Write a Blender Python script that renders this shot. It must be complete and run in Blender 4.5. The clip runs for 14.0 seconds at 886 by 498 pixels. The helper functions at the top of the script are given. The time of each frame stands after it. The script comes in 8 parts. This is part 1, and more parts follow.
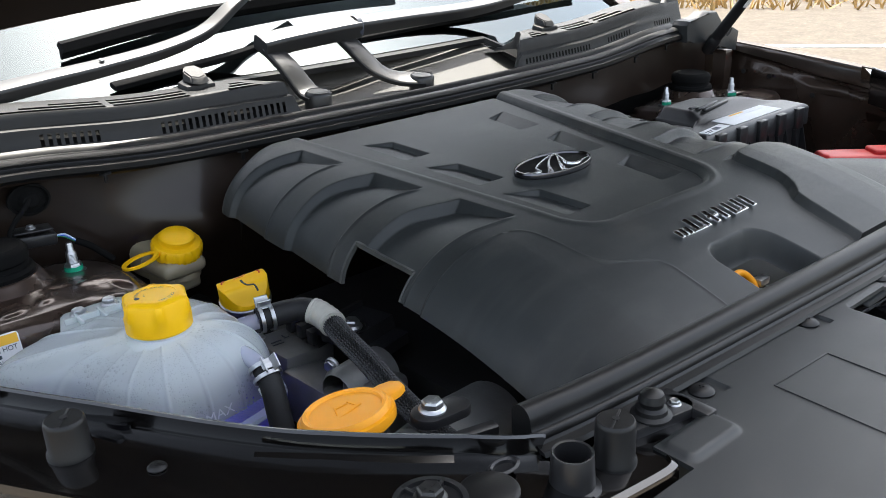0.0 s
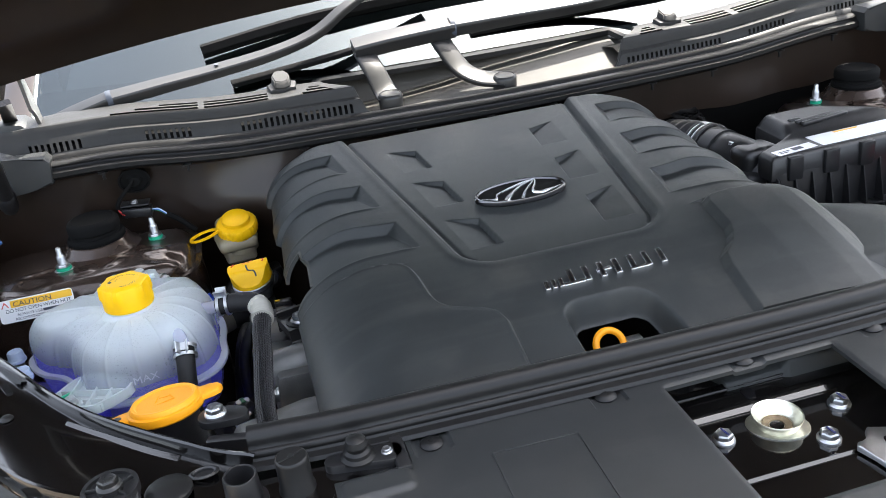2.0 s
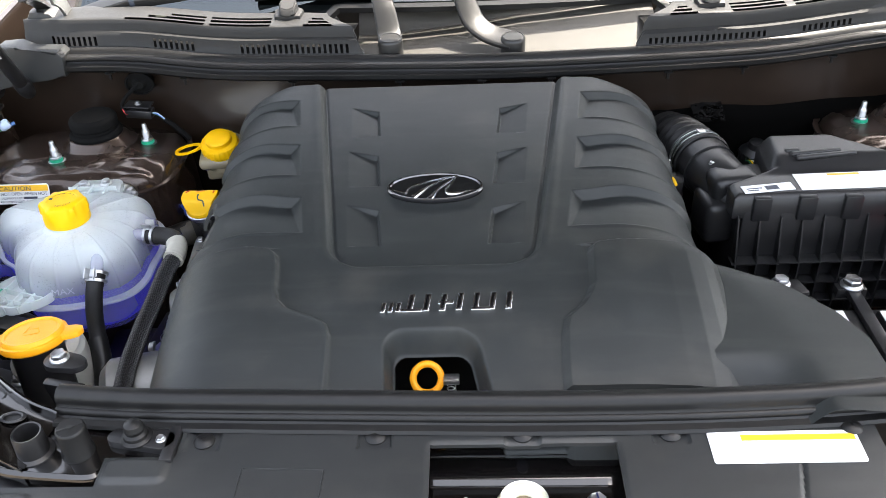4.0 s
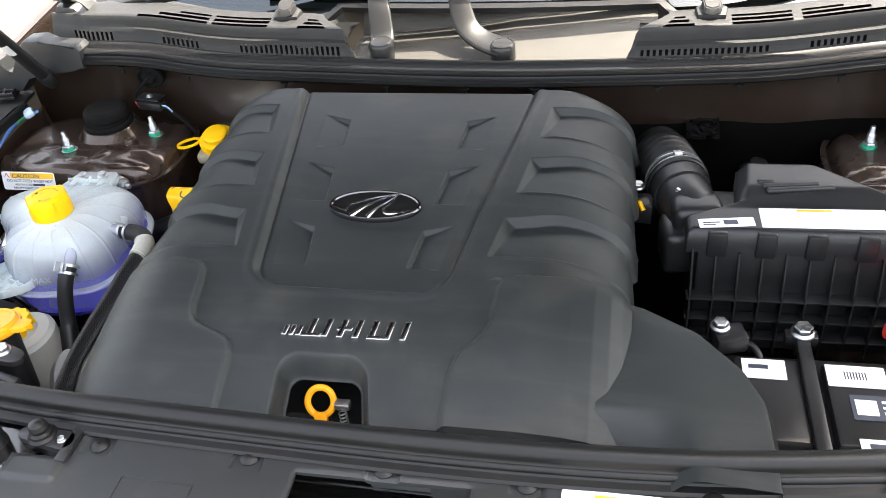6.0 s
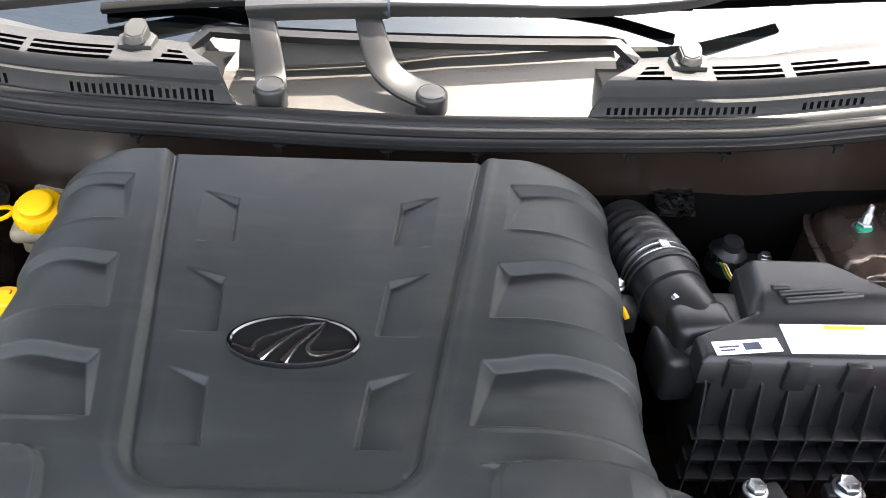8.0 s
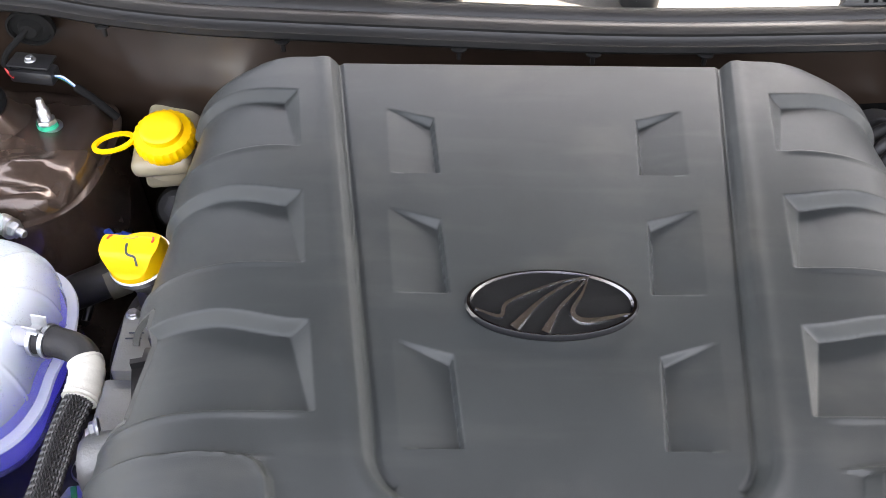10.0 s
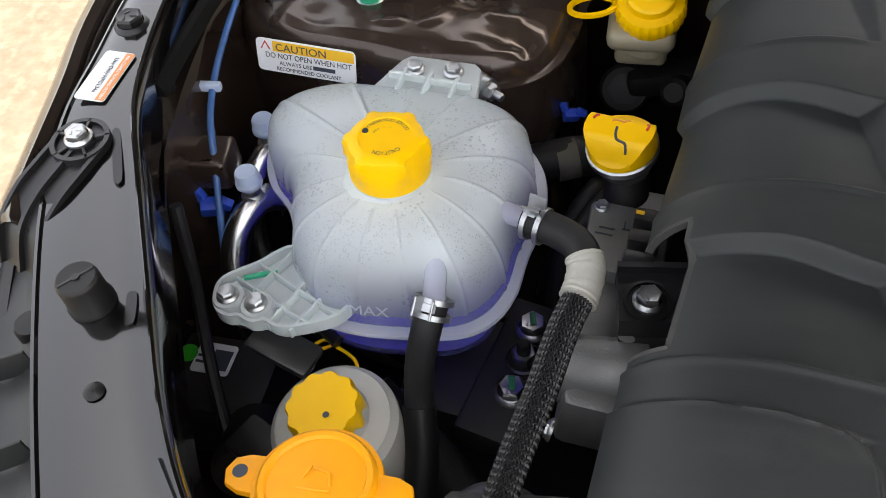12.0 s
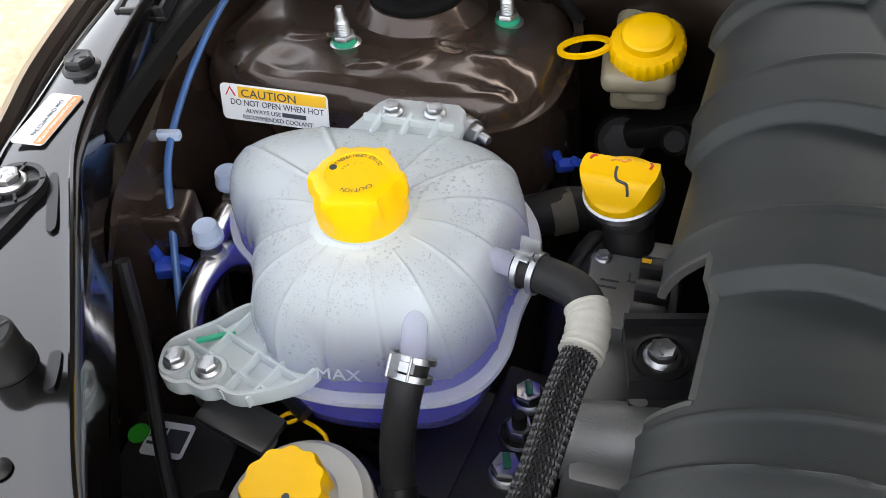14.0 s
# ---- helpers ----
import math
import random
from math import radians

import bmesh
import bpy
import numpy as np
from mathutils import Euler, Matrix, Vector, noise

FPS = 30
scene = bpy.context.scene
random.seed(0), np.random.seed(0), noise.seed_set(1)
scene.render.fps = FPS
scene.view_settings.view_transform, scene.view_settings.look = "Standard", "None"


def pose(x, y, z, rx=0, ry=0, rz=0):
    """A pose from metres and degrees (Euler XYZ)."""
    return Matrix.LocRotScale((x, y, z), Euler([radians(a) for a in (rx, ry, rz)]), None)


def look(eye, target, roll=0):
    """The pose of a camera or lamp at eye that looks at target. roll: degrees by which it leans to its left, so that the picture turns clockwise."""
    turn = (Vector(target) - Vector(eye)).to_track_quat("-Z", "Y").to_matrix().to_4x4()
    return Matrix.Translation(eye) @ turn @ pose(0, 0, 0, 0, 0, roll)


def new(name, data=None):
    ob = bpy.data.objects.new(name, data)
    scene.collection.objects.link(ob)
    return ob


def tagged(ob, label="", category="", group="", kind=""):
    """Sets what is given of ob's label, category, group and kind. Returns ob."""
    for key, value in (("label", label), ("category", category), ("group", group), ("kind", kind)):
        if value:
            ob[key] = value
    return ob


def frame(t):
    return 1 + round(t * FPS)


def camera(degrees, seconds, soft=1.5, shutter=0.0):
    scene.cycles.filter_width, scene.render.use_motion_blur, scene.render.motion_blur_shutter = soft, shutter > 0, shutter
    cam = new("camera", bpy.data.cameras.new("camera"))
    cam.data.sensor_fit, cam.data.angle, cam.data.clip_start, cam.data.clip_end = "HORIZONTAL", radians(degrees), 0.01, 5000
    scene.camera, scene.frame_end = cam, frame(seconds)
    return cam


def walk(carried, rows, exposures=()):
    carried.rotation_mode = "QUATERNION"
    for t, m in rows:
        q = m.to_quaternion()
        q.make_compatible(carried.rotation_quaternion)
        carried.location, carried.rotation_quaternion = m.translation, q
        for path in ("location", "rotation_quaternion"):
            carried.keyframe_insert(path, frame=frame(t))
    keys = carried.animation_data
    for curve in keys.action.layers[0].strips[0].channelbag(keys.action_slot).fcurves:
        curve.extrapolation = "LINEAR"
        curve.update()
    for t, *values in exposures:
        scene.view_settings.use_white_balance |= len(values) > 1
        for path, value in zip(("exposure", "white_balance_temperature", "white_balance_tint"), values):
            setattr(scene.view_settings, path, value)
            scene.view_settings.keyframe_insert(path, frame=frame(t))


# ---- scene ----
cam = camera(53.7, 14.0, 0.85)
PATH = [
    (0.0, -0.7082, -0.7089, 1.3867, 68.24, 2.03, -40.86),
    (0.5, -0.6580, -0.8377, 1.4205, 68.00, 1.79, -32.20),
    (1.0, -0.5671, -0.8779, 1.4430, 66.19, 3.57, -27.63),
    (1.5, -0.4454, -0.8940, 1.4733, 65.16, 5.44, -22.87),
    (2.0, -0.3052, -0.9819, 1.4975, 64.52, 6.38, -15.49),
    (2.5, -0.2091, -1.0665, 1.5631, 61.78, 3.85, -8.01),
    (3.0, -0.1394, -1.0611, 1.5962, 60.41, 3.41, -4.42),
    (3.5, -0.0504, -0.9950, 1.6154, 57.52, 2.62, -2.00),
    (6.0, 0.2849, -0.8909, 1.6893, 52.71, 4.95, 10.41),
    (6.5, 0.2203, -0.8011, 1.6839, 52.12, 2.85, 7.87),
    (7.0, 0.1598, -0.7281, 1.6717, 52.14, 0.73, 5.04),
    (9.5, 0.0115, -0.4564, 1.5602, 47.24, -3.19, -2.61),
    (10.0, -0.0720, -0.4475, 1.5346, 45.21, -0.42, 0.46),
    (10.5, -0.1413, -0.4265, 1.5111, 42.14, 1.68, 4.90),
    (11.0, -0.1954, -0.4120, 1.4951, 39.90, 3.43, 10.77),
    (11.5, -0.2421, -0.4027, 1.4863, 38.59, 4.35, 15.81),
    (12.0, -0.2678, -0.3994, 1.4809, 38.10, 4.68, 18.97),
    (12.5, -0.2848, -0.3855, 1.4576, 38.38, 5.02, 20.27),
    (13.0, -0.2939, -0.3696, 1.4228, 39.72, 5.60, 20.73),
    (13.5, -0.2924, -0.3642, 1.4114, 41.13, 5.92, 20.43),
    (14.0, -0.2743, -0.3743, 1.4062, 44.33, 4.97, 18.09),
]
EXPOSURES = [(0.0, 1.92, 6550, 8), (0.5, 2.12, 6500, 8), (1.0, 2.2, 6500, 8), (1.5, 2.4, 6550, 8), (2.0, 2.52, 6600, 9), (3.0, 2.6, 6800, 10), (3.5, 2.74, 6850, 10), (6.0, 2.97, 7150, 10), (6.5, 3.08, 7000, 10), (7.0, 3.12, 6850, 11), (9.5, 3.78, 7250, 13), (10.0, 3.86, 7300, 15), (10.5, 3.6, 7250, 14), (11.0, 3.36, 7500, 10), (12.0, 2.38, 7700, 10), (13.0, 2.28, 7700, 10), (14.0, 2.66, 7600, 10)]
walk(cam, [(t, pose(x, y, z, rx, ry, rz)) for t, x, y, z, rx, ry, rz in PATH], EXPOSURES)

# ---- light ----
SUN_WAY = Vector((0.37, 0.29, 0.88)).normalized()      # towards the sun
world = bpy.data.worlds.new("sky")
scene.world = world
world.use_nodes = True
_nt = world.node_tree
_sky = _nt.nodes.new("ShaderNodeTexSky")
_sky.sky_type, _sky.sun_disc = "NISHITA", False
_sky.sun_elevation = math.asin(SUN_WAY.z)
_sky.sun_rotation = math.atan2(SUN_WAY.x, SUN_WAY.y)
_sky.dust_density = 3.2
_nt.nodes["Background"].inputs["Strength"].default_value = 0.15
_haze = _nt.nodes.new("ShaderNodeHueSaturation")
_haze.inputs["Saturation"].default_value = 0.52
_nt.links.new(_sky.outputs["Color"], _haze.inputs["Color"])
_nt.links.new(_haze.outputs["Color"], _nt.nodes["Background"].inputs["Color"])
_sun = bpy.data.lights.new("sun", "SUN")
_sun.energy, _sun.angle, _sun.color = 3.0, radians(0.6), (1.0, 0.96, 0.89)
sun = new("sun", _sun)
sun.matrix_world = look(SUN_WAY * 30, (0, 0, 0))


# ---- materials ----
def material(name, color, rough=0.5, metal=0.0, vary=0.12, scale=60.0, bump=0.1, grain=900.0, coat=0.0, rough_vary=0.08, spec=0.5, dust=0.0, transmission=0.0):
    m = bpy.data.materials.new(name)
    m.use_nodes = True
    nt = m.node_tree
    b = nt.nodes["Principled BSDF"]
    link = nt.links.new
    co = nt.nodes.new("ShaderNodeTexCoord").outputs["Object"]

    def noise_tex(s, detail=4.0):
        n = nt.nodes.new("ShaderNodeTexNoise")
        n.inputs["Scale"].default_value, n.inputs["Detail"].default_value = s, detail
        link(co, n.inputs["Vector"])
        return n.outputs["Fac"]

    big, small = noise_tex(scale * 0.18, 6.0), noise_tex(scale)
    mix = nt.nodes.new("ShaderNodeMix")
    mix.data_type = "RGBA"
    c = Vector(color)
    mix.inputs["A"].default_value = (*(c * (1 - vary)), 1)
    mix.inputs["B"].default_value = (*[min(1, v * (1 + vary) + 0.02 * dust) for v in c], 1)
    add = nt.nodes.new("ShaderNodeMath")
    add.operation = "MULTIPLY_ADD"
    link(big, add.inputs[0])
    add.inputs[1].default_value = 0.6
    half = nt.nodes.new("ShaderNodeMath")
    half.operation = "MULTIPLY"
    link(small, half.inputs[0])
    half.inputs[1].default_value = 0.4
    link(half.outputs[0], add.inputs[2])
    ramp = nt.nodes.new("ShaderNodeMapRange")
    ramp.inputs["From Min"].default_value, ramp.inputs["From Max"].default_value = 0.3, 0.7
    link(add.outputs[0], ramp.inputs["Value"])
    link(ramp.outputs["Result"], mix.inputs["Factor"])
    color_out = mix.outputs["Result"]
    if dust:
        dmix = nt.nodes.new("ShaderNodeMix")
        dmix.data_type = "RGBA"
        speck = nt.nodes.new("ShaderNodeMapRange")
        speck.inputs["From Min"].default_value, speck.inputs["From Max"].default_value = 0.52, 0.75
        speck.inputs["To Max"].default_value = dust
        link(noise_tex(scale * 0.5, 10.0), speck.inputs["Value"])
        link(speck.outputs["Result"], dmix.inputs["Factor"])
        link(color_out, dmix.inputs["A"])
        dmix.inputs["B"].default_value = (0.30, 0.25, 0.19, 1)
        color_out = dmix.outputs["Result"]
    link(color_out, b.inputs["Base Color"])
    rr = nt.nodes.new("ShaderNodeMapRange")
    rr.inputs["To Min"].default_value, rr.inputs["To Max"].default_value = max(0.02, rough - rough_vary), min(1, rough + rough_vary)
    link(big, rr.inputs["Value"])
    link(rr.outputs["Result"], b.inputs["Roughness"])
    b.inputs["Metallic"].default_value = metal
    b.inputs["Specular IOR Level"].default_value = spec
    b.inputs["Coat Weight"].default_value = coat
    b.inputs["Coat Roughness"].default_value = max(0.05, rough * 0.4)
    b.inputs["Transmission Weight"].default_value = transmission
    if bump:
        bp = nt.nodes.new("ShaderNodeBump")
        bp.inputs["Strength"].default_value, bp.inputs["Distance"].default_value = bump, 0.0006
        link(noise_tex(grain, 3.0), bp.inputs["Height"])
        link(bp.outputs["Normal"], b.inputs["Normal"])
    return m


COVER = material("moulded_grey_plastic", (0.0214, 0.0243, 0.0247), 0.46, vary=0.26, scale=22, bump=0.25, grain=2200, dust=0.055, rough_vary=0.12, spec=0.30)
PLASTIC = material("black_plastic", (0.014, 0.014, 0.015), 0.36, scale=50, bump=0.15, grain=1500, dust=0.010)
TRIM = material("matt_black_trim", (0.0203, 0.0222, 0.0232), 0.46, scale=40, bump=0.25, grain=2500, dust=0.025)
COWL = material("weathered_cowl_plastic", (0.0290, 0.0290, 0.0290), 0.52, scale=40, bump=0.3, grain=1800, dust=0.02, spec=0.26)
RUBBER = material("black_rubber", (0.0080, 0.0080, 0.0083), 0.42, scale=60, bump=0.1, dust=0.010, spec=0.35)
GLOSS = material("gloss_black_paint", (0.0035, 0.0032, 0.0032), 0.15, vary=0.2, scale=30, bump=0.0, coat=1.0, rough_vary=0.05, dust=0.006)
PAINT = material("brown_metallic_paint", (0.056, 0.037, 0.028), 0.27, metal=0.5, vary=0.15, scale=30, bump=0.05, grain=3000, coat=0.45, dust=0.015)
# PAINT's brown for the firewall, its deep shade darkened into the base colour
SHADEPAINT = material("firewall_brown_with_shade", (0.019, 0.0120, 0.0085), 0.36, metal=0.2, vary=0.40, scale=20, bump=0.1, grain=500, coat=0.35, dust=0.006, spec=0.3)
# bonnet underside: brown paint with the shade beneath it put into the colour
BONNET = material("bonnet_brown_with_shade", (0.0130, 0.0085, 0.0062), 0.42, metal=0.1, vary=0.3, scale=20, bump=0.1, grain=500, coat=0.1, spec=0.3)
DARK = material("grimy_dark_metal", (0.007, 0.007, 0.007), 0.6, vary=0.4, scale=30, bump=0.3, grain=300, dust=0.02)
BADGE = material("gloss_badge_black", (0.004, 0.004, 0.005), 0.25, bump=0.0)
PIPE = material("bright_alloy_pipe", (0.72, 0.72, 0.72), 0.25, metal=1.0, vary=0.1, scale=80, bump=0.1)
TRAY = material("dusty_scuttle_plastic", (0.050, 0.0465, 0.040), 0.60, vary=0.15, scale=20, bump=0.3, grain=900, dust=0.03)
ALLOY = material("cast_alloy", (0.23, 0.23, 0.225), 0.46, metal=0.6, vary=0.25, scale=40, bump=0.5, grain=600)
NECK = material("dark_ribbed_casting", (0.13, 0.13, 0.13), 0.42, metal=0.3, vary=0.3, scale=60, bump=0.5, grain=500)
ZINC = material("zinc_plated_steel", (0.50, 0.51, 0.52), 0.36, metal=1.0, vary=0.2, scale=160, bump=0.2)
GOLDZINC = material("yellow_zinc_steel", (0.80, 0.77, 0.66), 0.36, metal=1.0, vary=0.3, scale=120, bump=0.15)
DARKCHROME = material("smoked_chrome", (0.13, 0.13, 0.14), 0.2, metal=1.0, vary=0.1, scale=100, bump=0.0)
CHROME = material("chrome", (0.68, 0.69, 0.71), 0.20, metal=1.0, vary=0.05, scale=100, bump=0.0)
YELLOW = material("yellow_plastic", (0.95, 0.53, 0.004), 0.42, vary=0.06, scale=60, bump=0.12, grain=1500, spec=0.35)
ORANGE = material("orange_plastic", (0.90, 0.36, 0.010), 0.38, vary=0.06, scale=60, bump=0.12, grain=1500, spec=0.35)
WHITE = material("white_label_paper", (0.78, 0.79, 0.80), 0.45, vary=0.03, scale=80, bump=0.0)
LABELYELLOW = material("yellow_print", (0.85, 0.48, 0.03), 0.45, vary=0.03, bump=0.0)
LABELORANGE = material("orange_print", (0.80, 0.28, 0.08), 0.45, vary=0.03, bump=0.0)
INK = material("dark_print", (0.04, 0.05, 0.07), 0.5, vary=0.05, bump=0.0)
GREENMARK = material("bright_green_ink", (0.01, 0.36, 0.20), 0.4, vary=0.2, bump=0.0)
GREENINK = material("green_marker_ink", (0.01, 0.17, 0.07), 0.4, vary=0.3, bump=0.0)
RED = material("red_plastic", (0.60, 0.03, 0.03), 0.4, bump=0.1)
INKBLUE = material("blue_marker_paint", (0.01, 0.015, 0.10), 0.5, bump=0.0)
BLUE = material("blue_plastic", (0.02, 0.08, 0.55), 0.4, bump=0.1)
BLUECAP = material("pale_blue_cap", (0.50, 0.60, 0.78), 0.4, bump=0.1)
RESERVOIR = material("cream_translucent_plastic", (0.30, 0.26, 0.175), 0.4, vary=0.12, bump=0.1)
GREYCAP = material("grey_plastic_tub", (0.45, 0.45, 0.42), 0.45, vary=0.08, bump=0.1)
SLEEVE = material("grey_tape_sleeve", (0.42, 0.41, 0.36), 0.6, vary=0.15, scale=90, bump=0.4, grain=500)
HOSE = material("hose_rubber", (0.011, 0.011, 0.012), 0.58, vary=0.2, scale=80, bump=0.4, grain=700, dust=0.010, spec=0.35)
ARM = material("satin_wiper_arm", (0.0235, 0.0235, 0.0235), 0.36, metal=0.3, vary=0.1, scale=40, bump=0.05, coat=0.15)
FENDER = material("brown_metallic_body", (0.036, 0.025, 0.019), 0.28, metal=0.6, vary=0.08, scale=20, bump=0.0, coat=1.0)
GROUND = material("dusty_asphalt", (0.125, 0.104, 0.081), 0.9, vary=0.30, scale=30, bump=0.8, grain=110, spec=0.2, dust=0.25)
LINE = material("white_road_paint", (0.75, 0.73, 0.68), 0.8, vary=0.1, scale=20, bump=0.4, grain=200)
LAMPSILVER = material("ribbed_lamp_silver", (0.80, 0.83, 0.86), 0.35, metal=0.0, vary=0.1, scale=60, bump=0.0)
MATT = material("dead_matt_black", (0.006, 0.006, 0.006), 0.9, vary=0.3, scale=40, bump=0.2, grain=500, spec=0.12)
BRAID = material("black_woven_braid", (0.020, 0.020, 0.021), 0.30, vary=0.12, scale=120, bump=0.04, grain=1200, spec=0.55)
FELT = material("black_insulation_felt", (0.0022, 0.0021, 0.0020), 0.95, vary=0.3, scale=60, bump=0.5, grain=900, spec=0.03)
OLIVE = material("olive_tape", (0.085, 0.078, 0.058), 0.6, vary=0.2, scale=90, bump=0.4, grain=500)
GRASS = material("dry_grass_blades", (0.42, 0.27, 0.10), 0.9, vary=0.45, scale=6, bump=0.2)


def worn(m, color, edge, streak):
    """Pale rubbed edges and faint dusty wipe marks on a moulded part."""
    nt = m.node_tree
    b = nt.nodes["Principled BSDF"]
    base = b.inputs["Base Color"].links[0].from_socket
    geo, edges, tc, mp, nz, wipe, add, mx = (nt.nodes.new(k) for k in ("ShaderNodeNewGeometry", "ShaderNodeMapRange", "ShaderNodeTexCoord", "ShaderNodeMapping", "ShaderNodeTexNoise", "ShaderNodeMapRange", "ShaderNodeMath", "ShaderNodeMix"))
    edges.inputs["From Min"].default_value, edges.inputs["From Max"].default_value, edges.inputs["To Max"].default_value = 0.53, 0.64, edge
    mp.inputs["Scale"].default_value, mp.inputs["Rotation"].default_value = (7.0, 60.0, 7.0), (0, 0, 0.9)
    nz.inputs["Scale"].default_value, nz.inputs["Detail"].default_value = 1.0, 8.0
    wipe.inputs["From Min"].default_value, wipe.inputs["From Max"].default_value, wipe.inputs["To Max"].default_value = 0.52, 0.80, streak
    mx.data_type = "RGBA"
    mx.inputs["B"].default_value = (*color, 1)
    for p, q in ((geo.outputs["Pointiness"], edges.inputs["Value"]), (tc.outputs["Object"], mp.inputs["Vector"]), (mp.outputs["Vector"], nz.inputs["Vector"]), (nz.outputs["Fac"], wipe.inputs["Value"]),
                 (edges.outputs["Result"], add.inputs[0]), (wipe.outputs["Result"], add.inputs[1]), (add.outputs[0], mx.inputs["Factor"]), (base, mx.inputs["A"]), (mx.outputs["Result"], b.inputs["Base Color"])):
        nt.links.new(p, q)


worn(COVER, (0.17, 0.165, 0.15), 0.30, 0.07)
worn(TRIM, (0.12, 0.12, 0.115), 0.0, 0.06)


# ---- builders ----
WORLD_OF = {}


def thing(name, at, label, category, group="", kind=""):
    ob = new(name)
    ob.location = at
    ob.empty_display_size = 0.02
    WORLD_OF[ob] = Matrix.Translation(at)
    return tagged(ob, label, category, group, kind)


def finish(bm, mat, smooth=35.0, name="mesh"):
    me = bpy.data.meshes.new(name)
    bmesh.ops.recalc_face_normals(bm, faces=bm.faces)
    if smooth:
        lim = radians(smooth)
        for f in bm.faces:
            f.smooth = True
        for e in bm.edges:
            if len(e.link_faces) == 2 and e.calc_face_angle(0) > lim:
                e.smooth = False
    bm.to_mesh(me)
    bm.free()
    for one in (mat if isinstance(mat, (list, tuple)) else [mat]):
        me.materials.append(one)
    return me


def part(name, bm, mat, parent=None, label="", smooth=35.0):
    me = bm if isinstance(bm, bpy.types.Mesh) else finish(bm, mat, smooth, name)
    ob = new(name, me)
    WORLD_OF[ob] = Matrix.Identity(4)
    if parent is not None:
        ob.parent = parent
        ob.matrix_parent_inverse = WORLD_OF[parent].inverted()
    return tagged(ob, label) if label else ob


def block(bm, at, size, bevel=0.002, turn=(0, 0, 0), segments=2, base=None):
    """A box with rounded edges, centred at at."""
    r = bmesh.ops.create_cube(bm, size=1.0)
    vs = r["verts"]
    bmesh.ops.scale(bm, vec=size, verts=vs)
    if bevel:
        es = list({e for v in vs for e in v.link_edges})
        r = bmesh.ops.bevel(bm, geom=es, offset=min(bevel, min(size) * 0.45), segments=segments, affect="EDGES", profile=0.5)
        vs = list({v for f in r["faces"] for v in f.verts} | {v for v in vs if v.is_valid})
    bmesh.ops.transform(bm, matrix=(base or Matrix.Identity(4)) @ pose(*at, *turn), verts=vs)
    return bm


def lathe(bm, profile, at=(0, 0, 0), turn=(0, 0, 0), n=32, wave=None, closed=False):
    """A turned body; profile: (radius, height) pairs. wave(angle, k): a factor on the radius."""
    m = at if isinstance(at, Matrix) else pose(*at, *turn)
    rings = []
    for k, (r, z) in enumerate(profile):
        if r < 1e-6:
            rings.append([bm.verts.new(m @ Vector((0, 0, z)))])
        else:
            rings.append([bm.verts.new(m @ Vector((r * f * math.cos(a), r * f * math.sin(a), z)))
                          for a in [2 * math.pi * i / n for i in range(n)] for f in [wave(a, k) if wave else 1.0]])
    for a, b in zip(rings, rings[1:]):
        for i in range(n):
            j = (i + 1) % n
            if len(a) == 1 and len(b) == 1:
                break
            if len(a) == 1:
                bm.faces.new((a[0], b[i], b[j]))
            elif len(b) == 1:
                bm.faces.new((a[i], a[j], b[0]))
            else:
                bm.faces.new((a[i], a[j], b[j], b[i]))
    return bm


def spline(points, steps=8, closed=False):
    """A smooth line through the points."""
    p = [Vector(q) for q in points]
    out, n = [], len(p)
    for i in range(n if closed else n - 1):
        if closed:
            a, b, c, d = p[(i - 1) % n], p[i], p[(i + 1) % n], p[(i + 2) % n]
        else:
            a, b, c, d = p[max(i - 1, 0)], p[i], p[i + 1], p[min(i + 2, n - 1)]
        for k in range(steps):
            t = k / steps
            out.append(0.5 * ((2 * b) + (c - a) * t + (2 * a - 5 * b + 4 * c - d) * t * t + (3 * b - a - 3 * c + d) * t ** 3))
    if not closed:
        out.append(p[-1])
    return out


def sweep(bm, path, profile, up=(0, 0, 1), closed_profile=True, caps=True, scale=None):
    """Draws profile (across, up) along the path. across points to the path's right."""
    up = Vector(up)
    rings = []
    n = len(path)
    for i, p in enumerate(path):
        d = (path[min(i + 1, n - 1)] - path[max(i - 1, 0)]).normalized()
        side = d.cross(up).normalized()
        top = side.cross(d)
        s = scale(i / (n - 1)) if scale else 1.0
        rings.append([bm.verts.new(p + side * (u * s) + top * (v * s)) for u, v in profile])
    m = len(profile)
    for a, b in zip(rings, rings[1:]):
        for i in range(m if closed_profile else m - 1):
            j = (i + 1) % m
            bm.faces.new((a[i], a[j], b[j], b[i]))
    if caps and closed_profile:
        bm.faces.new(rings[0][::-1])
        bm.faces.new(rings[-1])
    return bm


def circle(r, n=16, ry=None):
    return [(r * math.cos(2 * math.pi * i / n), (ry or r) * math.sin(2 * math.pi * i / n)) for i in range(n)]


def tube(bm, points, r, n=16, steps=8, smooth_path=True, scale=None):
    path = spline(points, steps) if smooth_path else [Vector(p) for p in points]
    d = path[-1] - path[0]
    up = (0, 0, 1) if abs(d.normalized().z) < 0.8 else (0, 1, 0)
    return sweep(bm, path, circle(r, n), up=up, scale=scale)


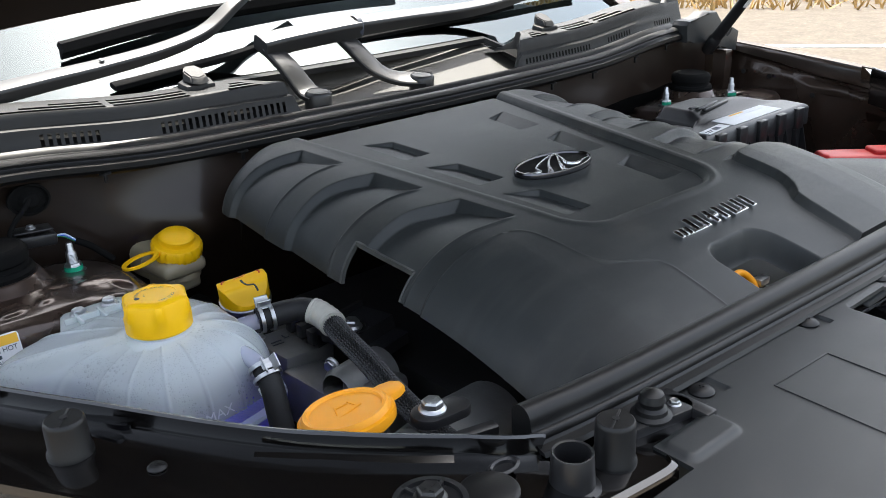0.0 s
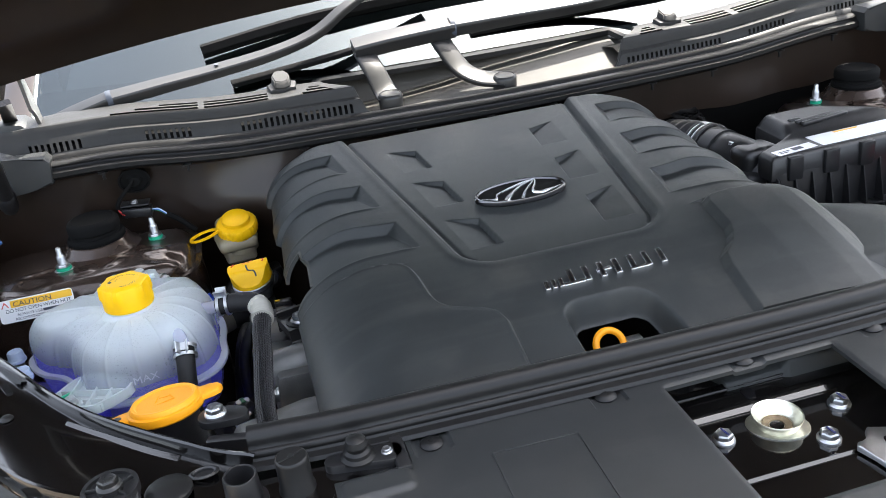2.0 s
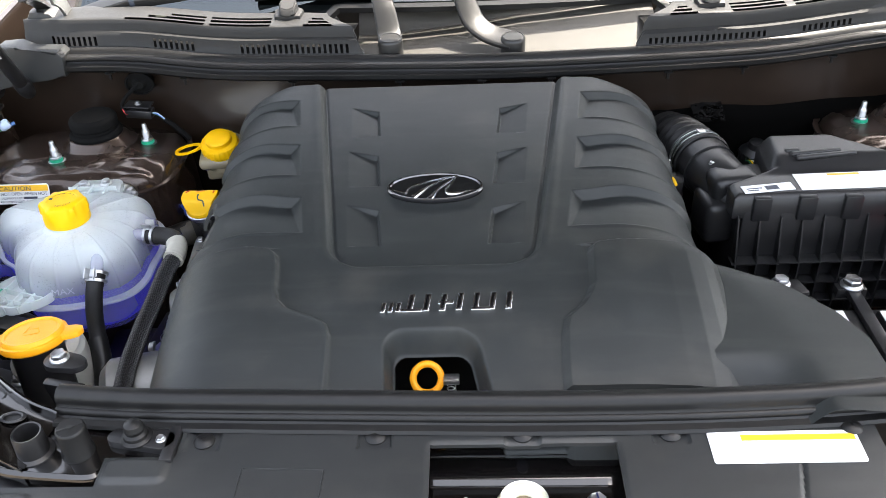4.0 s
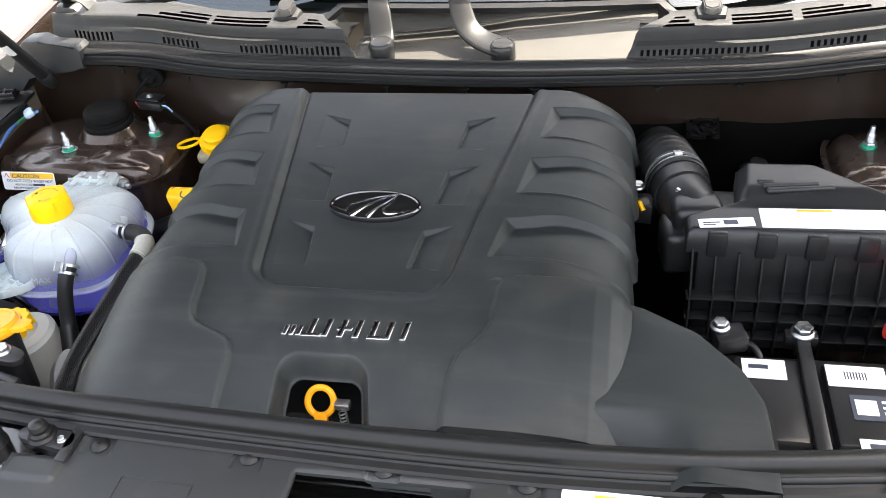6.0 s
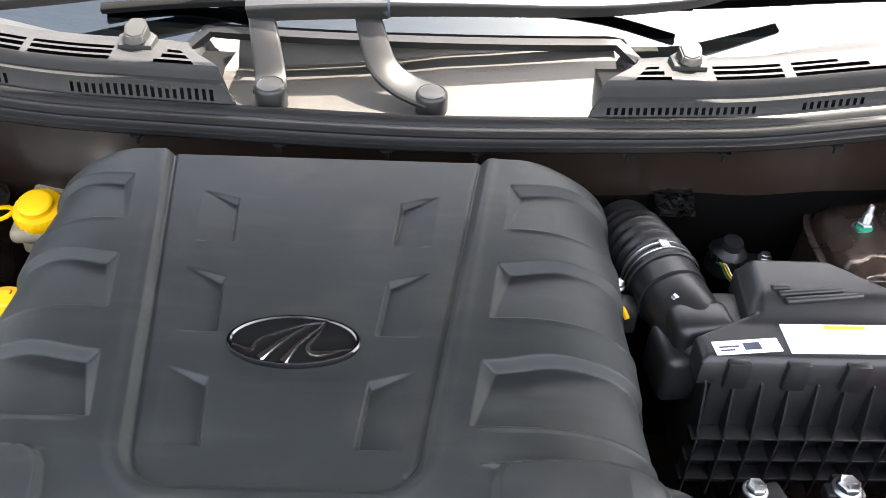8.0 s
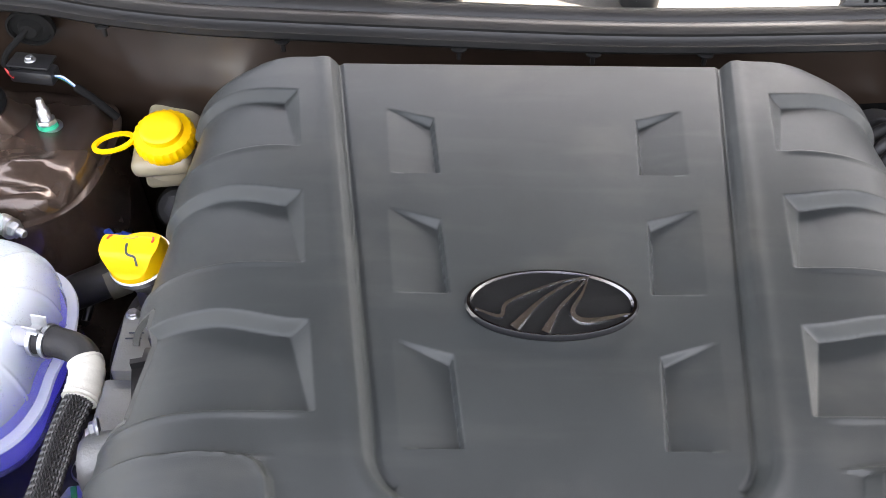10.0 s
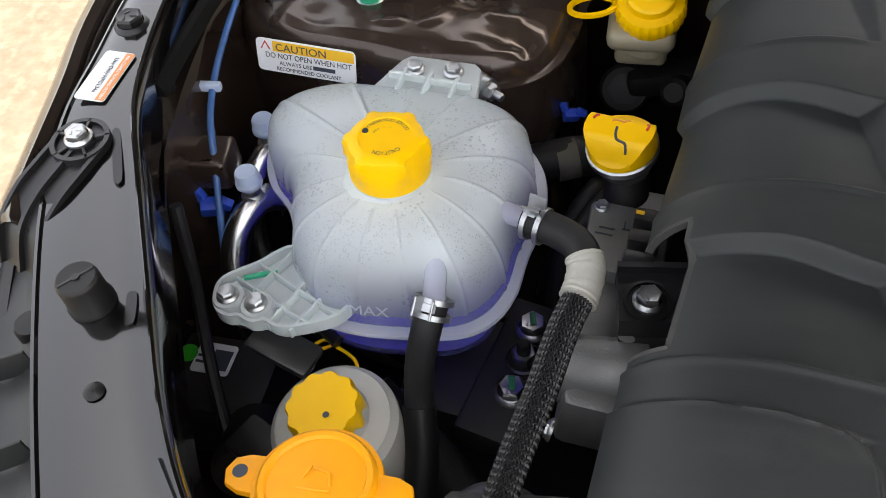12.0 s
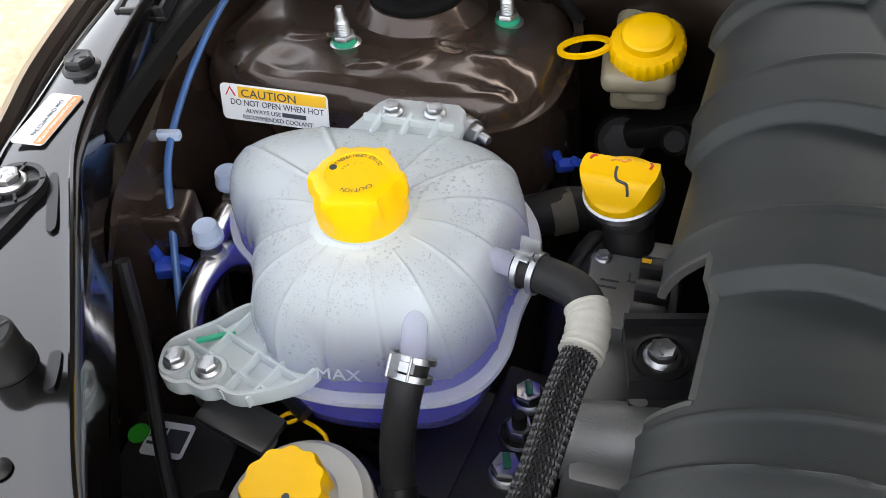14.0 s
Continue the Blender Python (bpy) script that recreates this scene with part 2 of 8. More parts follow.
def slab(bm, outline, z0, z1, bevel=0.0, m=None):
    """An upright prism over an outline of (x, y) points."""
    own = bmesh.new()
    lo = [own.verts.new((x, y, z0)) for x, y in outline]
    hi = [own.verts.new((x, y, z1)) for x, y in outline]
    n = len(outline)
    top = own.faces.new(hi)
    own.faces.new(lo[::-1])
    for i in range(n):
        own.faces.new((lo[i], lo[(i + 1) % n], hi[(i + 1) % n], hi[i]))
    if bevel:
        bmesh.ops.bevel(own, geom=list(top.edges), offset=bevel, segments=2, affect="EDGES", profile=0.5)
    if m is not None:
        bmesh.ops.transform(own, matrix=m, verts=own.verts)
    me = bpy.data.meshes.new("slab")
    own.to_mesh(me)
    own.free()
    bm.from_mesh(me)
    bpy.data.meshes.remove(me)
    return bm


def grid_mesh(xs, ys, f, keep=None):
    """A sheet f(u, v) -> point over two rows of numbers."""
    bm = bmesh.new()
    vs = [[bm.verts.new(f(u, v)) for u in xs] for v in ys]
    for j in range(len(ys) - 1):
        for i in range(len(xs) - 1):
            if keep is None or keep((xs[i] + xs[i + 1]) / 2, (ys[j] + ys[j + 1]) / 2):
                bm.faces.new((vs[j][i], vs[j][i + 1], vs[j + 1][i + 1], vs[j + 1][i]))
    return bm


def skirt(bm, depth):
    edges = [e for e in bm.edges if len(e.link_faces) == 1]
    r = bmesh.ops.extrude_edge_only(bm, edges=edges)
    vs = [v for v in r["geom"] if isinstance(v, bmesh.types.BMVert)]
    bmesh.ops.translate(bm, vec=(0, 0, -depth), verts=vs)
    return bm


def step(a, b, x):
    """0 below a, 1 above b, smooth between."""
    t = min(1.0, max(0.0, (x - a) / (b - a)))
    return t * t * (3 - 2 * t)


def lin(a, b, n):
    return [a + (b - a) * i / (n - 1) for i in range(n)]


def mix(points, x):
    """Straight lines through (x, y) points."""
    for (a, fa), (b, fb) in zip(points, points[1:]):
        if x <= b:
            return fa + (fb - fa) * max(0.0, min(1.0, (x - a) / (b - a)))
    return points[-1][1]


CENTRE = 0.084    # the car's middle line


# ---- ground ----
bm = bmesh.new()
slab(bm, [(-400, -400), (400, -400), (400, 400), (-400, 400)], -0.2, 0.0)
ground = tagged(part("ground", bm, GROUND), "dusty tan asphalt of a dry open road", "ground", kind="structure")
bm = bmesh.new()
slab(bm, [(7.02 + 24 * 0.607, 3.5 - 24 * 0.795), (7.14 + 24 * 0.607, 3.59 - 24 * 0.795), (7.14 - 30 * 0.607, 3.59 + 30 * 0.795), (7.02 - 30 * 0.607, 3.5 + 30 * 0.795)], 0.0, 0.006)
tagged(part("road_line", bm, LINE), "worn white painted edge line on the road", "road marking", kind="structure")


# ---- car body: fixed panels of the engine bay ----
car = thing("car_body", (CENTRE, 0.2, 0.3), "brown metallic car body with its engine bay open", "car")

RIM_IN = [(-0.352, -0.376), (-0.391, -0.361), (-0.463, -0.303), (-0.510, -0.252), (-0.565, -0.173), (-0.606, -0.113), (-0.646, -0.050), (-0.674, 0.03), (-0.694, 0.12)]
RIM_OUT = [(-0.362, -0.438), (-0.432, -0.406), (-0.518, -0.357), (-0.578, -0.285), (-0.662, -0.158), (-0.702, -0.070), (-0.716, 0.0), (-0.728, 0.06), (-0.735, 0.12)]


def rim_height(k):
    return mix([(0, 1.046), (0.06, 1.050), (0.14, 1.058), (0.25, 1.0645), (0.5, 1.0730), (0.75, 1.0780), (1, 1.082)], k)


def rim_crown(c):
    """The rail's top leans inwards, then rolls over towards its outer edge."""
    return mix([(0.0, 0.0), (0.09, 0.0004), (0.30, 0.0014), (0.50, 0.0021), (0.62, 0.0022), (0.72, 0.0020), (0.82, 0.0014), (0.93, 0.0004), (1.0, -0.0006)], c)


def rim_panel(flip):
    last = -2 if flip else None     # ends further forward on the far side
    inner, outer = spline([(*p, 0) for p in RIM_IN[:last]], 6), spline([(*p, 0) for p in RIM_OUT[:last]], 6)
    n = len(inner)
    cols = [(0.0, -0.05), (0.0, 0.0005), (0.02, 0.0012), (0.06, 0.0010), (0.09, 0.0), (0.30, 0.0), (0.50, 0.0), (0.62, 0.0), (0.72, 0.0), (0.82, 0.0), (0.93, 0.0), (0.955, 0.0018), (0.985, 0.0018), (1.0, -0.0015), (0.985, -0.020)]

    def f(u, v):
        i = int(v)
        c, h = cols[int(u)]
        p = inner[i].lerp(outer[i], c)
        x = 2 * CENTRE - p.x if flip else p.x
        return (x, p.y, rim_height(i / (n - 1)) + h + rim_crown(c) * step(0.0, 0.3, i / (n - 1)))
    return grid_mesh(list(range(len(cols))), list(range(n)), f)


for flip in (False, True):
    part("front_rail", rim_panel(flip), GLOSS, car, "gloss black painted rail")


RAIL_LINE = spline([(*p, 0) for p in RIM_IN], 6)


def rail_z(x, y):
    """Height of the front rail's top near a place."""
    k = min(range(len(RAIL_LINE)), key=lambda i: (RAIL_LINE[i].x - x) ** 2 + (RAIL_LINE[i].y - y) ** 2)
    d = math.hypot(RAIL_LINE[k].x - x, RAIL_LINE[k].y - y)
    return rim_height(k / (len(RAIL_LINE) - 1)) + rim_crown(min(1.0, d / 0.078)) * step(0.0, 0.3, k / (len(RAIL_LINE) - 1))


def inner_wing(flip):
    path = spline([(*p, 0) for p in RIM_IN], 4) + [Vector((-0.70, 0.22, 0)), Vector((-0.70, 0.30, 0))]

    def f(u, v):
        p = path[int(v)]
        z = (1.035, 1.02, 1.0, 0.97, 0.93, 0.86, 0.7, 0.45)[int(u)]
        x = p.x - 0.004 - 0.01 * math.sin(u * 1.7 + v * 0.3) * step(1.0, 0.9, z) + step(-0.10, 0.0, p.y) * (0.012 + 0.12 * max(0.0, min(0.15, 1.03 - z))) + 0.004 * math.sin(p.y * 55) - 0.075 * step(-0.03, -0.09, p.y) * step(1.025, 0.99, z)
        return (2 * CENTRE - x if flip else x, p.y + 0.002, z)
    return grid_mesh(list(range(8)), list(range(len(path))), f)


for flip in (False, True):
    part("inner_wing", inner_wing(flip), PAINT, car, "thin brown painted inner wing")

bm = bmesh.new()
slab(bm, [(-0.75, -0.7), (0.92, -0.7), (0.92, 0.36), (-0.75, 0.36)], 0.42, 0.45)
part("bay_floor", bm, DARK, car, "dark grimy bay floor")

# firewall with pressed panels
COWL_LINE = [(-0.80, 0.34), (-0.563, 0.289), (-0.446, 0.284), (-0.352, 0.272), (-0.096, 0.254), (0.099, 0.245), (0.283, 0.252), (0.427, 0.262), (0.617, 0.282), (0.74, 0.30), (0.97, 0.34)]


def cowl_y(x):
    return mix(COWL_LINE, x)


def cowl_rise(x):
    """The scuttle's edge climbs towards both wings."""
    return 0.013 * step(0.36, 0.60, abs(x - CENTRE))


def firewall(u, v):
    bulge = 0.012 * step(0.0, 0.04, abs(u + 0.40) - 0.09) * step(0.25, 0.05, abs(v - 0.95))
    swell = 0.03 * math.exp(-((u + 0.30) / 0.10) ** 2 - ((v - 1.02) / 0.06) ** 2)
    return (u, cowl_y(u) + 0.012 - bulge - swell + (1.10 - v) * 0.06, v)


part("firewall", grid_mesh(lin(-0.72, 0.90, 90), lin(0.44, 1.125, 40), firewall), SHADEPAINT, car, "brown painted firewall, darkened for shade")

# flange under the rear seal
path = spline([(x, y + 0.004, 1.112 + cowl_rise(x)) for x, y in COWL_LINE[1:-1]], 8)
bm = bmesh.new()
sweep(bm, path, [(-0.030, -0.004), (0.012, -0.006), (0.014, 0.0), (-0.030, 0.003)])
part("cowl_flange", bm, SHADEPAINT, car)


# strut towers
# shallow pressed shapes in the top: place, half sizes, turn, height
PRESSED = [(-0.500, 0.150, 0.008, 0.016, -0.5, 0.0022), (-0.447, 0.166, 0.017, 0.007, 0.15, 0.0020), (-0.481, 0.172, 0.010, 0.005, -0.4, -0.0016), (-0.424, 0.141, 0.006, 0.018, 0.7, -0.0020), (-0.536, 0.135, 0.012, 0.006, 0.3, 0.0018), (-0.600, 0.170, 0.020, 0.009, 0.2, 0.0018)]


def strut_tower(flip):
    cx, cy, hx, hy = -0.545, 0.205, 0.150, 0.108
    top = 1.024

    def f(u, v):
        a = 2 * math.pi * u / 144
        ca, sa = math.cos(a), math.sin(a)
        e = (abs(ca) ** 3.4 + abs(sa) ** 3.4) ** (-1 / 3.4)
        r, z = TOWER_PROFILE[int(v)]
        x, y = cx + hx * e * ca * r, cy + hy * e * sa * r
        dent = 0.006 * math.exp(-((x + 0.50) / 0.022) ** 2 - ((y - 0.10) / 0.018) ** 2) + 0.006 * math.exp(-((x + 0.43) / 0.03) ** 2 - ((y - 0.14) / 0.012) ** 2)
        dent += 0.004 * math.exp(-((x + 0.60) / 0.02) ** 2 - ((y - 0.13) / 0.02) ** 2)
        for px, py, sx, sy, turn, h in PRESSED:
            qx, qy = (x - px) * math.cos(turn) + (y - py) * math.sin(turn), (y - py) * math.cos(turn) - (x - px) * math.sin(turn)
            dent -= h * step(1.25, 0.75, math.hypot(qx / sx, qy / sy))
        zz = top + z - (dent if z > -0.02 else 0) + (-0.010 * (y - cy) / hy if z > -0.03 else 0)
        return (2 * CENTRE - x if flip else x, y, zz)
    return grid_mesh(list(range(145)), list(range(len(TOWER_PROFILE))), f)


RAW_PROFILE = [(1.06, -0.5), (1.03, -0.12), (1.01, -0.05), (0.985, -0.022), (0.95, -0.008), (0.90, -0.001), (0.80, 0.003), (0.66, 0.005),
               (0.56, 0.006), (0.30, 0.007), (0.0, 0.007)]
TOWER_PROFILE = RAW_PROFILE[:3] + [(r, mix([(p[0], p[1]) for p in RAW_PROFILE[:2:-1]], r)) for r in lin(0.985, 0.0, 60)]
for flip in (False, True):
    s = -1 if flip else 1
    tower = part("strut_tower", strut_tower(flip), PAINT, car, "glossy brown painted strut tower")
    x0 = 2 * CENTRE + 0.525 if flip else -0.525
    bm = bmesh.new()
    lathe(bm, [(0.060, -0.008), (0.054, 0.003), (0.048, 0.007), (0.043, 0.015), (0.0405, 0.017), (0.036, 0.017)], (x0, 0.226, 1.028), n=56)
    part("collar", bm, PAINT, tower)
    lip = []
    for d in lin(-62, 45, 40):
        ca, sa = math.cos(math.radians(d)), math.sin(math.radians(d))
        e = (abs(ca) ** 3.4 + abs(sa) ** 3.4) ** (-1 / 3.4)
        lx = -0.545 + 0.1505 * e * ca
        lip.append(Vector((2 * CENTRE - lx if flip else lx, 0.205 + 0.1085 * e * sa, 1.006)))
    bm = bmesh.new()
    sweep(bm, lip, [(-0.004, -0.0015), (0.004, -0.0015), (0.004, 0.0015), (-0.004, 0.0015)])
    part("seam_lip", bm, PAINT, tower)
    bm = bmesh.new()
    lathe(bm, [(0.0385, 0.0), (0.039, 0.004), (0.0365, 0.008), (0.0335, 0.009), (0.033, 0.013), (0.0350, 0.015), (0.0350, 0.024), (0.0325, 0.028), (0.028, 0.030), (0.026, 0.0292), (0.0, 0.0292)], (x0, 0.226, 1.045), n=44)
    part("strut_cap", bm, MATT, tower, "black rubber strut cap")

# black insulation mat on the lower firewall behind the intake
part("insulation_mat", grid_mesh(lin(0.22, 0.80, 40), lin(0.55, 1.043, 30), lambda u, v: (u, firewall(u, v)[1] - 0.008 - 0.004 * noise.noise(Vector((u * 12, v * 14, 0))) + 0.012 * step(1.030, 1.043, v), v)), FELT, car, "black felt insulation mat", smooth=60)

# outer wings
FEND = [(-0.685, -0.158), (-0.694, -0.14), (-0.722, -0.04), (-0.746, 0.04), (-0.772, 0.20), (-0.800, 0.45), (-0.815, 0.75), (-0.82, 1.6)]


def fender(flip):
    path = spline([(*p, 0) for p in FEND], 6)
    prof = [(0.018, -0.075), (0.016, -0.012), (0.012, -0.006), (0.010, -0.010), (0.008, -0.004), (0.002, 0.0), (-0.006, -0.003), (-0.016, -0.013), (-0.030, -0.035), (-0.055, -0.085), (-0.075, -0.16), (-0.085, -0.28), (-0.085, -0.55)]

    def f(u, v):
        p = path[int(v)]
        o, h = prof[int(u)]
        z = mix([(-0.16, 1.070), (-0.14, 1.075), (0.04, 1.084), (0.3, 1.098), (0.75, 1.12), (1.6, 1.15)], p.y) + h
        x = p.x + o
        return (2 * CENTRE - x if flip else x, p.y, z)
    return grid_mesh(list(range(len(prof))), list(range(len(path))), f)


for flip in (False, True):
    part("fender", fender(flip), FENDER, car, "brown metallic front wing")


# ---- open bonnet ----
HINGE_Y, HINGE_Z, OPEN = 0.330, 1.198, radians(50)
bonnet = thing("bonnet", (CENTRE, HINGE_Y, HINGE_Z), "brown metallic bonnet propped wide open", "car bonnet")


def bonnet_sheet(lift, inset):
    def f(u, v):
        x = CENTRE + u * (0.87 - 0.12 * v * v - inset)
        rear = 0.050 + 0.030 * (1 - u * u)
        s = rear + inset + v * (1.10 - 0.10 * u * u - rear - 2 * inset)
        lf = lift + 0.080 * (1 - u * u)
        return (x, HINGE_Y - s * math.cos(OPEN) - lf * math.sin(OPEN) * -1.0, HINGE_Z + s * math.sin(OPEN) + lf * math.cos(OPEN))
    return f


def bonnet_inner(u, v):
    x, y, z = bonnet_sheet(-0.022, 0.012)(u, v)
    rib = 0.020 * step(0.05, 0.09, abs(abs(u) - 0.52)) * step(0.06, 0.12, v) * step(0.97, 0.9, v) * step(0.05, 0.10, abs(u)) * step(0.97, 0.90, abs(u))
    return (x, y + rib * math.sin(OPEN), z + rib * math.cos(OPEN))


part("outer_skin", grid_mesh(lin(-1, 1, 40), lin(0, 1, 24), bonnet_sheet(0.0, 0.0)), FENDER, bonnet)
part("inner_frame", grid_mesh(lin(-1, 1, 80), lin(0, 1, 50), bonnet_inner), BONNET, bonnet, "brown pressed inner frame, darkened for shade")


# gas struts that hold it
def gas_strut(flip):
    a, b = Vector((-0.628, 0.258, 1.105)), Vector((-0.548, -0.12, 1.560))
    if flip:
        a.x, b.x = 2 * CENTRE - a.x, 2 * CENTRE - b.x
    st = thing("gas_strut", a, "black gas strut holding the bonnet up", "gas strut", "bonnet struts")
    d = (b - a)
    bm = bmesh.new()
    tube(bm, [a + d * 0.03, a + d * 0.55], 0.0105, 20, 1, False)
    part("cylinder", bm, PLASTIC, st)
    bm = bmesh.new()
    tube(bm, [a + d * 0.55, b], 0.004, 12, 1, False)
    part("rod", bm, ZINC, st)
    bm = bmesh.new()
    lathe(bm, [(0.0, -0.014), (0.010, -0.012), (0.0125, 0.0), (0.0125, 0.022), (0.010, 0.026), (0.0, 0.026)], Matrix.Translation(a) @ d.to_track_quat("Z", "Y").to_matrix().to_4x4(), n=20)
    part("ball_socket", bm, PLASTIC, st)
    bm = bmesh.new()
    m = Matrix.Translation(a + d * 0.215) @ d.to_track_quat("Z", "Y").to_matrix().to_4x4()
    ring = [(0.0109 * math.cos(t), 0.0109 * math.sin(t)) for t in lin(-2.2, -0.9, 12)]
    lo, hi = [[bm.verts.new(m @ Vector((x, y, z))) for x, y in ring] for z in (-0.015, 0.015)]
    for i in range(11):
        bm.faces.new((lo[i], lo[i + 1], hi[i + 1], hi[i]))
    part("sticker", bm, WHITE, st, "white printed sticker")


gas_strut(False)
gas_strut(True)


# ---- windscreen ----
SLOPE = radians(31)


def glass(u, v):
    bow = 0.10 * (u / 0.78) ** 2
    return (CENTRE + u * (1 - 0.12 * v), 0.405 + bow + v * math.cos(SLOPE), 1.168 + v * math.sin(SLOPE) - 0.02 * (u / 0.78) ** 2 * v)


GLASS = bpy.data.materials.new("tinted_glass")
GLASS.use_nodes = True
nt = GLASS.node_tree
g1, g2, fr, mx = (nt.nodes.new(k) for k in ("ShaderNodeBsdfTransparent", "ShaderNodeBsdfGlossy", "ShaderNodeFresnel", "ShaderNodeMixShader"))
g1.inputs["Color"].default_value, g2.inputs["Roughness"].default_value = (0.16, 0.20, 0.21, 1), 0.012
fr.inputs["IOR"].default_value = 1.75
g2.inputs["Color"].default_value = (0.84, 0.95, 1.0, 1)
nt.links.new(fr.outputs[0], mx.inputs[0])
nt.links.new(g1.outputs[0], mx.inputs[1])
nt.links.new(g2.outputs[0], mx.inputs[2])
nt.links.new(mx.outputs[0], nt.nodes["Material Output"].inputs["Surface"])
screen = thing("windscreen", (CENTRE, 0.41, 1.17), "tinted car windscreen reflecting a hazy sky", "windscreen")


def low_edge(u, v):
    """The glass reaches lower behind the two grilles than over the wiper tray."""
    start = -0.045 * step(0.25, 0.29, abs(u))
    return glass(u, start + (1 - start) * v)


pane = part("pane", grid_mesh(lin(-0.70, 0.70, 80), lin(0.0, 1.0, 16), low_edge), GLASS, screen)
bm = bmesh.new()
sweep(bm, [Vector(glass(u, -0.012 - 0.045 * step(0.25, 0.29, abs(u)))) for u in lin(-0.70, 0.70, 60)], [(-0.004, -0.006), (0.010, -0.004), (0.010, 0.004), (-0.004, 0.006)])
part("lower_seal", bm, RUBBER, screen)


def frit(u, v):
    x, y, z = glass(u, v)
    return (x, y + 0.003, z - 0.005)


part("black_border", grid_mesh(lin(-0.70, 0.70, 40), lin(0.0, 0.055, 4), frit), RUBBER, screen, "black painted glass border")
cabin = thing("dashboard", (CENTRE, 0.7, 1.0), "dark grey dashboard behind the glass", "dashboard")


def dash(u, v):
    return (CENTRE + u, 0.45 + 0.11 * (u / 0.78) ** 2 + v, 1.135 + 0.06 * math.sin(v * 2.4) - (0.4 * max(0, v - 0.55)) * 2)


part("top_pad", grid_mesh(lin(-0.67, 0.67, 24), lin(0.0, 0.9, 16), dash), DARK, cabin)
roof = thing("car_roof", (CENTRE, 1.7, 1.6), "brown metallic car roof above the windscreen", "car roof")
part("roof_skin", grid_mesh(lin(-0.72, 0.72, 12), lin(0, 1.8, 8), lambda u, v: (CENTRE + u * 0.92, 1.27 + 0.06 * u * u + v, 1.685 + 0.05 * math.sin(v * 1.7) - 0.06 * u * u)), FENDER, roof)
bm = bmesh.new()
for s in (-1, 1):
    sweep(bm, [Vector(glass(s * 0.712, v)) + Vector((s * 0.012, 0, 0.002)) for v in lin(-0.05, 1.0, 10)], [(-0.014, -0.02), (0.03, -0.02), (0.03, 0.006), (0.0, 0.010), (-0.014, 0.006)])
part("pillar", bm, FENDER, roof)
bm = bmesh.new()
block(bm, (CENTRE, 2.2, 1.0), (1.5, 0.05, 1.3), 0.01)
for s in (-1, 1):
    block(bm, (CENTRE + s * 0.78, 1.72, 0.85), (0.05, 1.1, 1.0), 0.01)
part("cabin_wall", bm, DARK, roof)

# ---- engine cover ----
def cover_z(y):
    return 1.113 + 0.06 * y - 0.8 * max(0.0, -y - 0.15) ** 2 * (1 if y > -0.36 else 1.35)


def groove_x(y):
    return 0.166 + (y - 0.195) * 0.145


def rounded_box(x, y, x0, x1, y0, y1, r):
    """Signed distance to a rounded box: below 0 inside."""
    qx, qy = abs(x - (x0 + x1) / 2) - (x1 - x0) / 2 + r, abs(y - (y0 + y1) / 2) - (y1 - y0) / 2 + r
    return math.hypot(max(qx, 0), max(qy, 0)) + min(max(qx, qy), 0) - r


LOBE_LEFT = [(-0.42, 0.099), (-0.300, 0.100), (-0.286, 0.105), (-0.279, 0.115), (-0.273, 0.130), (-0.266, 0.147), (-0.256, 0.156), (-0.243, 0.160), (-0.21, 0.1635), (-0.194, 0.167), (-0.185, 0.173), (-0.179, 0.182), (-0.172, 0.34)]
LOBE_RIGHT = [(-0.42, 0.127), (-0.33, 0.128), (-0.300, 0.130), (-0.284, 0.134), (-0.270, 0.149), (-0.258, 0.157), (-0.245, 0.162), (-0.200, 0.165), (-0.190, 0.168), (-0.184, 0.174), (-0.172, 0.34)]


def ramp(a, b, x):
    """0 at a, 1 at b, straight between."""
    return min(1.0, max(0.0, (x - a) / (b - a)))


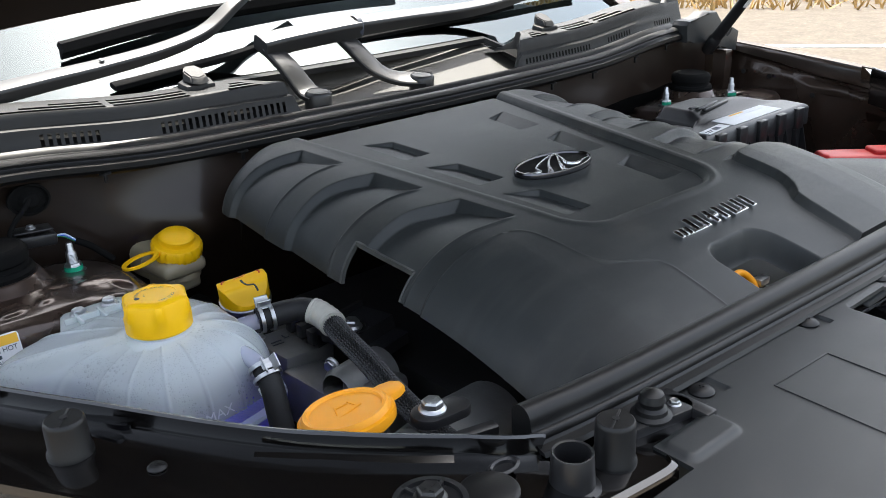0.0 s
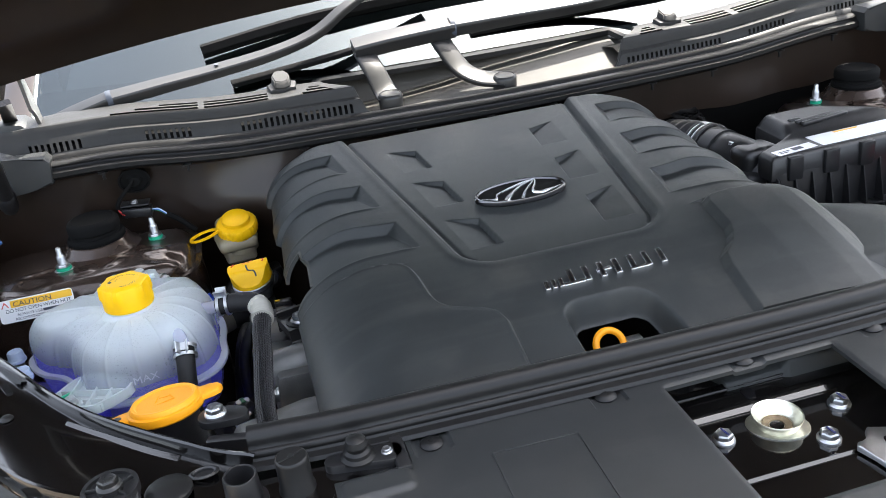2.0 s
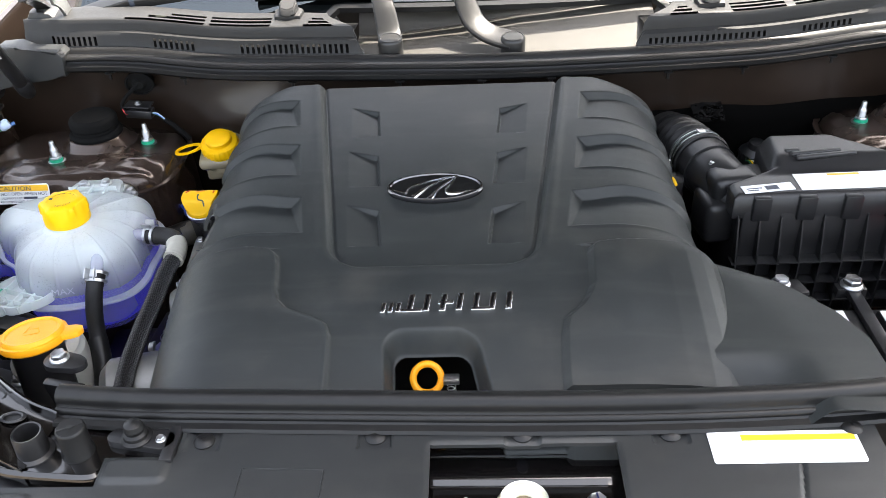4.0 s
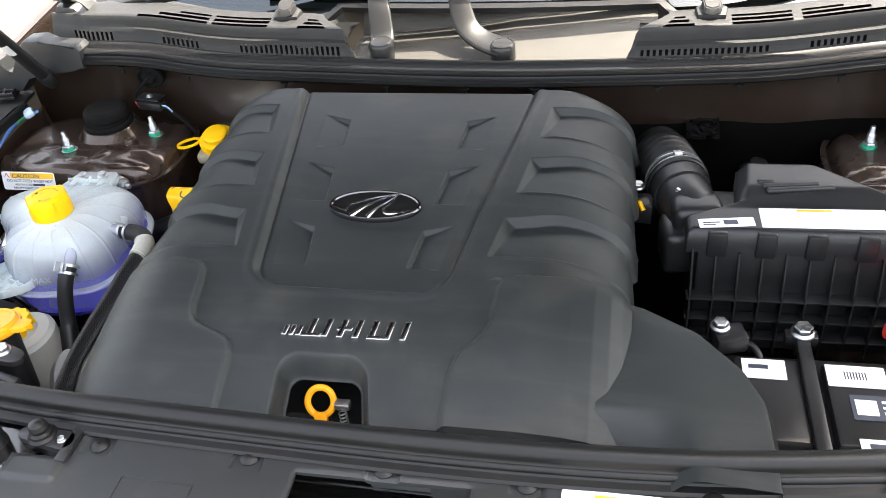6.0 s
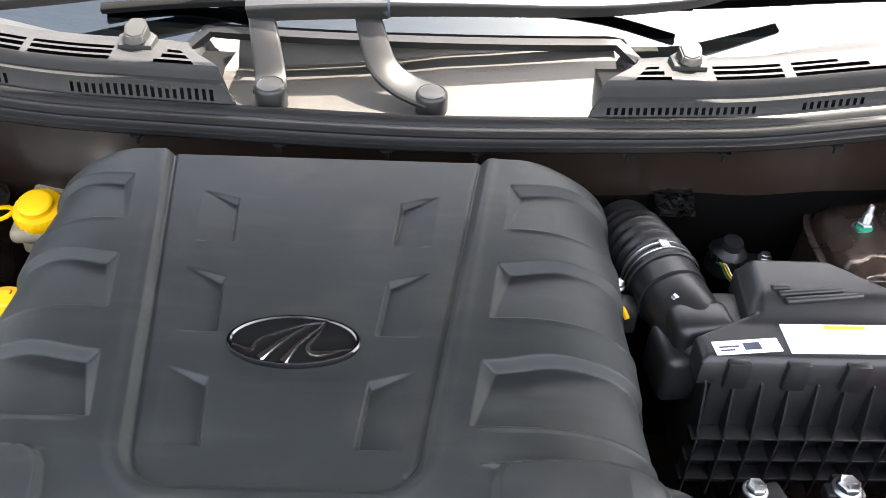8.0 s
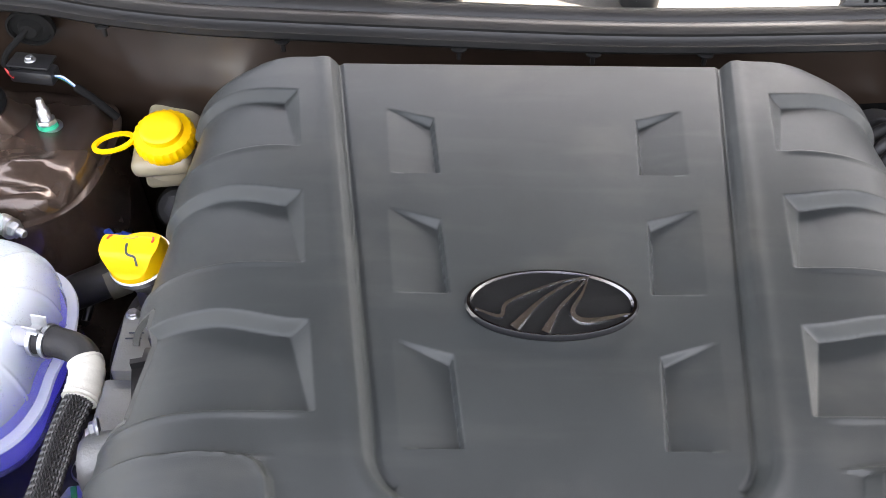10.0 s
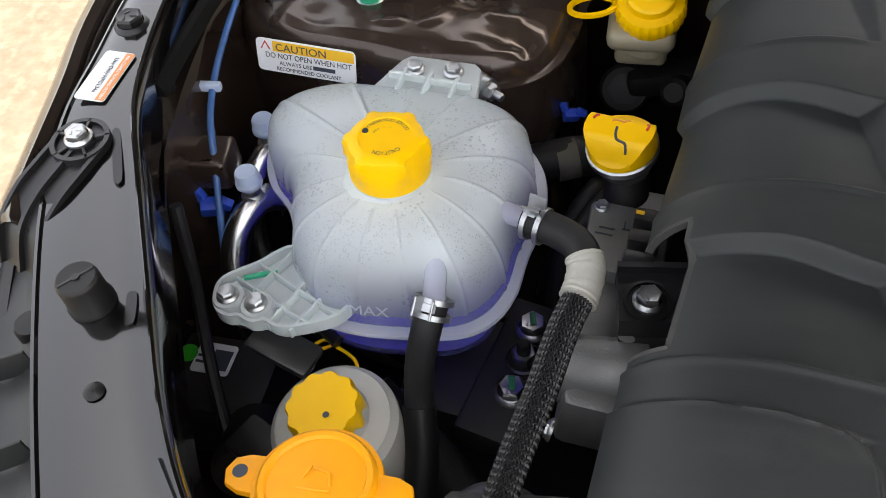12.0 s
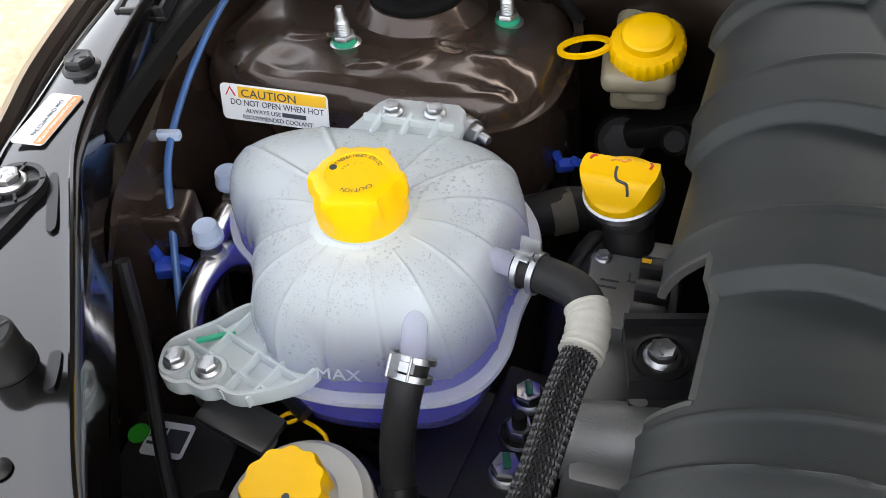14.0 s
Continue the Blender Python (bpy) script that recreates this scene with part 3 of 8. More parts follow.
def relief(x, y):
    """Height of the moulded relief above the plain top."""
    a = abs(x)
    h = 0.0
    # middle panel, sunk inside its outline
    gx, gy = a - groove_x(y), -0.206 - y
    d = max(gx, gy)
    r = 0.032
    if gx > -r and gy > -r:
        d = math.hypot(gx + r, gy + r) - r
    h -= 0.0062 * ramp(0.0045, -0.0025, d)
    h += 0.0010 * math.exp(-((d - 0.010) / 0.005) ** 2)
    if gx > gy:
        h -= 0.0022 * math.exp(-((d + 0.0035) / 0.0022) ** 2)
    # small slanted pockets of the middle panel: deepest along their inner edge
    for y0, y1, e0, e1 in ((0.125, 0.061, 0.083, 0.077), (0.013, -0.054, 0.076, 0.069), (-0.104, -0.170, 0.067, 0.060)):
        if y1 - 0.01 < y < y0 + 0.02:
            e = e0 + (e1 - e0) * (y0 - y) / (y0 - y1)
            t = (a - e) / 0.036
            if -0.1 < t < 1.0:
                top = y0 + 0.012 * max(0, t)
                h -= max(0.0, min(0.0068 * (1 - max(0.0, t)), 2.2 * (a - e + 0.002), 1.7 * (top - y), 2.4 * (y - y1)))
    # broad pockets that run down the sides: a steep back face, a sloped inner face, a floor that climbs to the front lip
    for y0, y1, e0, e1 in ((0.152, 0.084, 0.192, 0.182), (0.035, -0.034, 0.175, 0.165), (-0.083, -0.150, 0.157, 0.146)):
        if y1 - 0.01 < y < y0 + 0.02:
            back = y0 + 0.010 * step(e0, e0 + 0.07, a)
            e = e0 + (e1 - e0) * (y0 - y) / (y0 - y1)
            run = max(0.0, min(1.0, (y - y1) / (y0 - y1)))
            h -= max(0.0, min(0.0032 + 0.0088 * run, 0.80 * (a - e), 1.9 * (back - y), 2.6 * (y - y1)))
            h += 0.0014 * math.exp(-((y - y1 + 0.002) / 0.0022) ** 2) * step(e, e + 0.02, a)
    # front lobes
    table = LOBE_RIGHT if x > 0 else LOBE_LEFT
    edge = mix(table, y)
    lean = (mix(table, y + 0.003) - mix(table, y - 0.003)) / 0.006
    rear = -0.184 + 0.16 * (a - 0.173) if x > 0 else -0.178 + 0.13 * (a - 0.18)
    d = min((a - edge) / math.sqrt(1 + lean * lean), rear - y)
    if x > 0:
        h += 0.0080 * ramp(-0.0035, 0.0040, d)
    else:
        h += 0.0052 * ramp(-0.0015, 0.0022, d) + 0.0007 * math.exp(-((d - 0.003) / 0.002) ** 2)
    return h


def cover_profile(s):
    """Half section: across, drop, and how far the wall has turned down, along the length s."""
    flat, rx, rz, skirt = 0.196, 0.082, 0.070, 0.024
    if s < flat:
        return s, 0.0, 0.0
    t = (s - flat) / 0.12
    if t < 1:
        a = t * math.pi / 2
        return flat + rx * math.sin(a), rz * (1 - math.cos(a)), a
    return flat + rx + 0.01 * (t - 1), rz + skirt * (t - 1) / 0.45, math.pi / 2


def cover_point(s, y):
    a, drop, turn = cover_profile(abs(s))
    sg = 1 if s > 0 else -1
    if a > 0.196:
        a += (a - 0.196) * (0.32 if s > 0 else 0.16)
    back = step(0.165, 0.205, y)
    if a > 0.196:
        a -= (a - 0.196) * 0.35 * back ** 3
    if y < -0.17 and s > 0:
        a += (a - 0.196) * 0.05 * step(-0.17, -0.30, y) if a > 0.196 else 0
    if s > 0 and y < -0.31:
        # rounded front corner
        a -= max(0.0, a - 0.22) * 0.06 * step(-0.34, -0.40, y)
    h = relief(sg * min(a, 0.40), y) * (1 - 0.55 * math.sin(turn))
    yy, down = y, 0.0
    if y > 0.197:
        down = (y - 0.197) * 2.0
        yy = 0.197 + (y - 0.197) * 0.35
    if y < -0.40:
        down = (-0.40 - y) * 2
    if s > 0:
        k = step(-0.15, -0.20, y)
        # the right lobe: flat, then a broad chamfer, then an upright wall
        cut = mix([(0.196, 0.0), (0.240, 0.0008), (0.262, 0.0030), (0.278, 0.0085), (0.290, 0.0165), (0.299, 0.0270), (0.309, max(0.070, drop))], a)
        drop = drop * (1 - k) + k * cut
    z = cover_z(max(-0.41, y)) - drop - down
    hole = rounded_box(sg * a, y, -0.045 - 0.06 * (y + 0.31), 0.045 - 0.22 * (y + 0.31), -0.6, -0.294, 0.020)
    z -= 0.026 * step(0.004, -0.007, hole)
    return (sg * (a + h * math.sin(turn)), yy, z + h * math.cos(turn))


NOTCH = (-0.261, -0.141, -0.058)


def cover_keep(s, y):
    a, drop, turn = cover_profile(abs(s))
    sg = 1 if s > 0 else -1
    if rounded_box(sg * a, y, -0.045 - 0.06 * (y + 0.31), 0.045 - 0.22 * (y + 0.31), -0.6, -0.294, 0.020) < -0.0075:
        return False
    if s < -0.292 and y < NOTCH[1] or s < -0.306:
        return False
    return not (s < NOTCH[0] and NOTCH[1] < y < NOTCH[2])


cover = thing("engine_cover", (0, -0.1, 1.05), "dark grey moulded plastic engine cover with side pockets", "engine cover")
part("shell", grid_mesh(sorted(lin(-0.31, 0.37, 620) + [-0.306, -0.292, NOTCH[0]]), sorted(lin(-0.43, 0.225, 500) + list(NOTCH[1:])), cover_point, cover_keep), COVER, cover, smooth=60)
bm = bmesh.new()
sweep(bm, [Vector(cover_point(NOTCH[0], y)) for y in lin(NOTCH[1], NOTCH[2], 14)], [(-0.002, -0.004), (0.002, -0.004), (0.002, 0.0008), (-0.002, 0.0008)])
sweep(bm, [Vector(cover_point(s, NOTCH[2] + 0.001)) for s in lin(-0.306, NOTCH[0], 14)], [(-0.0015, -0.004), (0.0015, -0.004), (0.0015, 0.0004), (-0.0015, 0.0004)])
sweep(bm, [Vector(cover_point(s, NOTCH[1] - 0.001)) for s in lin(-0.292, NOTCH[0], 14)], [(-0.0015, -0.004), (0.0015, -0.004), (0.0015, 0.0004), (-0.0015, 0.0004)])
part("notch_edge", bm, COVER, cover)


def on_cover(x, y, up=0.0):
    return Vector((x, y, cover_z(y) + relief(x, y) + up))


# oval badge: dark field, bright rim, fanned strokes
bm = bmesh.new()
tilt = math.degrees(math.atan(0.06))
place = Matrix.Translation(on_cover(-0.001, -0.066, 0.0)) @ pose(0, 0, 0, tilt, 0, 0) @ Matrix.Diagonal((1.0, 0.49, 1.0, 1.0))
lathe(bm, [(0.056, -0.002), (0.056, 0.003), (0.054, 0.0042), (0.0, 0.0042)], place, n=64)
badge = part("badge", bm, MATT, cover, "oval black badge with chrome strokes")
bm = bmesh.new()
lathe(bm, [(0.0565, 0.001), (0.057, 0.0045), (0.0555, 0.0065), (0.0535, 0.0063), (0.052, 0.0045)], place, n=72)
part("badge_rim", bm, DARKCHROME, badge)
flat = Matrix.Translation(on_cover(-0.001, -0.066, 0.0042)) @ pose(0, 0, 0, tilt, 0, 0)


def ribbon(pts, widths, h=0.0018):
    out = bmesh.new()
    path = spline([(x, y, 0) for x, y in pts], 8)
    n = len(path)
    ring = []
    for i, p in enumerate(path):
        d = (path[min(i + 1, n - 1)] - path[max(i - 1, 0)]).normalized()
        q = Vector((d.y, -d.x, 0))
        w = mix([(k / (len(widths) - 1), v) for k, v in enumerate(widths)], i / (n - 1)) / 2
        ring.append([out.verts.new(flat @ (p + q * a * w + Vector((0, 0, b)))) for a, b in ((-1, 0), (-0.7, h), (0.7, h), (1, 0))])
    for a, b in zip(ring, ring[1:]):
        for k in range(3):
            out.faces.new((a[k], a[k + 1], b[k + 1], b[k]))
    return out


for pts, widths in (([(0.026, 0.0215), (0.004, 0.016), (-0.028, 0.0), (-0.034, -0.012), (-0.050, -0.006)], [0.001, 0.0022, 0.0030, 0.0040, 0.0015]),
                    ([(0.026, 0.0215), (0.010, 0.014), (-0.008, 0.0), (-0.026, -0.021)], [0.001, 0.0024, 0.0035, 0.0080]),
                    ([(0.026, 0.0215), (0.017, 0.010), (0.004, -0.006), (-0.006, -0.0245)], [0.001, 0.0024, 0.0035, 0.0080]),
                    ([(0.026, 0.0215), (0.021, 0.008), (0.013, -0.008), (0.022, -0.015), (0.050, -0.009)], [0.001, 0.0024, 0.0045, 0.0060, 0.0015])):
    part("badge_stroke", ribbon(pts, widths), CHROME, badge)

# chrome name plate: a row of plain slanted bars
flat = Matrix.Translation(on_cover(0.0175, -0.2615, 0.0)) @ pose(0, 0, 0, 10.5, 0, 1.0)
BARS = [(-0.070 + 0.0075 * k, 0.0050, 0.013) for k in range(3)] + [(-0.044 + 0.0165 * k, 0.0065, 0.023) for k in range(7)]
BARS = [(x, w, h, -0.012) for x, w, h in BARS] + [(-0.050, 0.022, 0.0045, -0.0125), (-0.012, 0.016, 0.0045, -0.003), (0.021, 0.020, 0.0045, -0.0125)]
for x0, w, h, low in BARS:
    for inset, hi, mat in ((0.0, 0.0030, CHROME), (0.0014, 0.0037, BADGE)):
        sl = 0.14
        o = [(x0 + inset, low + inset), (x0 + w - inset, low + inset), (x0 + w + sl * h - inset, low + h - inset), (x0 + sl * h + inset, low + h - inset)]
        bm = bmesh.new()
        slab(bm, o, -0.003, hi, 0.0006, flat)
        part("letter_bar" if mat is CHROME else "letter_fill", bm, mat, cover, "bright chrome edged bar" if mat is CHROME else "")

# side duct beside the cover
def duct(u, v):
    x = 0.27 + u * (mix([(-0.40, 0.440), (-0.375, 0.440), (-0.333, 0.438), (-0.30, 0.437), (-0.258, 0.418), (-0.21, 0.376), (-0.176, 0.318), (-0.168, 0.295)], v) - 0.27)
    return (x, v, 1.062 + 0.008 * step(1.05, 0.4, u) - 0.05 * step(0.94, 1.0, u) - 0.9 * max(0.0, -v - 0.325) * step(0.55, 0.15, u))


side_duct = thing("intake_duct_cover", (0.36, -0.3, 1.0), "flat black plastic intake duct cover beside the engine", "duct cover")
part("sheet", grid_mesh(lin(0, 1, 30), lin(-0.40, -0.168, 30), duct), COVER, side_duct, smooth=60)
bm = bmesh.new()
sweep(bm, [Vector(duct(0.96, v)) + Vector((0, 0, -0.006)) for v in lin(-0.39, -0.172, 30)], [(-0.004, -0.02), (0.004, -0.02), (0.004, 0.0), (-0.004, 0.0)])
part("edge_lip", bm, PLASTIC, side_duct)

# dipstick in the cover's front opening
dip = thing("oil_dipstick", (-0.006, -0.318, 1.0), "orange yellow ring handle of the oil dipstick", "dipstick")
bm = bmesh.new()
ring = [Vector((-0.006 + 0.0140 * math.cos(a), -0.316 + 0.009 * math.sin(a), 1.036 + 0.0112 * math.sin(a))) for a in lin(0, 2 * math.pi, 33)[:-1]]
n = len(ring)
vs = []
for i, p in enumerate(ring):
    out = (p - Vector((-0.006, -0.316, 1.036))).normalized()
    nrm = Vector((0, -0.78, 0.62))
    vs.append([bm.verts.new(p + out * (0.0036 * math.cos(b)) + nrm * (0.0032 * math.sin(b))) for b in lin(0, 2 * math.pi, 13)[:-1]])
for i in range(n):
    for k in range(12):
        bm.faces.new((vs[i][k], vs[(i + 1) % n][k], vs[(i + 1) % n][(k + 1) % 12], vs[i][(k + 1) % 12]))
part("ring_handle", bm, ORANGE, dip)
bm = bmesh.new()
block(bm, (-0.004, -0.330, 1.015), (0.014, 0.007, 0.030), 0.002, (-20, 0, 8))
part("tab", bm, ORANGE, dip)
bm = bmesh.new()
tube(bm, [(-0.003, -0.332, 1.008), (0.0, -0.325, 0.95), (0.01, -0.30, 0.88)], 0.005, 12)
part("tube", bm, DARK, dip)

# engine parts that show through the opening and along the side
engine = thing("engine", (0, -0.1, 0.5), "grey cast alloy engine with dark fittings under the cover", "engine")
bm = bmesh.new()
block(bm, (0.0, -0.08, 0.84), (0.50, 0.44, 0.24), 0.02)
block(bm, (0.0, -0.315, 0.93), (0.22, 0.05, 0.06), 0.01)
part("block", bm, DARK, engine)
bm = bmesh.new()
block(bm, (-0.024, -0.315, 0.985), (0.05, 0.02, 0.055), 0.006, (12, 0, 0))
part("plate", bm, DARK, engine)
bm = bmesh.new()
helix = [(0.018 + 0.004 * math.cos(t), -0.322 + 0.004 * math.sin(t), 0.985 + 0.0008 * t) for t in lin(0, 60, 150)]
sweep(bm, [Vector(p) for p in helix], circle(0.0008, 6))
part("spring", bm, ZINC, engine)
bm = bmesh.new()
block(bm, (0.018, -0.318, 1.036), (0.016, 0.010, 0.007), 0.001)
part("clip", bm, ZINC, engine)
bm = bmesh.new()
lathe(bm, [(0.005, 0), (0.005, 0.008), (0, 0.008)], (0.019, -0.330, 0.985), n=6)
part("nut", bm, ZINC, engine)
bm = bmesh.new()
tube(bm, [(0.032, -0.30, 0.97), (0.034, -0.33, 0.99), (0.033, -0.36, 0.985)], 0.005, 10)
tube(bm, [(0.045, -0.29, 0.99), (0.041, -0.34, 0.975), (0.04, -0.37, 0.96)], 0.007, 10)
part("pipe", bm, HOSE, engine)
# castings along the left flank
bm = bmesh.new()
block(bm, (-0.312, 0.012, 0.948), (0.060, 0.066, 0.044), 0.004, (0, 4, 4))
part("casting", bm, ALLOY, engine, "light grey cast alloy housing")
bm = bmesh.new()
block(bm, (-0.322, -0.055, 0.935), (0.050, 0.070, 0.050), 0.006, (0, 8, 4))
block(bm, (-0.300, -0.115, 0.945), (0.055, 0.040, 0.060), 0.008, (0, 6, 4))
part("casting", bm, ALLOY, engine, "light grey cast alloy housing")
bm = bmesh.new()
lathe(bm, [(0.020, -0.03), (0.024, -0.024), (0.024, 0.03), (0.018, 0.034), (0, 0.034)], (-0.305, -0.100, 0.965), (0, 90, 10), n=28)
part("casting", bm, ALLOY, engine, "light grey cast alloy housing")
bm = bmesh.new()
block(bm, (-0.305, 0.060, 0.935), (0.05, 0.03, 0.05), 0.008)
part("casting", bm, ALLOY, engine, "light grey cast alloy housing")
bm = bmesh.new()
lathe(bm, [(0.030, -0.06), (0.040, -0.05), (0.042, 0.02), (0.038, 0.05), (0.036, 0.07), (0, 0.07)], (-0.315, -0.235, 0.955), (0, 90, 12), n=36)
lathe(bm, [(0.030, 0.0), (0.034, 0.006), (0.034, 0.05), (0.028, 0.056)], (-0.345, -0.20, 0.93), (70, 0, 10), n=32)
part("intake_pipe", bm, ALLOY, engine, "smooth grey alloy intake pipe")
bm = bmesh.new()
# one pressed plate: flat seat with a raised back edge and a lower front lip
seat = pose(-0.273, -0.050, 0.0, 0, 0, 14)
own = grid_mesh(lin(-0.032, 0.032, 6), [-0.042, -0.026, -0.023, 0.016, 0.0165, 0.021, 0.0215], lambda u, v: tuple(seat @ Vector((u, v, mix([(-0.042, 0.985), (-0.026, 0.986), (-0.023, 1.000), (0.016, 1.000), (0.0165, 1.006), (0.021, 1.006), (0.0215, 0.990)], v)))))
skirt(own, 0.012)
bm = own
bracket = part("bracket", bm, PLASTIC, engine, "black cover bracket")
bm = bmesh.new()
lathe(bm, [(0.0165, 0.0), (0.0165, 0.0016), (0.0140, 0.0020), (0.0135, 0.0004), (0.0, 0.0004)], (-0.2835, -0.0600, 1.0), n=32)
part("boss", bm, RUBBER, bracket)
bm = bmesh.new()
lathe(bm, [(0.0042, 0.0), (0.0042, 0.0006), (0.0, 0.0006)], Matrix.Translation((-0.292, -0.083, 0.9862)) @ Matrix.Diagonal((1.3, 0.8, 1, 1)), n=18)
part("hole", bm, ALLOY, bracket)

# ---- fixings ----
def hex_bolt(bm, m, r=0.0055, flange=0.0080, h=0.006):
    lathe(bm, [(flange * 0.98, -0.001), (flange, 0.0006), (flange * 0.9, 0.0018), (r * 1.12, 0.0024)], m, n=24)
    lathe(bm, [(r * 1.15, 0.002), (r * 1.15, h - 0.001), (r * 0.98, h), (r * 0.80, h - 0.0003), (0, h - 0.0003)], m, n=6)
    for k in range(3):
        block(bm, (r * 0.45 * math.cos(2.1 * k), r * 0.45 * math.sin(2.1 * k), h - 0.0002), (r * 0.5, r * 0.18, 0.0004), 0.0, (0, 0, 50 * k), 1, m)
    return bm


BOLT_MESH = finish(hex_bolt(bmesh.new(), Matrix.Identity(4)), ZINC, 30, "bolt")


def bolt(parent, at, turn=(0, 0, 0), size=1.0, name="bolt", label="", mesh=None):
    ob = part(name, mesh or BOLT_MESH, None, parent, label)
    ob.matrix_basis = pose(*at, *turn) @ Matrix.Diagonal((size, size, size, 1))
    return ob


bolt(engine, (-0.2835, -0.0600, 1.0015), (0, 0, 20), 1.35)
bolt(engine, (-0.325, -0.085, 0.985), (0, -90, 20), 1.0)
bolt(engine, (-0.325, -0.150, 0.965), (0, -80, 0), 1.0)
bolt(engine, (-0.334, 0.037, 0.971), (0, 0, 20), 0.75)
for x, y, dx, dy, mat in ((-0.326, 0.017, 0.012, 0.0010, INK), (-0.327, 0.011, 0.013, 0.0010, INK), (-0.312, 0.020, 0.006, 0.0010, INK), (-0.314, 0.024, 0.001, 0.006, INK)):
    bm = bmesh.new()
    block(bm, (x, y, 0.9712 + (x + 0.32) * -0.07), (dx, dy, 0.0008), 0.0, (0, 4, 4))
    part("pen_mark", bm, mat, engine, "black pen mark")
for y in (0.022, 0.002, -0.018):
    bm = bmesh.new()
    block(bm, (-0.297, y, 0.982), (0.022, 0.012, 0.016), 0.002)
    part("clip_tab", bm, PLASTIC, engine)
bm = bmesh.new()
block(bm, (-0.304, 0.022, 0.9905), (0.006, 0.003, 0.001), 0.0)
part("paint_dab", bm, LABELYELLOW, engine)
bolt(engine, (-0.325, 0.095, 1.0), (20, -20, 0), 1.0)
bolt(engine, (-0.338, -0.178, 0.965), (0, -80, 0), 0.9)

# ---- front seal and radiator cover panel ----
FRONT_LINE = [(-0.352, -0.362), (-0.27, -0.370), (-0.10, -0.377), (0.093, -0.383), (0.25, -0.383), (0.39, -0.376), (0.52, -0.360)]
seal = thing("front_bay_seal", (CENTRE, -0.38, 1.05), "black rubber bulb seal along the front edge", "rubber seal")
bm = bmesh.new()
prof = [(-0.0135, -0.012)] + [(-0.0035 + 0.0100 * math.cos(a), 0.0045 + 0.0100 * math.sin(a)) for a in lin(math.pi, -0.1, 13)] + [(0.0068, 0.0010), (0.0080, -0.0005)] + [(0.0085 + 0.0040 * math.cos(a), -0.0045 + 0.0040 * math.sin(a)) for a in lin(1.5, -0.6, 6)] + [(0.0135, -0.0085), (0.020, -0.0095), (0.022, -0.0125)]
sweep(bm, spline([(x, y, 1.060) for x, y in FRONT_LINE], 10), [(u, v) for u, v in prof])
part("bulb", bm, RUBBER, seal)
for flip in (False, True):
    line = spline([(*p, 0) for p in (RIM_IN[:-2] if flip else RIM_IN)], 8)
    n = len(line)
    pts = [Vector((2 * CENTRE - p.x if flip else p.x, p.y, rim_height(i / (n - 1)) + 0.004)) for i, p in enumerate(line)]
    bm = bmesh.new()
    side = -1 if flip else 1
    sweep(bm, pts, [(-0.001 * side, -0.018), (-0.0022 * side, 0.0095), (-0.0008 * side, 0.0112), (0.0010 * side, 0.0108), (0.0022 * side, 0.0090), (0.0026 * side, 0.0), (0.002 * side, -0.018)])
    part("edge_strip", bm, GLOSS, seal, "thin black edge strip")


def panel_keep(x, y):
    if -0.0005 < x < 0.1665 and -0.572 < y < -0.4115:
        return False
    lx = x if x < CENTRE else 2 * CENTRE - x
    if lx < -0.228 and y > -0.422:
        return False
    if lx < -0.2925 and y > -0.4535:
        return False
    return True


def panel_z(x, y):
    z = 1.0465 + 0.02 * (y + 0.40)
    # raised pads and embossed rectangle
    for x0, x1, y0, y1, h, w in ((-0.288, -0.232, -0.450, -0.425, 0.0035, 0.003), (-0.398, -0.345, -0.60, -0.462, 0.003, 0.002)):
        d = rounded_box(x, y, x0, x1, y0, y1, 0.006)
        z += h * step(w, -w, d)
    d = rounded_box(x, y, 0.0, 0.166, -0.572, -0.412, 0.004)
    z -= 0.0016 * step(0.004, 0.0, d)
    for sx in (-0.207, -0.050, 0.083, 0.215):
        z -= 0.003 * step(0.016, 0.0145, abs(x - sx)) * step(-0.4155, -0.4140, y)
    z -= 0.002 * step(0.0025, 0.0005, abs(x - (0.318 + 0.25 * (y + 0.45))))
    return z


panel = thing("radiator_cover_panel", (CENTRE, -0.5, 1.0), "matt black plastic radiator cover panel with latch opening", "cover panel")
xs = lin(-0.404, 0.572, 489)
bm = grid_mesh(xs, lin(-0.72, -0.392, 165), lambda x, y: (x, y, panel_z(x, y)), panel_keep)
part("sheet", skirt(bm, 0.004), TRIM, panel, smooth=40)


for a, b in (((-0.165, -0.436), (-0.092, -0.439)), ((-0.165, -0.436), (-0.1675, -0.60)), ((-0.092, -0.439), (-0.0945, -0.60))):
    bm = bmesh.new()
    c = ((a[0] + b[0]) / 2, (a[1] + b[1]) / 2)
    block(bm, (*c, panel_z(*c) + 0.0001), (math.hypot(b[0] - a[0], b[1] - a[1]), 0.0016, 0.0016), 0.0005, (0, 0, math.degrees(math.atan2(b[1] - a[1], b[0] - a[0]))))
    bm.verts.ensure_lookup_table()
    if abs(b[0] - a[0]) < 0.01:
        bmesh.ops.transform(bm, matrix=Matrix.Translation((*c, panel_z(*c))) @ pose(0, 0, 0, math.degrees(math.atan(0.02)), 0, 0) @ Matrix.Translation((-c[0], -c[1], -panel_z(*c))), verts=bm.verts)
    part("moulded_line", bm, TRIM, panel)


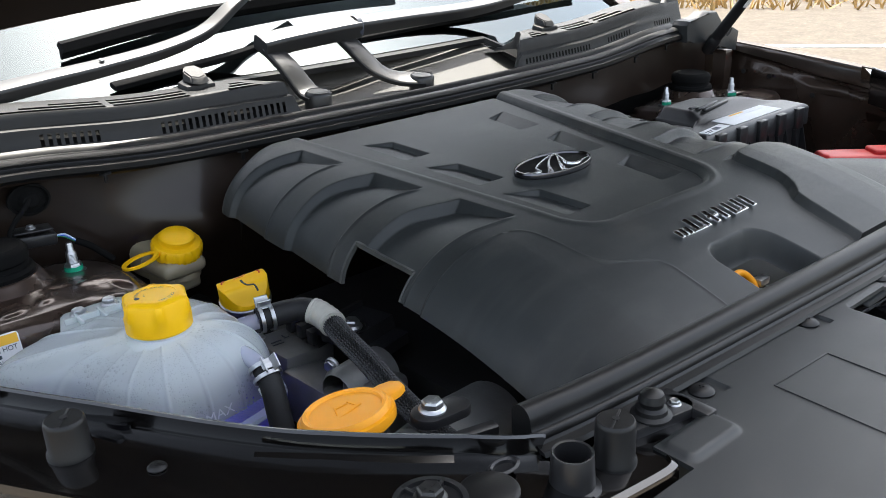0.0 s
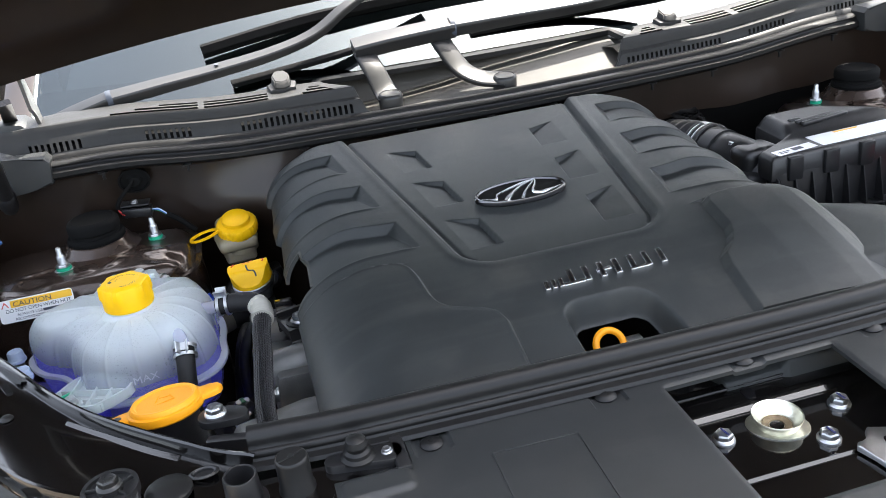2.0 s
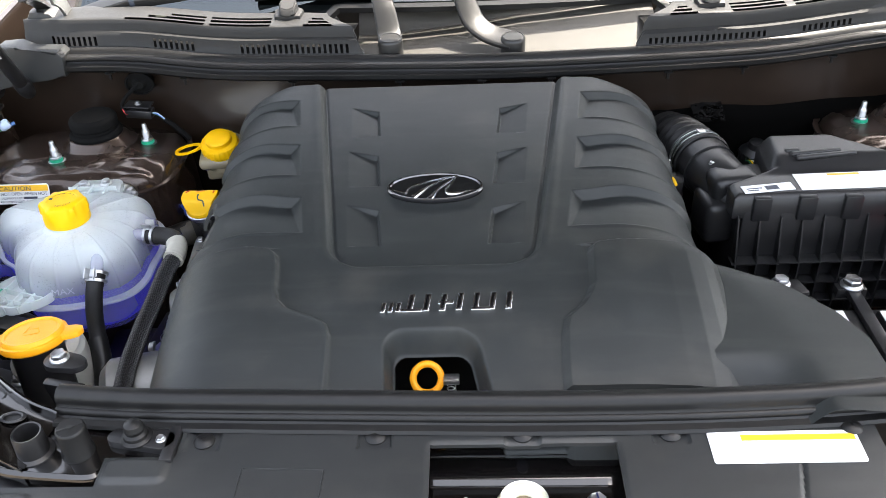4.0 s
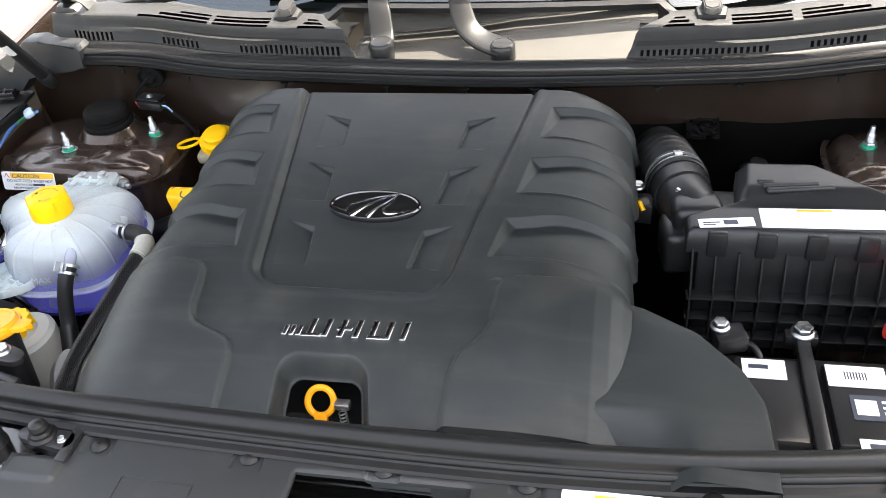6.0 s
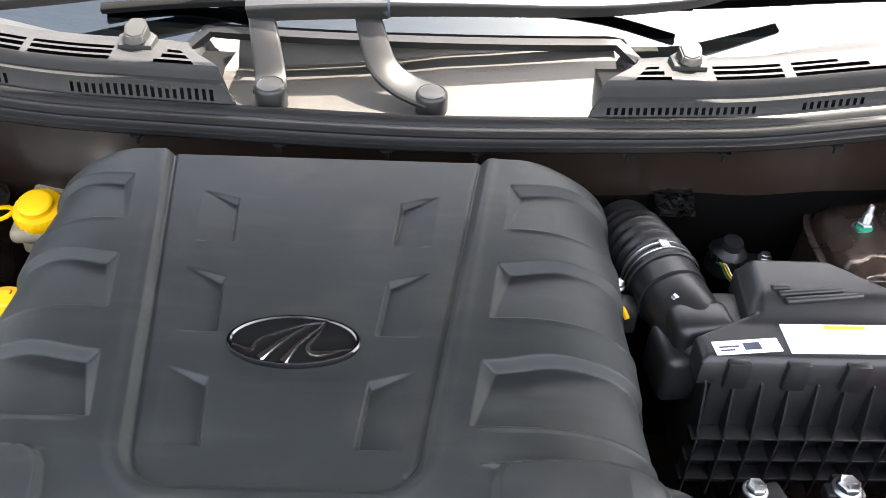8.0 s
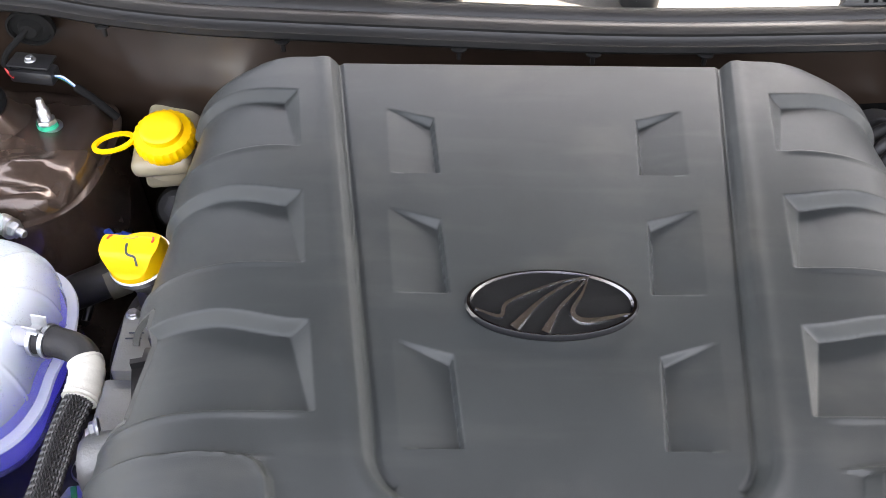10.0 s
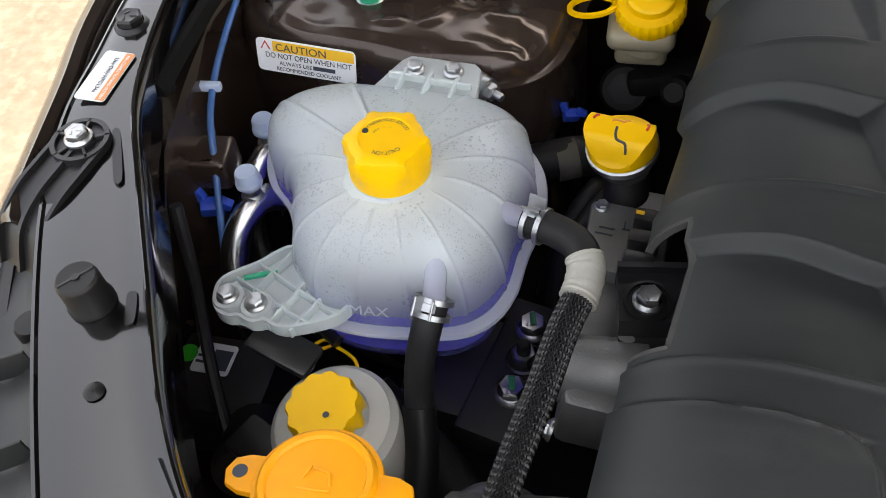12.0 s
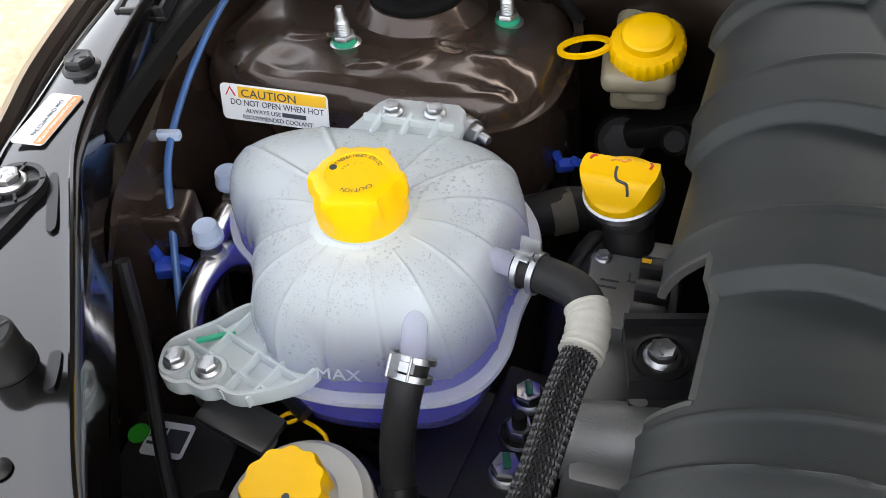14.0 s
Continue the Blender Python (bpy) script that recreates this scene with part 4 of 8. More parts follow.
def push_clip():
    b = bmesh.new()
    lathe(b, [(0.0098, 0.0), (0.0098, 0.0012), (0.0075, 0.0034), (0.0040, 0.0046), (0.0, 0.0049)], n=24)
    block(b, (0, 0, 0.0047), (0.0050, 0.0010, 0.0012), 0.0)
    block(b, (0, 0, 0.0047), (0.0010, 0.0050, 0.0012), 0.0)
    return finish(b, RUBBER, 35, "screw")


CLIP_MESH = push_clip()
for x, y in ((-0.207, -0.402), (-0.050, -0.400), (0.083, -0.400), (0.215, -0.402), (0.375, -0.400)):
    bolt(panel, (x, y, panel_z(x, y)), (0, 0, 10), 1.0, "screw", mesh=CLIP_MESH)


def label(name, corner, across, down, base=WHITE, rows=(), text="", cat="label", parent=None, thick=0.0006, radius=0.003):
    """A flat sticker: corner at its top left, the ways across and down. rows: bars (x0, x1, y0, y1, material) in shares of its size."""
    corner, across, down = Vector(corner), Vector(across), Vector(down)
    w, h = across.length, down.length
    ax, dn = across.normalized(), (down - across.normalized() * down.dot(across.normalized())).normalized()
    up = dn.cross(ax)
    m = Matrix(((ax.x, -dn.x, up.x, corner.x), (ax.y, -dn.y, up.y, corner.y), (ax.z, -dn.z, up.z, corner.z), (0, 0, 0, 1)))
    o = []
    for cx, cy, a0 in ((w - radius, -radius, 0), (radius, -radius, 90), (radius, -h + radius, 180), (w - radius, -h + radius, 270)):
        o += [(cx + radius * math.cos(radians(a0 + k * 22.5)), cy + radius * math.sin(radians(a0 + k * 22.5))) for k in range(5)]
    bm = bmesh.new()
    slab(bm, o, 0.0, thick, 0.0, m)
    if parent is None:
        st = thing(name, corner, text, cat)
        ob = part("sheet", bm, base, st)
    else:
        st = ob = part(name, bm, base, parent, text)
    for k, (x0, x1, y0, y1, mat) in enumerate(rows):
        b = bmesh.new()
        slab(b, [(x0 * w, -y1 * h), (x1 * w, -y1 * h), (x1 * w, -y0 * h), (x0 * w, -y0 * h)], thick * 0.5, thick + 0.0003, 0.0, m)
        part("print", b, mat, st)
    return st, m


label("panel_sticker", (0.246, -0.404, 1.0470), (0.13, 0.0, 0.0), (0, -0.036, -0.0007), WHITE, [(0.22, 0.98, 0.12, 0.30, LABELYELLOW)], "white sticker with a yellow bar on the panel", "sticker")

# latch platform below the opening
latch = thing("bonnet_latch", (0.083, -0.48, 1.0), "gloss black latch platform with zinc striker cup", "bonnet latch")


def latch_plate(x, y):
    z = 1.011 + 0.004 * step(-0.432, -0.424, y) + 0.004 * step(-0.402, -0.396, y) + 0.003 * step(-0.508, -0.514, y)
    return (x, y, z)


bm = grid_mesh(lin(-0.03, 0.20, 60), lin(-0.60, -0.335, 70), latch_plate)
platform = part("platform", bm, GLOSS, latch)
for y in (-0.3975, -0.4280, -0.511):
    bm = bmesh.new()
    zz = latch_plate(0, y)[2]
    sweep(bm, [Vector((u, y - 0.002 * (u + 0.02) / 0.18, zz)) for u in lin(-0.02, 0.158, 12)], [(-0.0032, -0.004), (-0.0028, 0.0018), (-0.0018, 0.0024), (0.0028, -0.0002), (0.0032, -0.004)])
    part("ridge", bm, GLOSS, platform)
bm = bmesh.new()
lathe(bm, [(0.009, 0.0), (0.009, 0.001), (0.0, 0.001)], Matrix.Translation((0.083, -0.411, 1.0149)) @ Matrix.Diagonal((0.62, 1, 1, 1)), n=20)
part("slot_hole", bm, BADGE, platform)
bm = bmesh.new()
lathe(bm, [(0.0165, 0.0), (0.0180, 0.003), (0.0206, 0.0090), (0.0216, 0.0112), (0.0212, 0.0120), (0.0202, 0.0114), (0.0172, 0.0045), (0.0135, 0.0008), (0.0128, 0.0002), (0.0060, 0.0002), (0.0056, -0.004), (0.0, -0.004)], (0.082, -0.456, 1.011), n=44)
part("striker_cup", bm, GOLDZINC, latch, "yellow zinc plated striker cup")
bm = bmesh.new()
lathe(bm, [(0.0265, 0.0), (0.0265, 0.0012), (0.016, 0.0016)], Matrix.Translation((0.082, -0.457, 1.011)) @ pose(0, 0, 0, 0, 0, -30) @ Matrix.Diagonal((1.0, 0.75, 1, 1)), n=40)
part("cup_flange", bm, GOLDZINC, latch)
bm = bmesh.new()
lathe(bm, [(0.0126, 0.0), (0.0124, 0.0016), (0.0112, 0.0024), (0.0098, 0.0014), (0.0078, 0.0009), (0.0064, 0.0003)], (0.082, -0.456, 1.0113), n=40, wave=lambda a, k: 1.0 + 0.02 * math.sin(9 * a) * (k > 1))
part("cup_ring", bm, material("rusty_zinc", (0.16, 0.12, 0.07), 0.55, metal=0.5, vary=0.6, scale=500, bump=0.6, grain=1500), latch, "worn rusty ring inside the cup")
for x, y in ((0.031, -0.456), (0.146, -0.452), (0.109, -0.488)):
    bolt(latch, (x, y, 1.012), (0, 0, 15 + 400 * x), 1.25)
    part("paint_mark", block(bmesh.new(), (x, y - 0.001, 1.0212), (0.0016, 0.010, 0.0010), 0.0003, (0, 0, 8)), INKBLUE, latch, "dark blue inspection mark")
bm = bmesh.new()
slab(bm, [(0.1421, -0.5609), (0.1237, -0.5545), (0.1195, -0.530), (0.1150, -0.514), (0.119, -0.509), (0.128, -0.511), (0.134, -0.499), (0.1378, -0.496), (0.1522, -0.502), (0.163, -0.515), (0.165, -0.530), (0.1588, -0.5471), (0.153, -0.556)], 1.016, 1.021, 0.002)
part("lever", bm, ZINC, latch, "bright zinc latch lever")
bm = bmesh.new()
lathe(bm, [(0.009, 0.0), (0.009, 0.0008), (0, 0.0008)], Matrix.Translation((0.1408, -0.525, 1.0208)) @ Matrix.Diagonal((0.42, 1.4, 1, 1)), n=20)
part("lever_slot", bm, BADGE, latch)


# ---- things standing on the front rail ----
def rubber_stop(x, y, z, r, h, turn=(0, 0, 0), top_groove=True):
    st = thing("rubber_stop", (x, y, z), "round black rubber bonnet stop on the rail", "rubber stop", "bonnet stops")
    b = bmesh.new()
    lathe(b, [(r * 1.1, 0.0), (r * 1.1, 0.003), (r, 0.005), (r * 0.98, h - 0.003), (r * 0.93, h - 0.0008), (r * 0.86, h), (0.0, h)], (x, y, z, ) , turn, n=32)
    body = part("body", b, RUBBER, st)
    if top_groove:
        b = bmesh.new()
        block(b, (0, 0, 0), (r * 1.7, 0.0016, 0.0012), 0.0003)
        bmesh.ops.transform(b, matrix=pose(x, y, z, *turn) @ pose(0, 0, h, 0, 0, 25), verts=b.verts)
        lathe(b, [(0.0025, 0), (0.0025, 0.001), (0, 0.001)], pose(x, y, z, *turn) @ pose(0, 0, h, 0, 0, 0), n=10)
        part("mould_line", b, PLASTIC, st)
    return st


rubber_stop(-0.320, -0.412, 1.0432, 0.0135, 0.032)
rubber_stop(-0.5908, -0.2000, rail_z(-0.59, -0.204) - 0.001, 0.0130, 0.0255, (0, 0, 30))
st = thing("rail_tube", (-0.361, -0.412, 1.045), "open black plastic tube stub on the rail", "tube")
bm = bmesh.new()
lathe(bm, [(0.0185, 0.0), (0.0185, 0.002), (0.0145, 0.004), (0.0135, 0.026), (0.0130, 0.027), (0.0115, 0.0265), (0.0110, 0.004), (0, 0.004)], (-0.361, -0.412, 1.0432), n=32)
part("stub", bm, PLASTIC, st)
st = thing("rail_plug", (-0.420, -0.389, 1.046), "flat round black rubber plug in the rail", "plug")
bm = bmesh.new()
lathe(bm, [(0.0185, 0.0), (0.0185, 0.003), (0.016, 0.0046), (0.0, 0.005)], Matrix.Translation((-0.4165, -0.396, 1.0590)), n=36)
part("disc", bm, RUBBER, st)
st = thing("slotted_washer", (-0.392, -0.376, 1.05), "small slotted oval washer on the rail", "washer")
bm = bmesh.new()
lathe(bm, [(0.012, 0), (0.0125, 0.001), (0.010, 0.002), (0.008, 0.001), (0.0075, -0.001), (0.0, -0.001)], Matrix.Translation((-0.390, -0.381, 1.0570)) @ Matrix.Diagonal((1, 0.62, 1, 1)), n=28)
part("ring", bm, PLASTIC, st)
st = thing("ball_stud_mount", (-0.262, -0.403, 1.045), "black mount plate with a rubber ball stud", "mount")
bm = bmesh.new()
o = [(-0.288 + 0.008 * math.cos(a), -0.400 + 0.008 * math.sin(a)) for a in lin(math.pi / 2, math.pi * 1.5, 8)] + [(-0.243 + 0.012 * math.cos(a), -0.405 + 0.012 * math.sin(a)) for a in lin(-math.pi / 2, math.pi / 2, 8)]
slab(bm, o, 1.042, 1.051, 0.001)
part("plate", bm, PLASTIC, st)
bm = bmesh.new()
lathe(bm, [(0.0145, 0.0), (0.0145, 0.002), (0.0115, 0.004), (0.0110, 0.007), (0.0085, 0.009), (0.0085, 0.011), (0.0095, 0.013), (0.0080, 0.018), (0.004, 0.0205), (0.0, 0.021)], (-0.268, -0.402, 1.050), n=28)
part("stud", bm, RUBBER, st)
bolt(st, (-0.245, -0.405, 1.0505), (0, 0, 0), 0.62)
bm = bmesh.new()
block(bm, (-0.235, -0.405, 1.045), (0.012, 0.05, 0.012), 0.002)
part("end_wall", bm, PLASTIC, st)

# raised ridges pressed into the rail
st = thing("rail_ridges", (-0.45, -0.33, 1.05), "raised gloss black pressed ridges on the rail", "rail ridge")
for pts in ([(-0.506, -0.277, 1.0660), (-0.481, -0.299, 1.0640), (-0.457, -0.320, 1.0620), (-0.431, -0.342, 1.0595), (-0.410, -0.357, 1.0575)],
            [(-0.400, -0.4275, 1.0445), (-0.375, -0.436, 1.0445), (-0.335, -0.441, 1.0442), (-0.300, -0.443, 1.044), (-0.291, -0.435, 1.044)]):
    bm = bmesh.new()
    k = 1.0 if pts[0][2] > 1.055 else 0.55
    sweep(bm, spline(pts, 8), [(k * u, k * v) for u, v in [(-0.0055, -0.004), (-0.0050, 0.0028), (-0.0036, 0.0036), (0.0042, 0.0004), (0.0055, -0.004)]])
    part("ridge", bm, GLOSS, st)
for pts in ([(-0.655, -0.070), (-0.640, -0.092), (-0.624, -0.116)], [(-0.572, -0.186), (-0.566, -0.197), (-0.561, -0.208)], [(-0.630, -0.080), (-0.600, -0.120), (-0.575, -0.160), (-0.552, -0.200)]):
    line = spline([(x, y, 0) for x, y in pts], 8)
    edge = []
    for side in (-1, 1):
        run = []
        for i, p in enumerate(line):
            d = (line[min(i + 1, len(line) - 1)] - line[max(i - 1, 0)]).normalized()
            t = i / (len(line) - 1)
            w = 0.0032 * math.sqrt(max(0.0, 1 - (2 * t - 1) ** 6))
            run.append((p.x + d.y * side * w, p.y - d.x * side * w))
        edge += run if side < 0 else run[::-1]
    z = rail_z(*pts[1])
    bm = bmesh.new()
    slab(bm, edge, z - 0.004, z + 0.0007)
    part("groove_slot", bm, BADGE, st)
st = thing("rail_screw", (-0.557, -0.252, 1.07), "black push screw in the front rail", "screw")
for x, y, z in ((-0.557, -0.251, rail_z(-0.557, -0.251)),):
    bolt(st, (x, y, z), (0, 0, 30), 0.62, "screw", mesh=CLIP_MESH)


# headlamp and its arms
DARK_BOLT = finish(hex_bolt(bmesh.new(), Matrix.Identity(4)), ARM, 30, "dark_bolt")


def lamp_arm(parent, pts, width, bolt_at, head=None):
    path = spline(pts, 8)
    b = bmesh.new()
    sweep(b, path, [(-width, -0.008), (-width, 0.0), (-width + 0.003, 0.0), (-width + 0.003, -0.004), (-0.0015, -0.004), (-0.0015, 0.0), (0.0015, 0.0), (0.0015, -0.004), (width - 0.003, -0.004), (width - 0.003, 0.0), (width, 0.0), (width, -0.008)])
    arm = part("mounting_arm", b, PLASTIC, parent, "black ribbed plastic mounting arm")
    b = bmesh.new()
    c = Vector(bolt_at)
    lathe(b, [(width * 1.02, -0.008), (width * 1.02, 0.0), (width - 0.003, 0.0), (width - 0.003, -0.003), (0.010, -0.003), (0.010, 0.0), (0.007, 0.0), (0, 0)], Matrix.Translation(c), n=36)
    part("boss", b, PLASTIC, arm)
    for k in range(5):
        b = bmesh.new()
        a = k * math.tau / 5 + 0.5
        block(b, (c.x + math.cos(a) * width * 0.65, c.y + math.sin(a) * width * 0.65, c.z - 0.002), (width * 0.75, 0.0022, 0.004), 0.0004, (0, 0, math.degrees(a)))
        part("rib", b, PLASTIC, arm)
    bolt(arm, (c.x, c.y, c.z + 0.001), (0, 0, 12), 1.25, mesh=head or DARK_BOLT)


LENS = bpy.data.materials.new("clear_lamp_lens")
LENS.use_nodes = True
nt = LENS.node_tree
l1, l2, lf, lm = (nt.nodes.new(k) for k in ("ShaderNodeBsdfTransparent", "ShaderNodeBsdfGlossy", "ShaderNodeFresnel", "ShaderNodeMixShader"))
l1.inputs["Color"].default_value, l2.inputs["Roughness"].default_value, lf.inputs["IOR"].default_value = (0.85, 0.88, 0.9, 1), 0.03, 1.5
nt.links.new(lf.outputs[0], lm.inputs[0])
nt.links.new(l1.outputs[0], lm.inputs[1])
nt.links.new(l2.outputs[0], lm.inputs[2])
nt.links.new(lm.outputs[0], nt.nodes["Material Output"].inputs["Surface"])


def headlamp(flip):
    st = thing("headlamp", (2 * CENTRE + 0.62 if flip else -0.62, -0.4, 0.9), "clear glass headlamp with bright ribbed reflector", "headlamp", "headlamps")
    line = spline([(-0.430, -0.470, 0), (-0.485, -0.425, 0), (-0.545, -0.385, 0), (-0.605, -0.335, 0), (-0.680, -0.220, 0), (-0.735, -0.110, 0)], 8)
    n = len(line)

    def surf(push, amp):
        def f(u, v):
            p = line[int(v)]
            k = int(v) / (n - 1)
            q = Vector((-0.75, -0.66, 0))
            r = amp * math.sin(u * 60)
            reach = (0.16 + 0.08 * math.sin(k * math.pi)) * u
            x, y = p.x + q.x * (push + reach + r), p.y + q.y * (push + reach + r)
            return (2 * CENTRE - x if flip else x, y, mix([(0, 1.004), (0.6, 1.012), (1, 1.035)], k) - 0.025 * u - 0.13 * u * u + (push * 1.2))
        return f
    part("lens", grid_mesh(lin(0, 1, 20), list(range(n)), surf(0.0, 0.0)), LENS, st)
    part("reflector", grid_mesh(lin(0, 1, 120), list(range(n)), surf(-0.022, 0.0016)), LAMPSILVER, st, "bright ribbed reflector")
    b = bmesh.new()
    sweep(b, [Vector(surf(-0.004, 0)(0, i)) + Vector((0, 0, 0.002)) for i in range(n)], [(-0.004, -0.008), (0.004, -0.008), (0.004, 0.002), (-0.004, 0.002)])
    part("top_frame", b, PLASTIC, st)
    return st


lamp = headlamp(False)
headlamp(True)
lamp_arm(lamp, [(-0.669, -0.092, 1.0825), (-0.6705, -0.115, 1.0820), (-0.6735, -0.138, 1.0785), (-0.6780, -0.160, 1.0660), (-0.6810, -0.176, 1.0400)], 0.0200, (-0.669, -0.090, 1.0835), BOLT_MESH)
lamp_arm(lamp, [(-0.459, -0.396, 1.072), (-0.459, -0.412, 1.062), (-0.460, -0.420, 1.030), (-0.462, -0.424, 0.95)], 0.0215, (-0.458, -0.392, 1.075))


def lamp_shroud(flip):
    inner = spline([(*p, 0) for p in RIM_OUT[1:-2]], 6)
    outer = spline([(-0.440, -0.478, 0), (-0.493, -0.432, 0), (-0.553, -0.391, 0), (-0.612, -0.340, 0), (-0.687, -0.224, 0), (-0.738, -0.105, 0)], 6)
    n = 25

    def f(u, v):
        k = v / (n - 1)
        a, b = inner[min(len(inner) - 1, int(k * (len(inner) - 1)))], outer[min(len(outer) - 1, int(k * (len(outer) - 1)))]
        p = a.lerp(b, u)
        z = rim_height(0.15 + 0.6 * k) - 0.022 - 0.028 * u - 0.012 * math.sin(u * math.pi)
        return (2 * CENTRE - p.x if flip else p.x, p.y, z)
    return grid_mesh(lin(0, 1, 10), list(range(n)), f)


for flip in (False, True):
    shroud = part("lamp_shroud", lamp_shroud(flip), TRIM, car, "black plastic shroud behind the lamp")
    # stiffening fins and a peg in the channel
    for x, y, a in ((-0.648, -0.240, 35), (-0.612, -0.292, 40), (-0.565, -0.345, 45)):
        bm = block(bmesh.new(), (2 * CENTRE - x if flip else x, y, 1.036), (0.034, 0.0025, 0.022), 0.0008, (0, 0, -a if flip else a))
        part("fin", bm, TRIM, shroud)
    bm = bmesh.new()
    lathe(bm, [(0.0115, -0.02), (0.0110, 0.006), (0.0095, 0.009), (0.0, 0.0095)], (2 * CENTRE + 0.652 if flip else -0.652, -0.207, 1.028), n=24)
    part("peg", bm, RUBBER, shroud)
label("lamp_sticker", (-0.562, -0.340, 1.030), (0.030, 0.002, 0.0), (0.0, -0.020, -0.006), WHITE, [(0.42, 0.60, 0.2, 0.32, INK), (0.48, 0.64, 0.36, 0.46, INK), (0.42, 0.52, 0.48, 0.6, INK), (0.7, 0.95, 0.25, 0.30, INK), (0.7, 0.95, 0.4, 0.45, INK)], "white sticker with a square code patch", "sticker")

# rail ledge under the tube, stop and ball stud
bm = bmesh.new()
slab(bm, [(-0.345, -0.360), (-0.400, -0.385), (-0.425, -0.405), (-0.385, -0.430), (-0.340, -0.441), (-0.295, -0.445), (-0.285, -0.435), (-0.222, -0.430), (-0.222, -0.368)], 1.030, 1.0436, 0.001)
part("rail_ledge", bm, GLOSS, car)
bm = bmesh.new()
slab(bm, [(-0.28, -0.41), (-0.42, -0.40), (-0.465, -0.385), (-0.474, -0.405), (-0.440, -0.445), (-0.405, -0.485), (-0.40, -0.50), (-0.28, -0.50)], 1.005, 1.022, 0.003)
part("lower_ledge", bm, PLASTIC, car)

# lower front filler so that no gap shows between rail, lamp and panel
bm = bmesh.new()
block(bm, (CENTRE, -0.62, 0.72), (1.05, 0.06, 0.5), 0.02)
part("front_panel", bm, PLASTIC, car)
for s in (-1, 1):
    bm = bmesh.new()
    block(bm, (CENTRE + s * 0.60, -0.36, 0.89), (0.28, 0.04, 0.16), 0.02, (0, 0, s * 48))
    part("lamp_carrier", bm, PLASTIC, car)

# ---- coolant tank ----
def milky(name, base, back, clear, fog=0.0, drops=0.0):
    """Milky plastic. back: share of light let through, clear: share seen through, fog: how much clearer its lower part is, drops: condensation inside."""
    m = bpy.data.materials.new(name)
    m.use_nodes = True
    t = m.node_tree
    link = t.links.new
    p = t.nodes["Principled BSDF"]
    p.inputs["Base Color"].default_value, p.inputs["Roughness"].default_value = (*base, 1), 0.14
    thin, see, m1, m2, tc, geo, sep, low, tot = (t.nodes.new(k) for k in ("ShaderNodeBsdfTranslucent", "ShaderNodeBsdfTransparent", "ShaderNodeMixShader", "ShaderNodeMixShader", "ShaderNodeTexCoord", "ShaderNodeNewGeometry", "ShaderNodeSeparateXYZ", "ShaderNodeMapRange", "ShaderNodeMath"))
    thin.inputs["Color"].default_value, see.inputs["Color"].default_value = (0.86, 0.91, 0.90, 1), (0.90, 0.94, 0.95, 1)
    m1.inputs[0].default_value = back
    low.inputs["From Min"].default_value, low.inputs["From Max"].default_value = 0.996, 1.056
    low.inputs["To Min"].default_value, low.inputs["To Max"].default_value = clear + fog, clear
    for a, b in ((geo.outputs["Position"], sep.inputs[0]), (sep.outputs["Z"], low.inputs["Value"]), (low.outputs["Result"], tot.inputs[0]), (tot.outputs[0], m2.inputs[0]),
                 (p.outputs[0], m1.inputs[1]), (thin.outputs[0], m1.inputs[2]), (m1.outputs[0], m2.inputs[1]), (see.outputs[0], m2.inputs[2]), (m2.outputs[0], t.nodes["Material Output"].inputs["Surface"])):
        link(a, b)
    tot.inputs[1].default_value = 0.0
    if drops:
        total = None
        # fine mist and, in patches, larger beads of uneven size
        for scale, size, patch, where, amount in ((560.0, 0.46, 26.0, 0.50, 0.5), (300.0, 0.46, 17.0, 0.545, 1.0)):
            vo, no, col, rad, quot, bead, mask, mul = (t.nodes.new(k) for k in ("ShaderNodeTexVoronoi", "ShaderNodeTexNoise", "ShaderNodeSeparateColor", "ShaderNodeMapRange", "ShaderNodeMath", "ShaderNodeMapRange", "ShaderNodeMapRange", "ShaderNodeMath"))
            vo.inputs["Scale"].default_value, no.inputs["Scale"].default_value = scale, patch
            rad.inputs["To Min"].default_value, rad.inputs["To Max"].default_value = size * 0.25, size
            quot.operation = "DIVIDE"
            bead.inputs["From Min"].default_value, bead.inputs["From Max"].default_value = 1.0, 0.45
            mask.inputs["From Min"].default_value, mask.inputs["From Max"].default_value, mask.inputs["To Max"].default_value = where, where + 0.04, amount
            mul.operation = "MULTIPLY"
            for a, b in ((tc.outputs["Object"], vo.inputs["Vector"]), (tc.outputs["Object"], no.inputs["Vector"]), (vo.outputs["Color"], col.inputs[0]), (col.outputs[0], rad.inputs["Value"]), (vo.outputs["Distance"], quot.inputs[0]), (rad.outputs["Result"], quot.inputs[1]),
                         (quot.outputs[0], bead.inputs["Value"]), (no.outputs["Fac"], mask.inputs["Value"]), (bead.outputs["Result"], mul.inputs[0]), (mask.outputs["Result"], mul.inputs[1])):
                link(a, b)
            if total is None:
                total = mul.outputs[0]
            else:
                big = t.nodes.new("ShaderNodeMath")
                big.operation = "MAXIMUM"
                link(total, big.inputs[0])
                link(mul.outputs[0], big.inputs[1])
                total = big.outputs[0]
        wet, ring, bp = t.nodes.new("ShaderNodeMath"), t.nodes.new("ShaderNodeMath"), t.nodes.new("ShaderNodeBump")
        wet.operation = "MULTIPLY"
        # a bead is clearest near its rim
        ring.operation = "PINGPONG"
        ring.inputs[1].default_value = 0.6
        wet.inputs[1].default_value = drops
        bp.inputs["Strength"].default_value, bp.inputs["Distance"].default_value = 0.8, 0.0010
        link(total, ring.inputs[0])
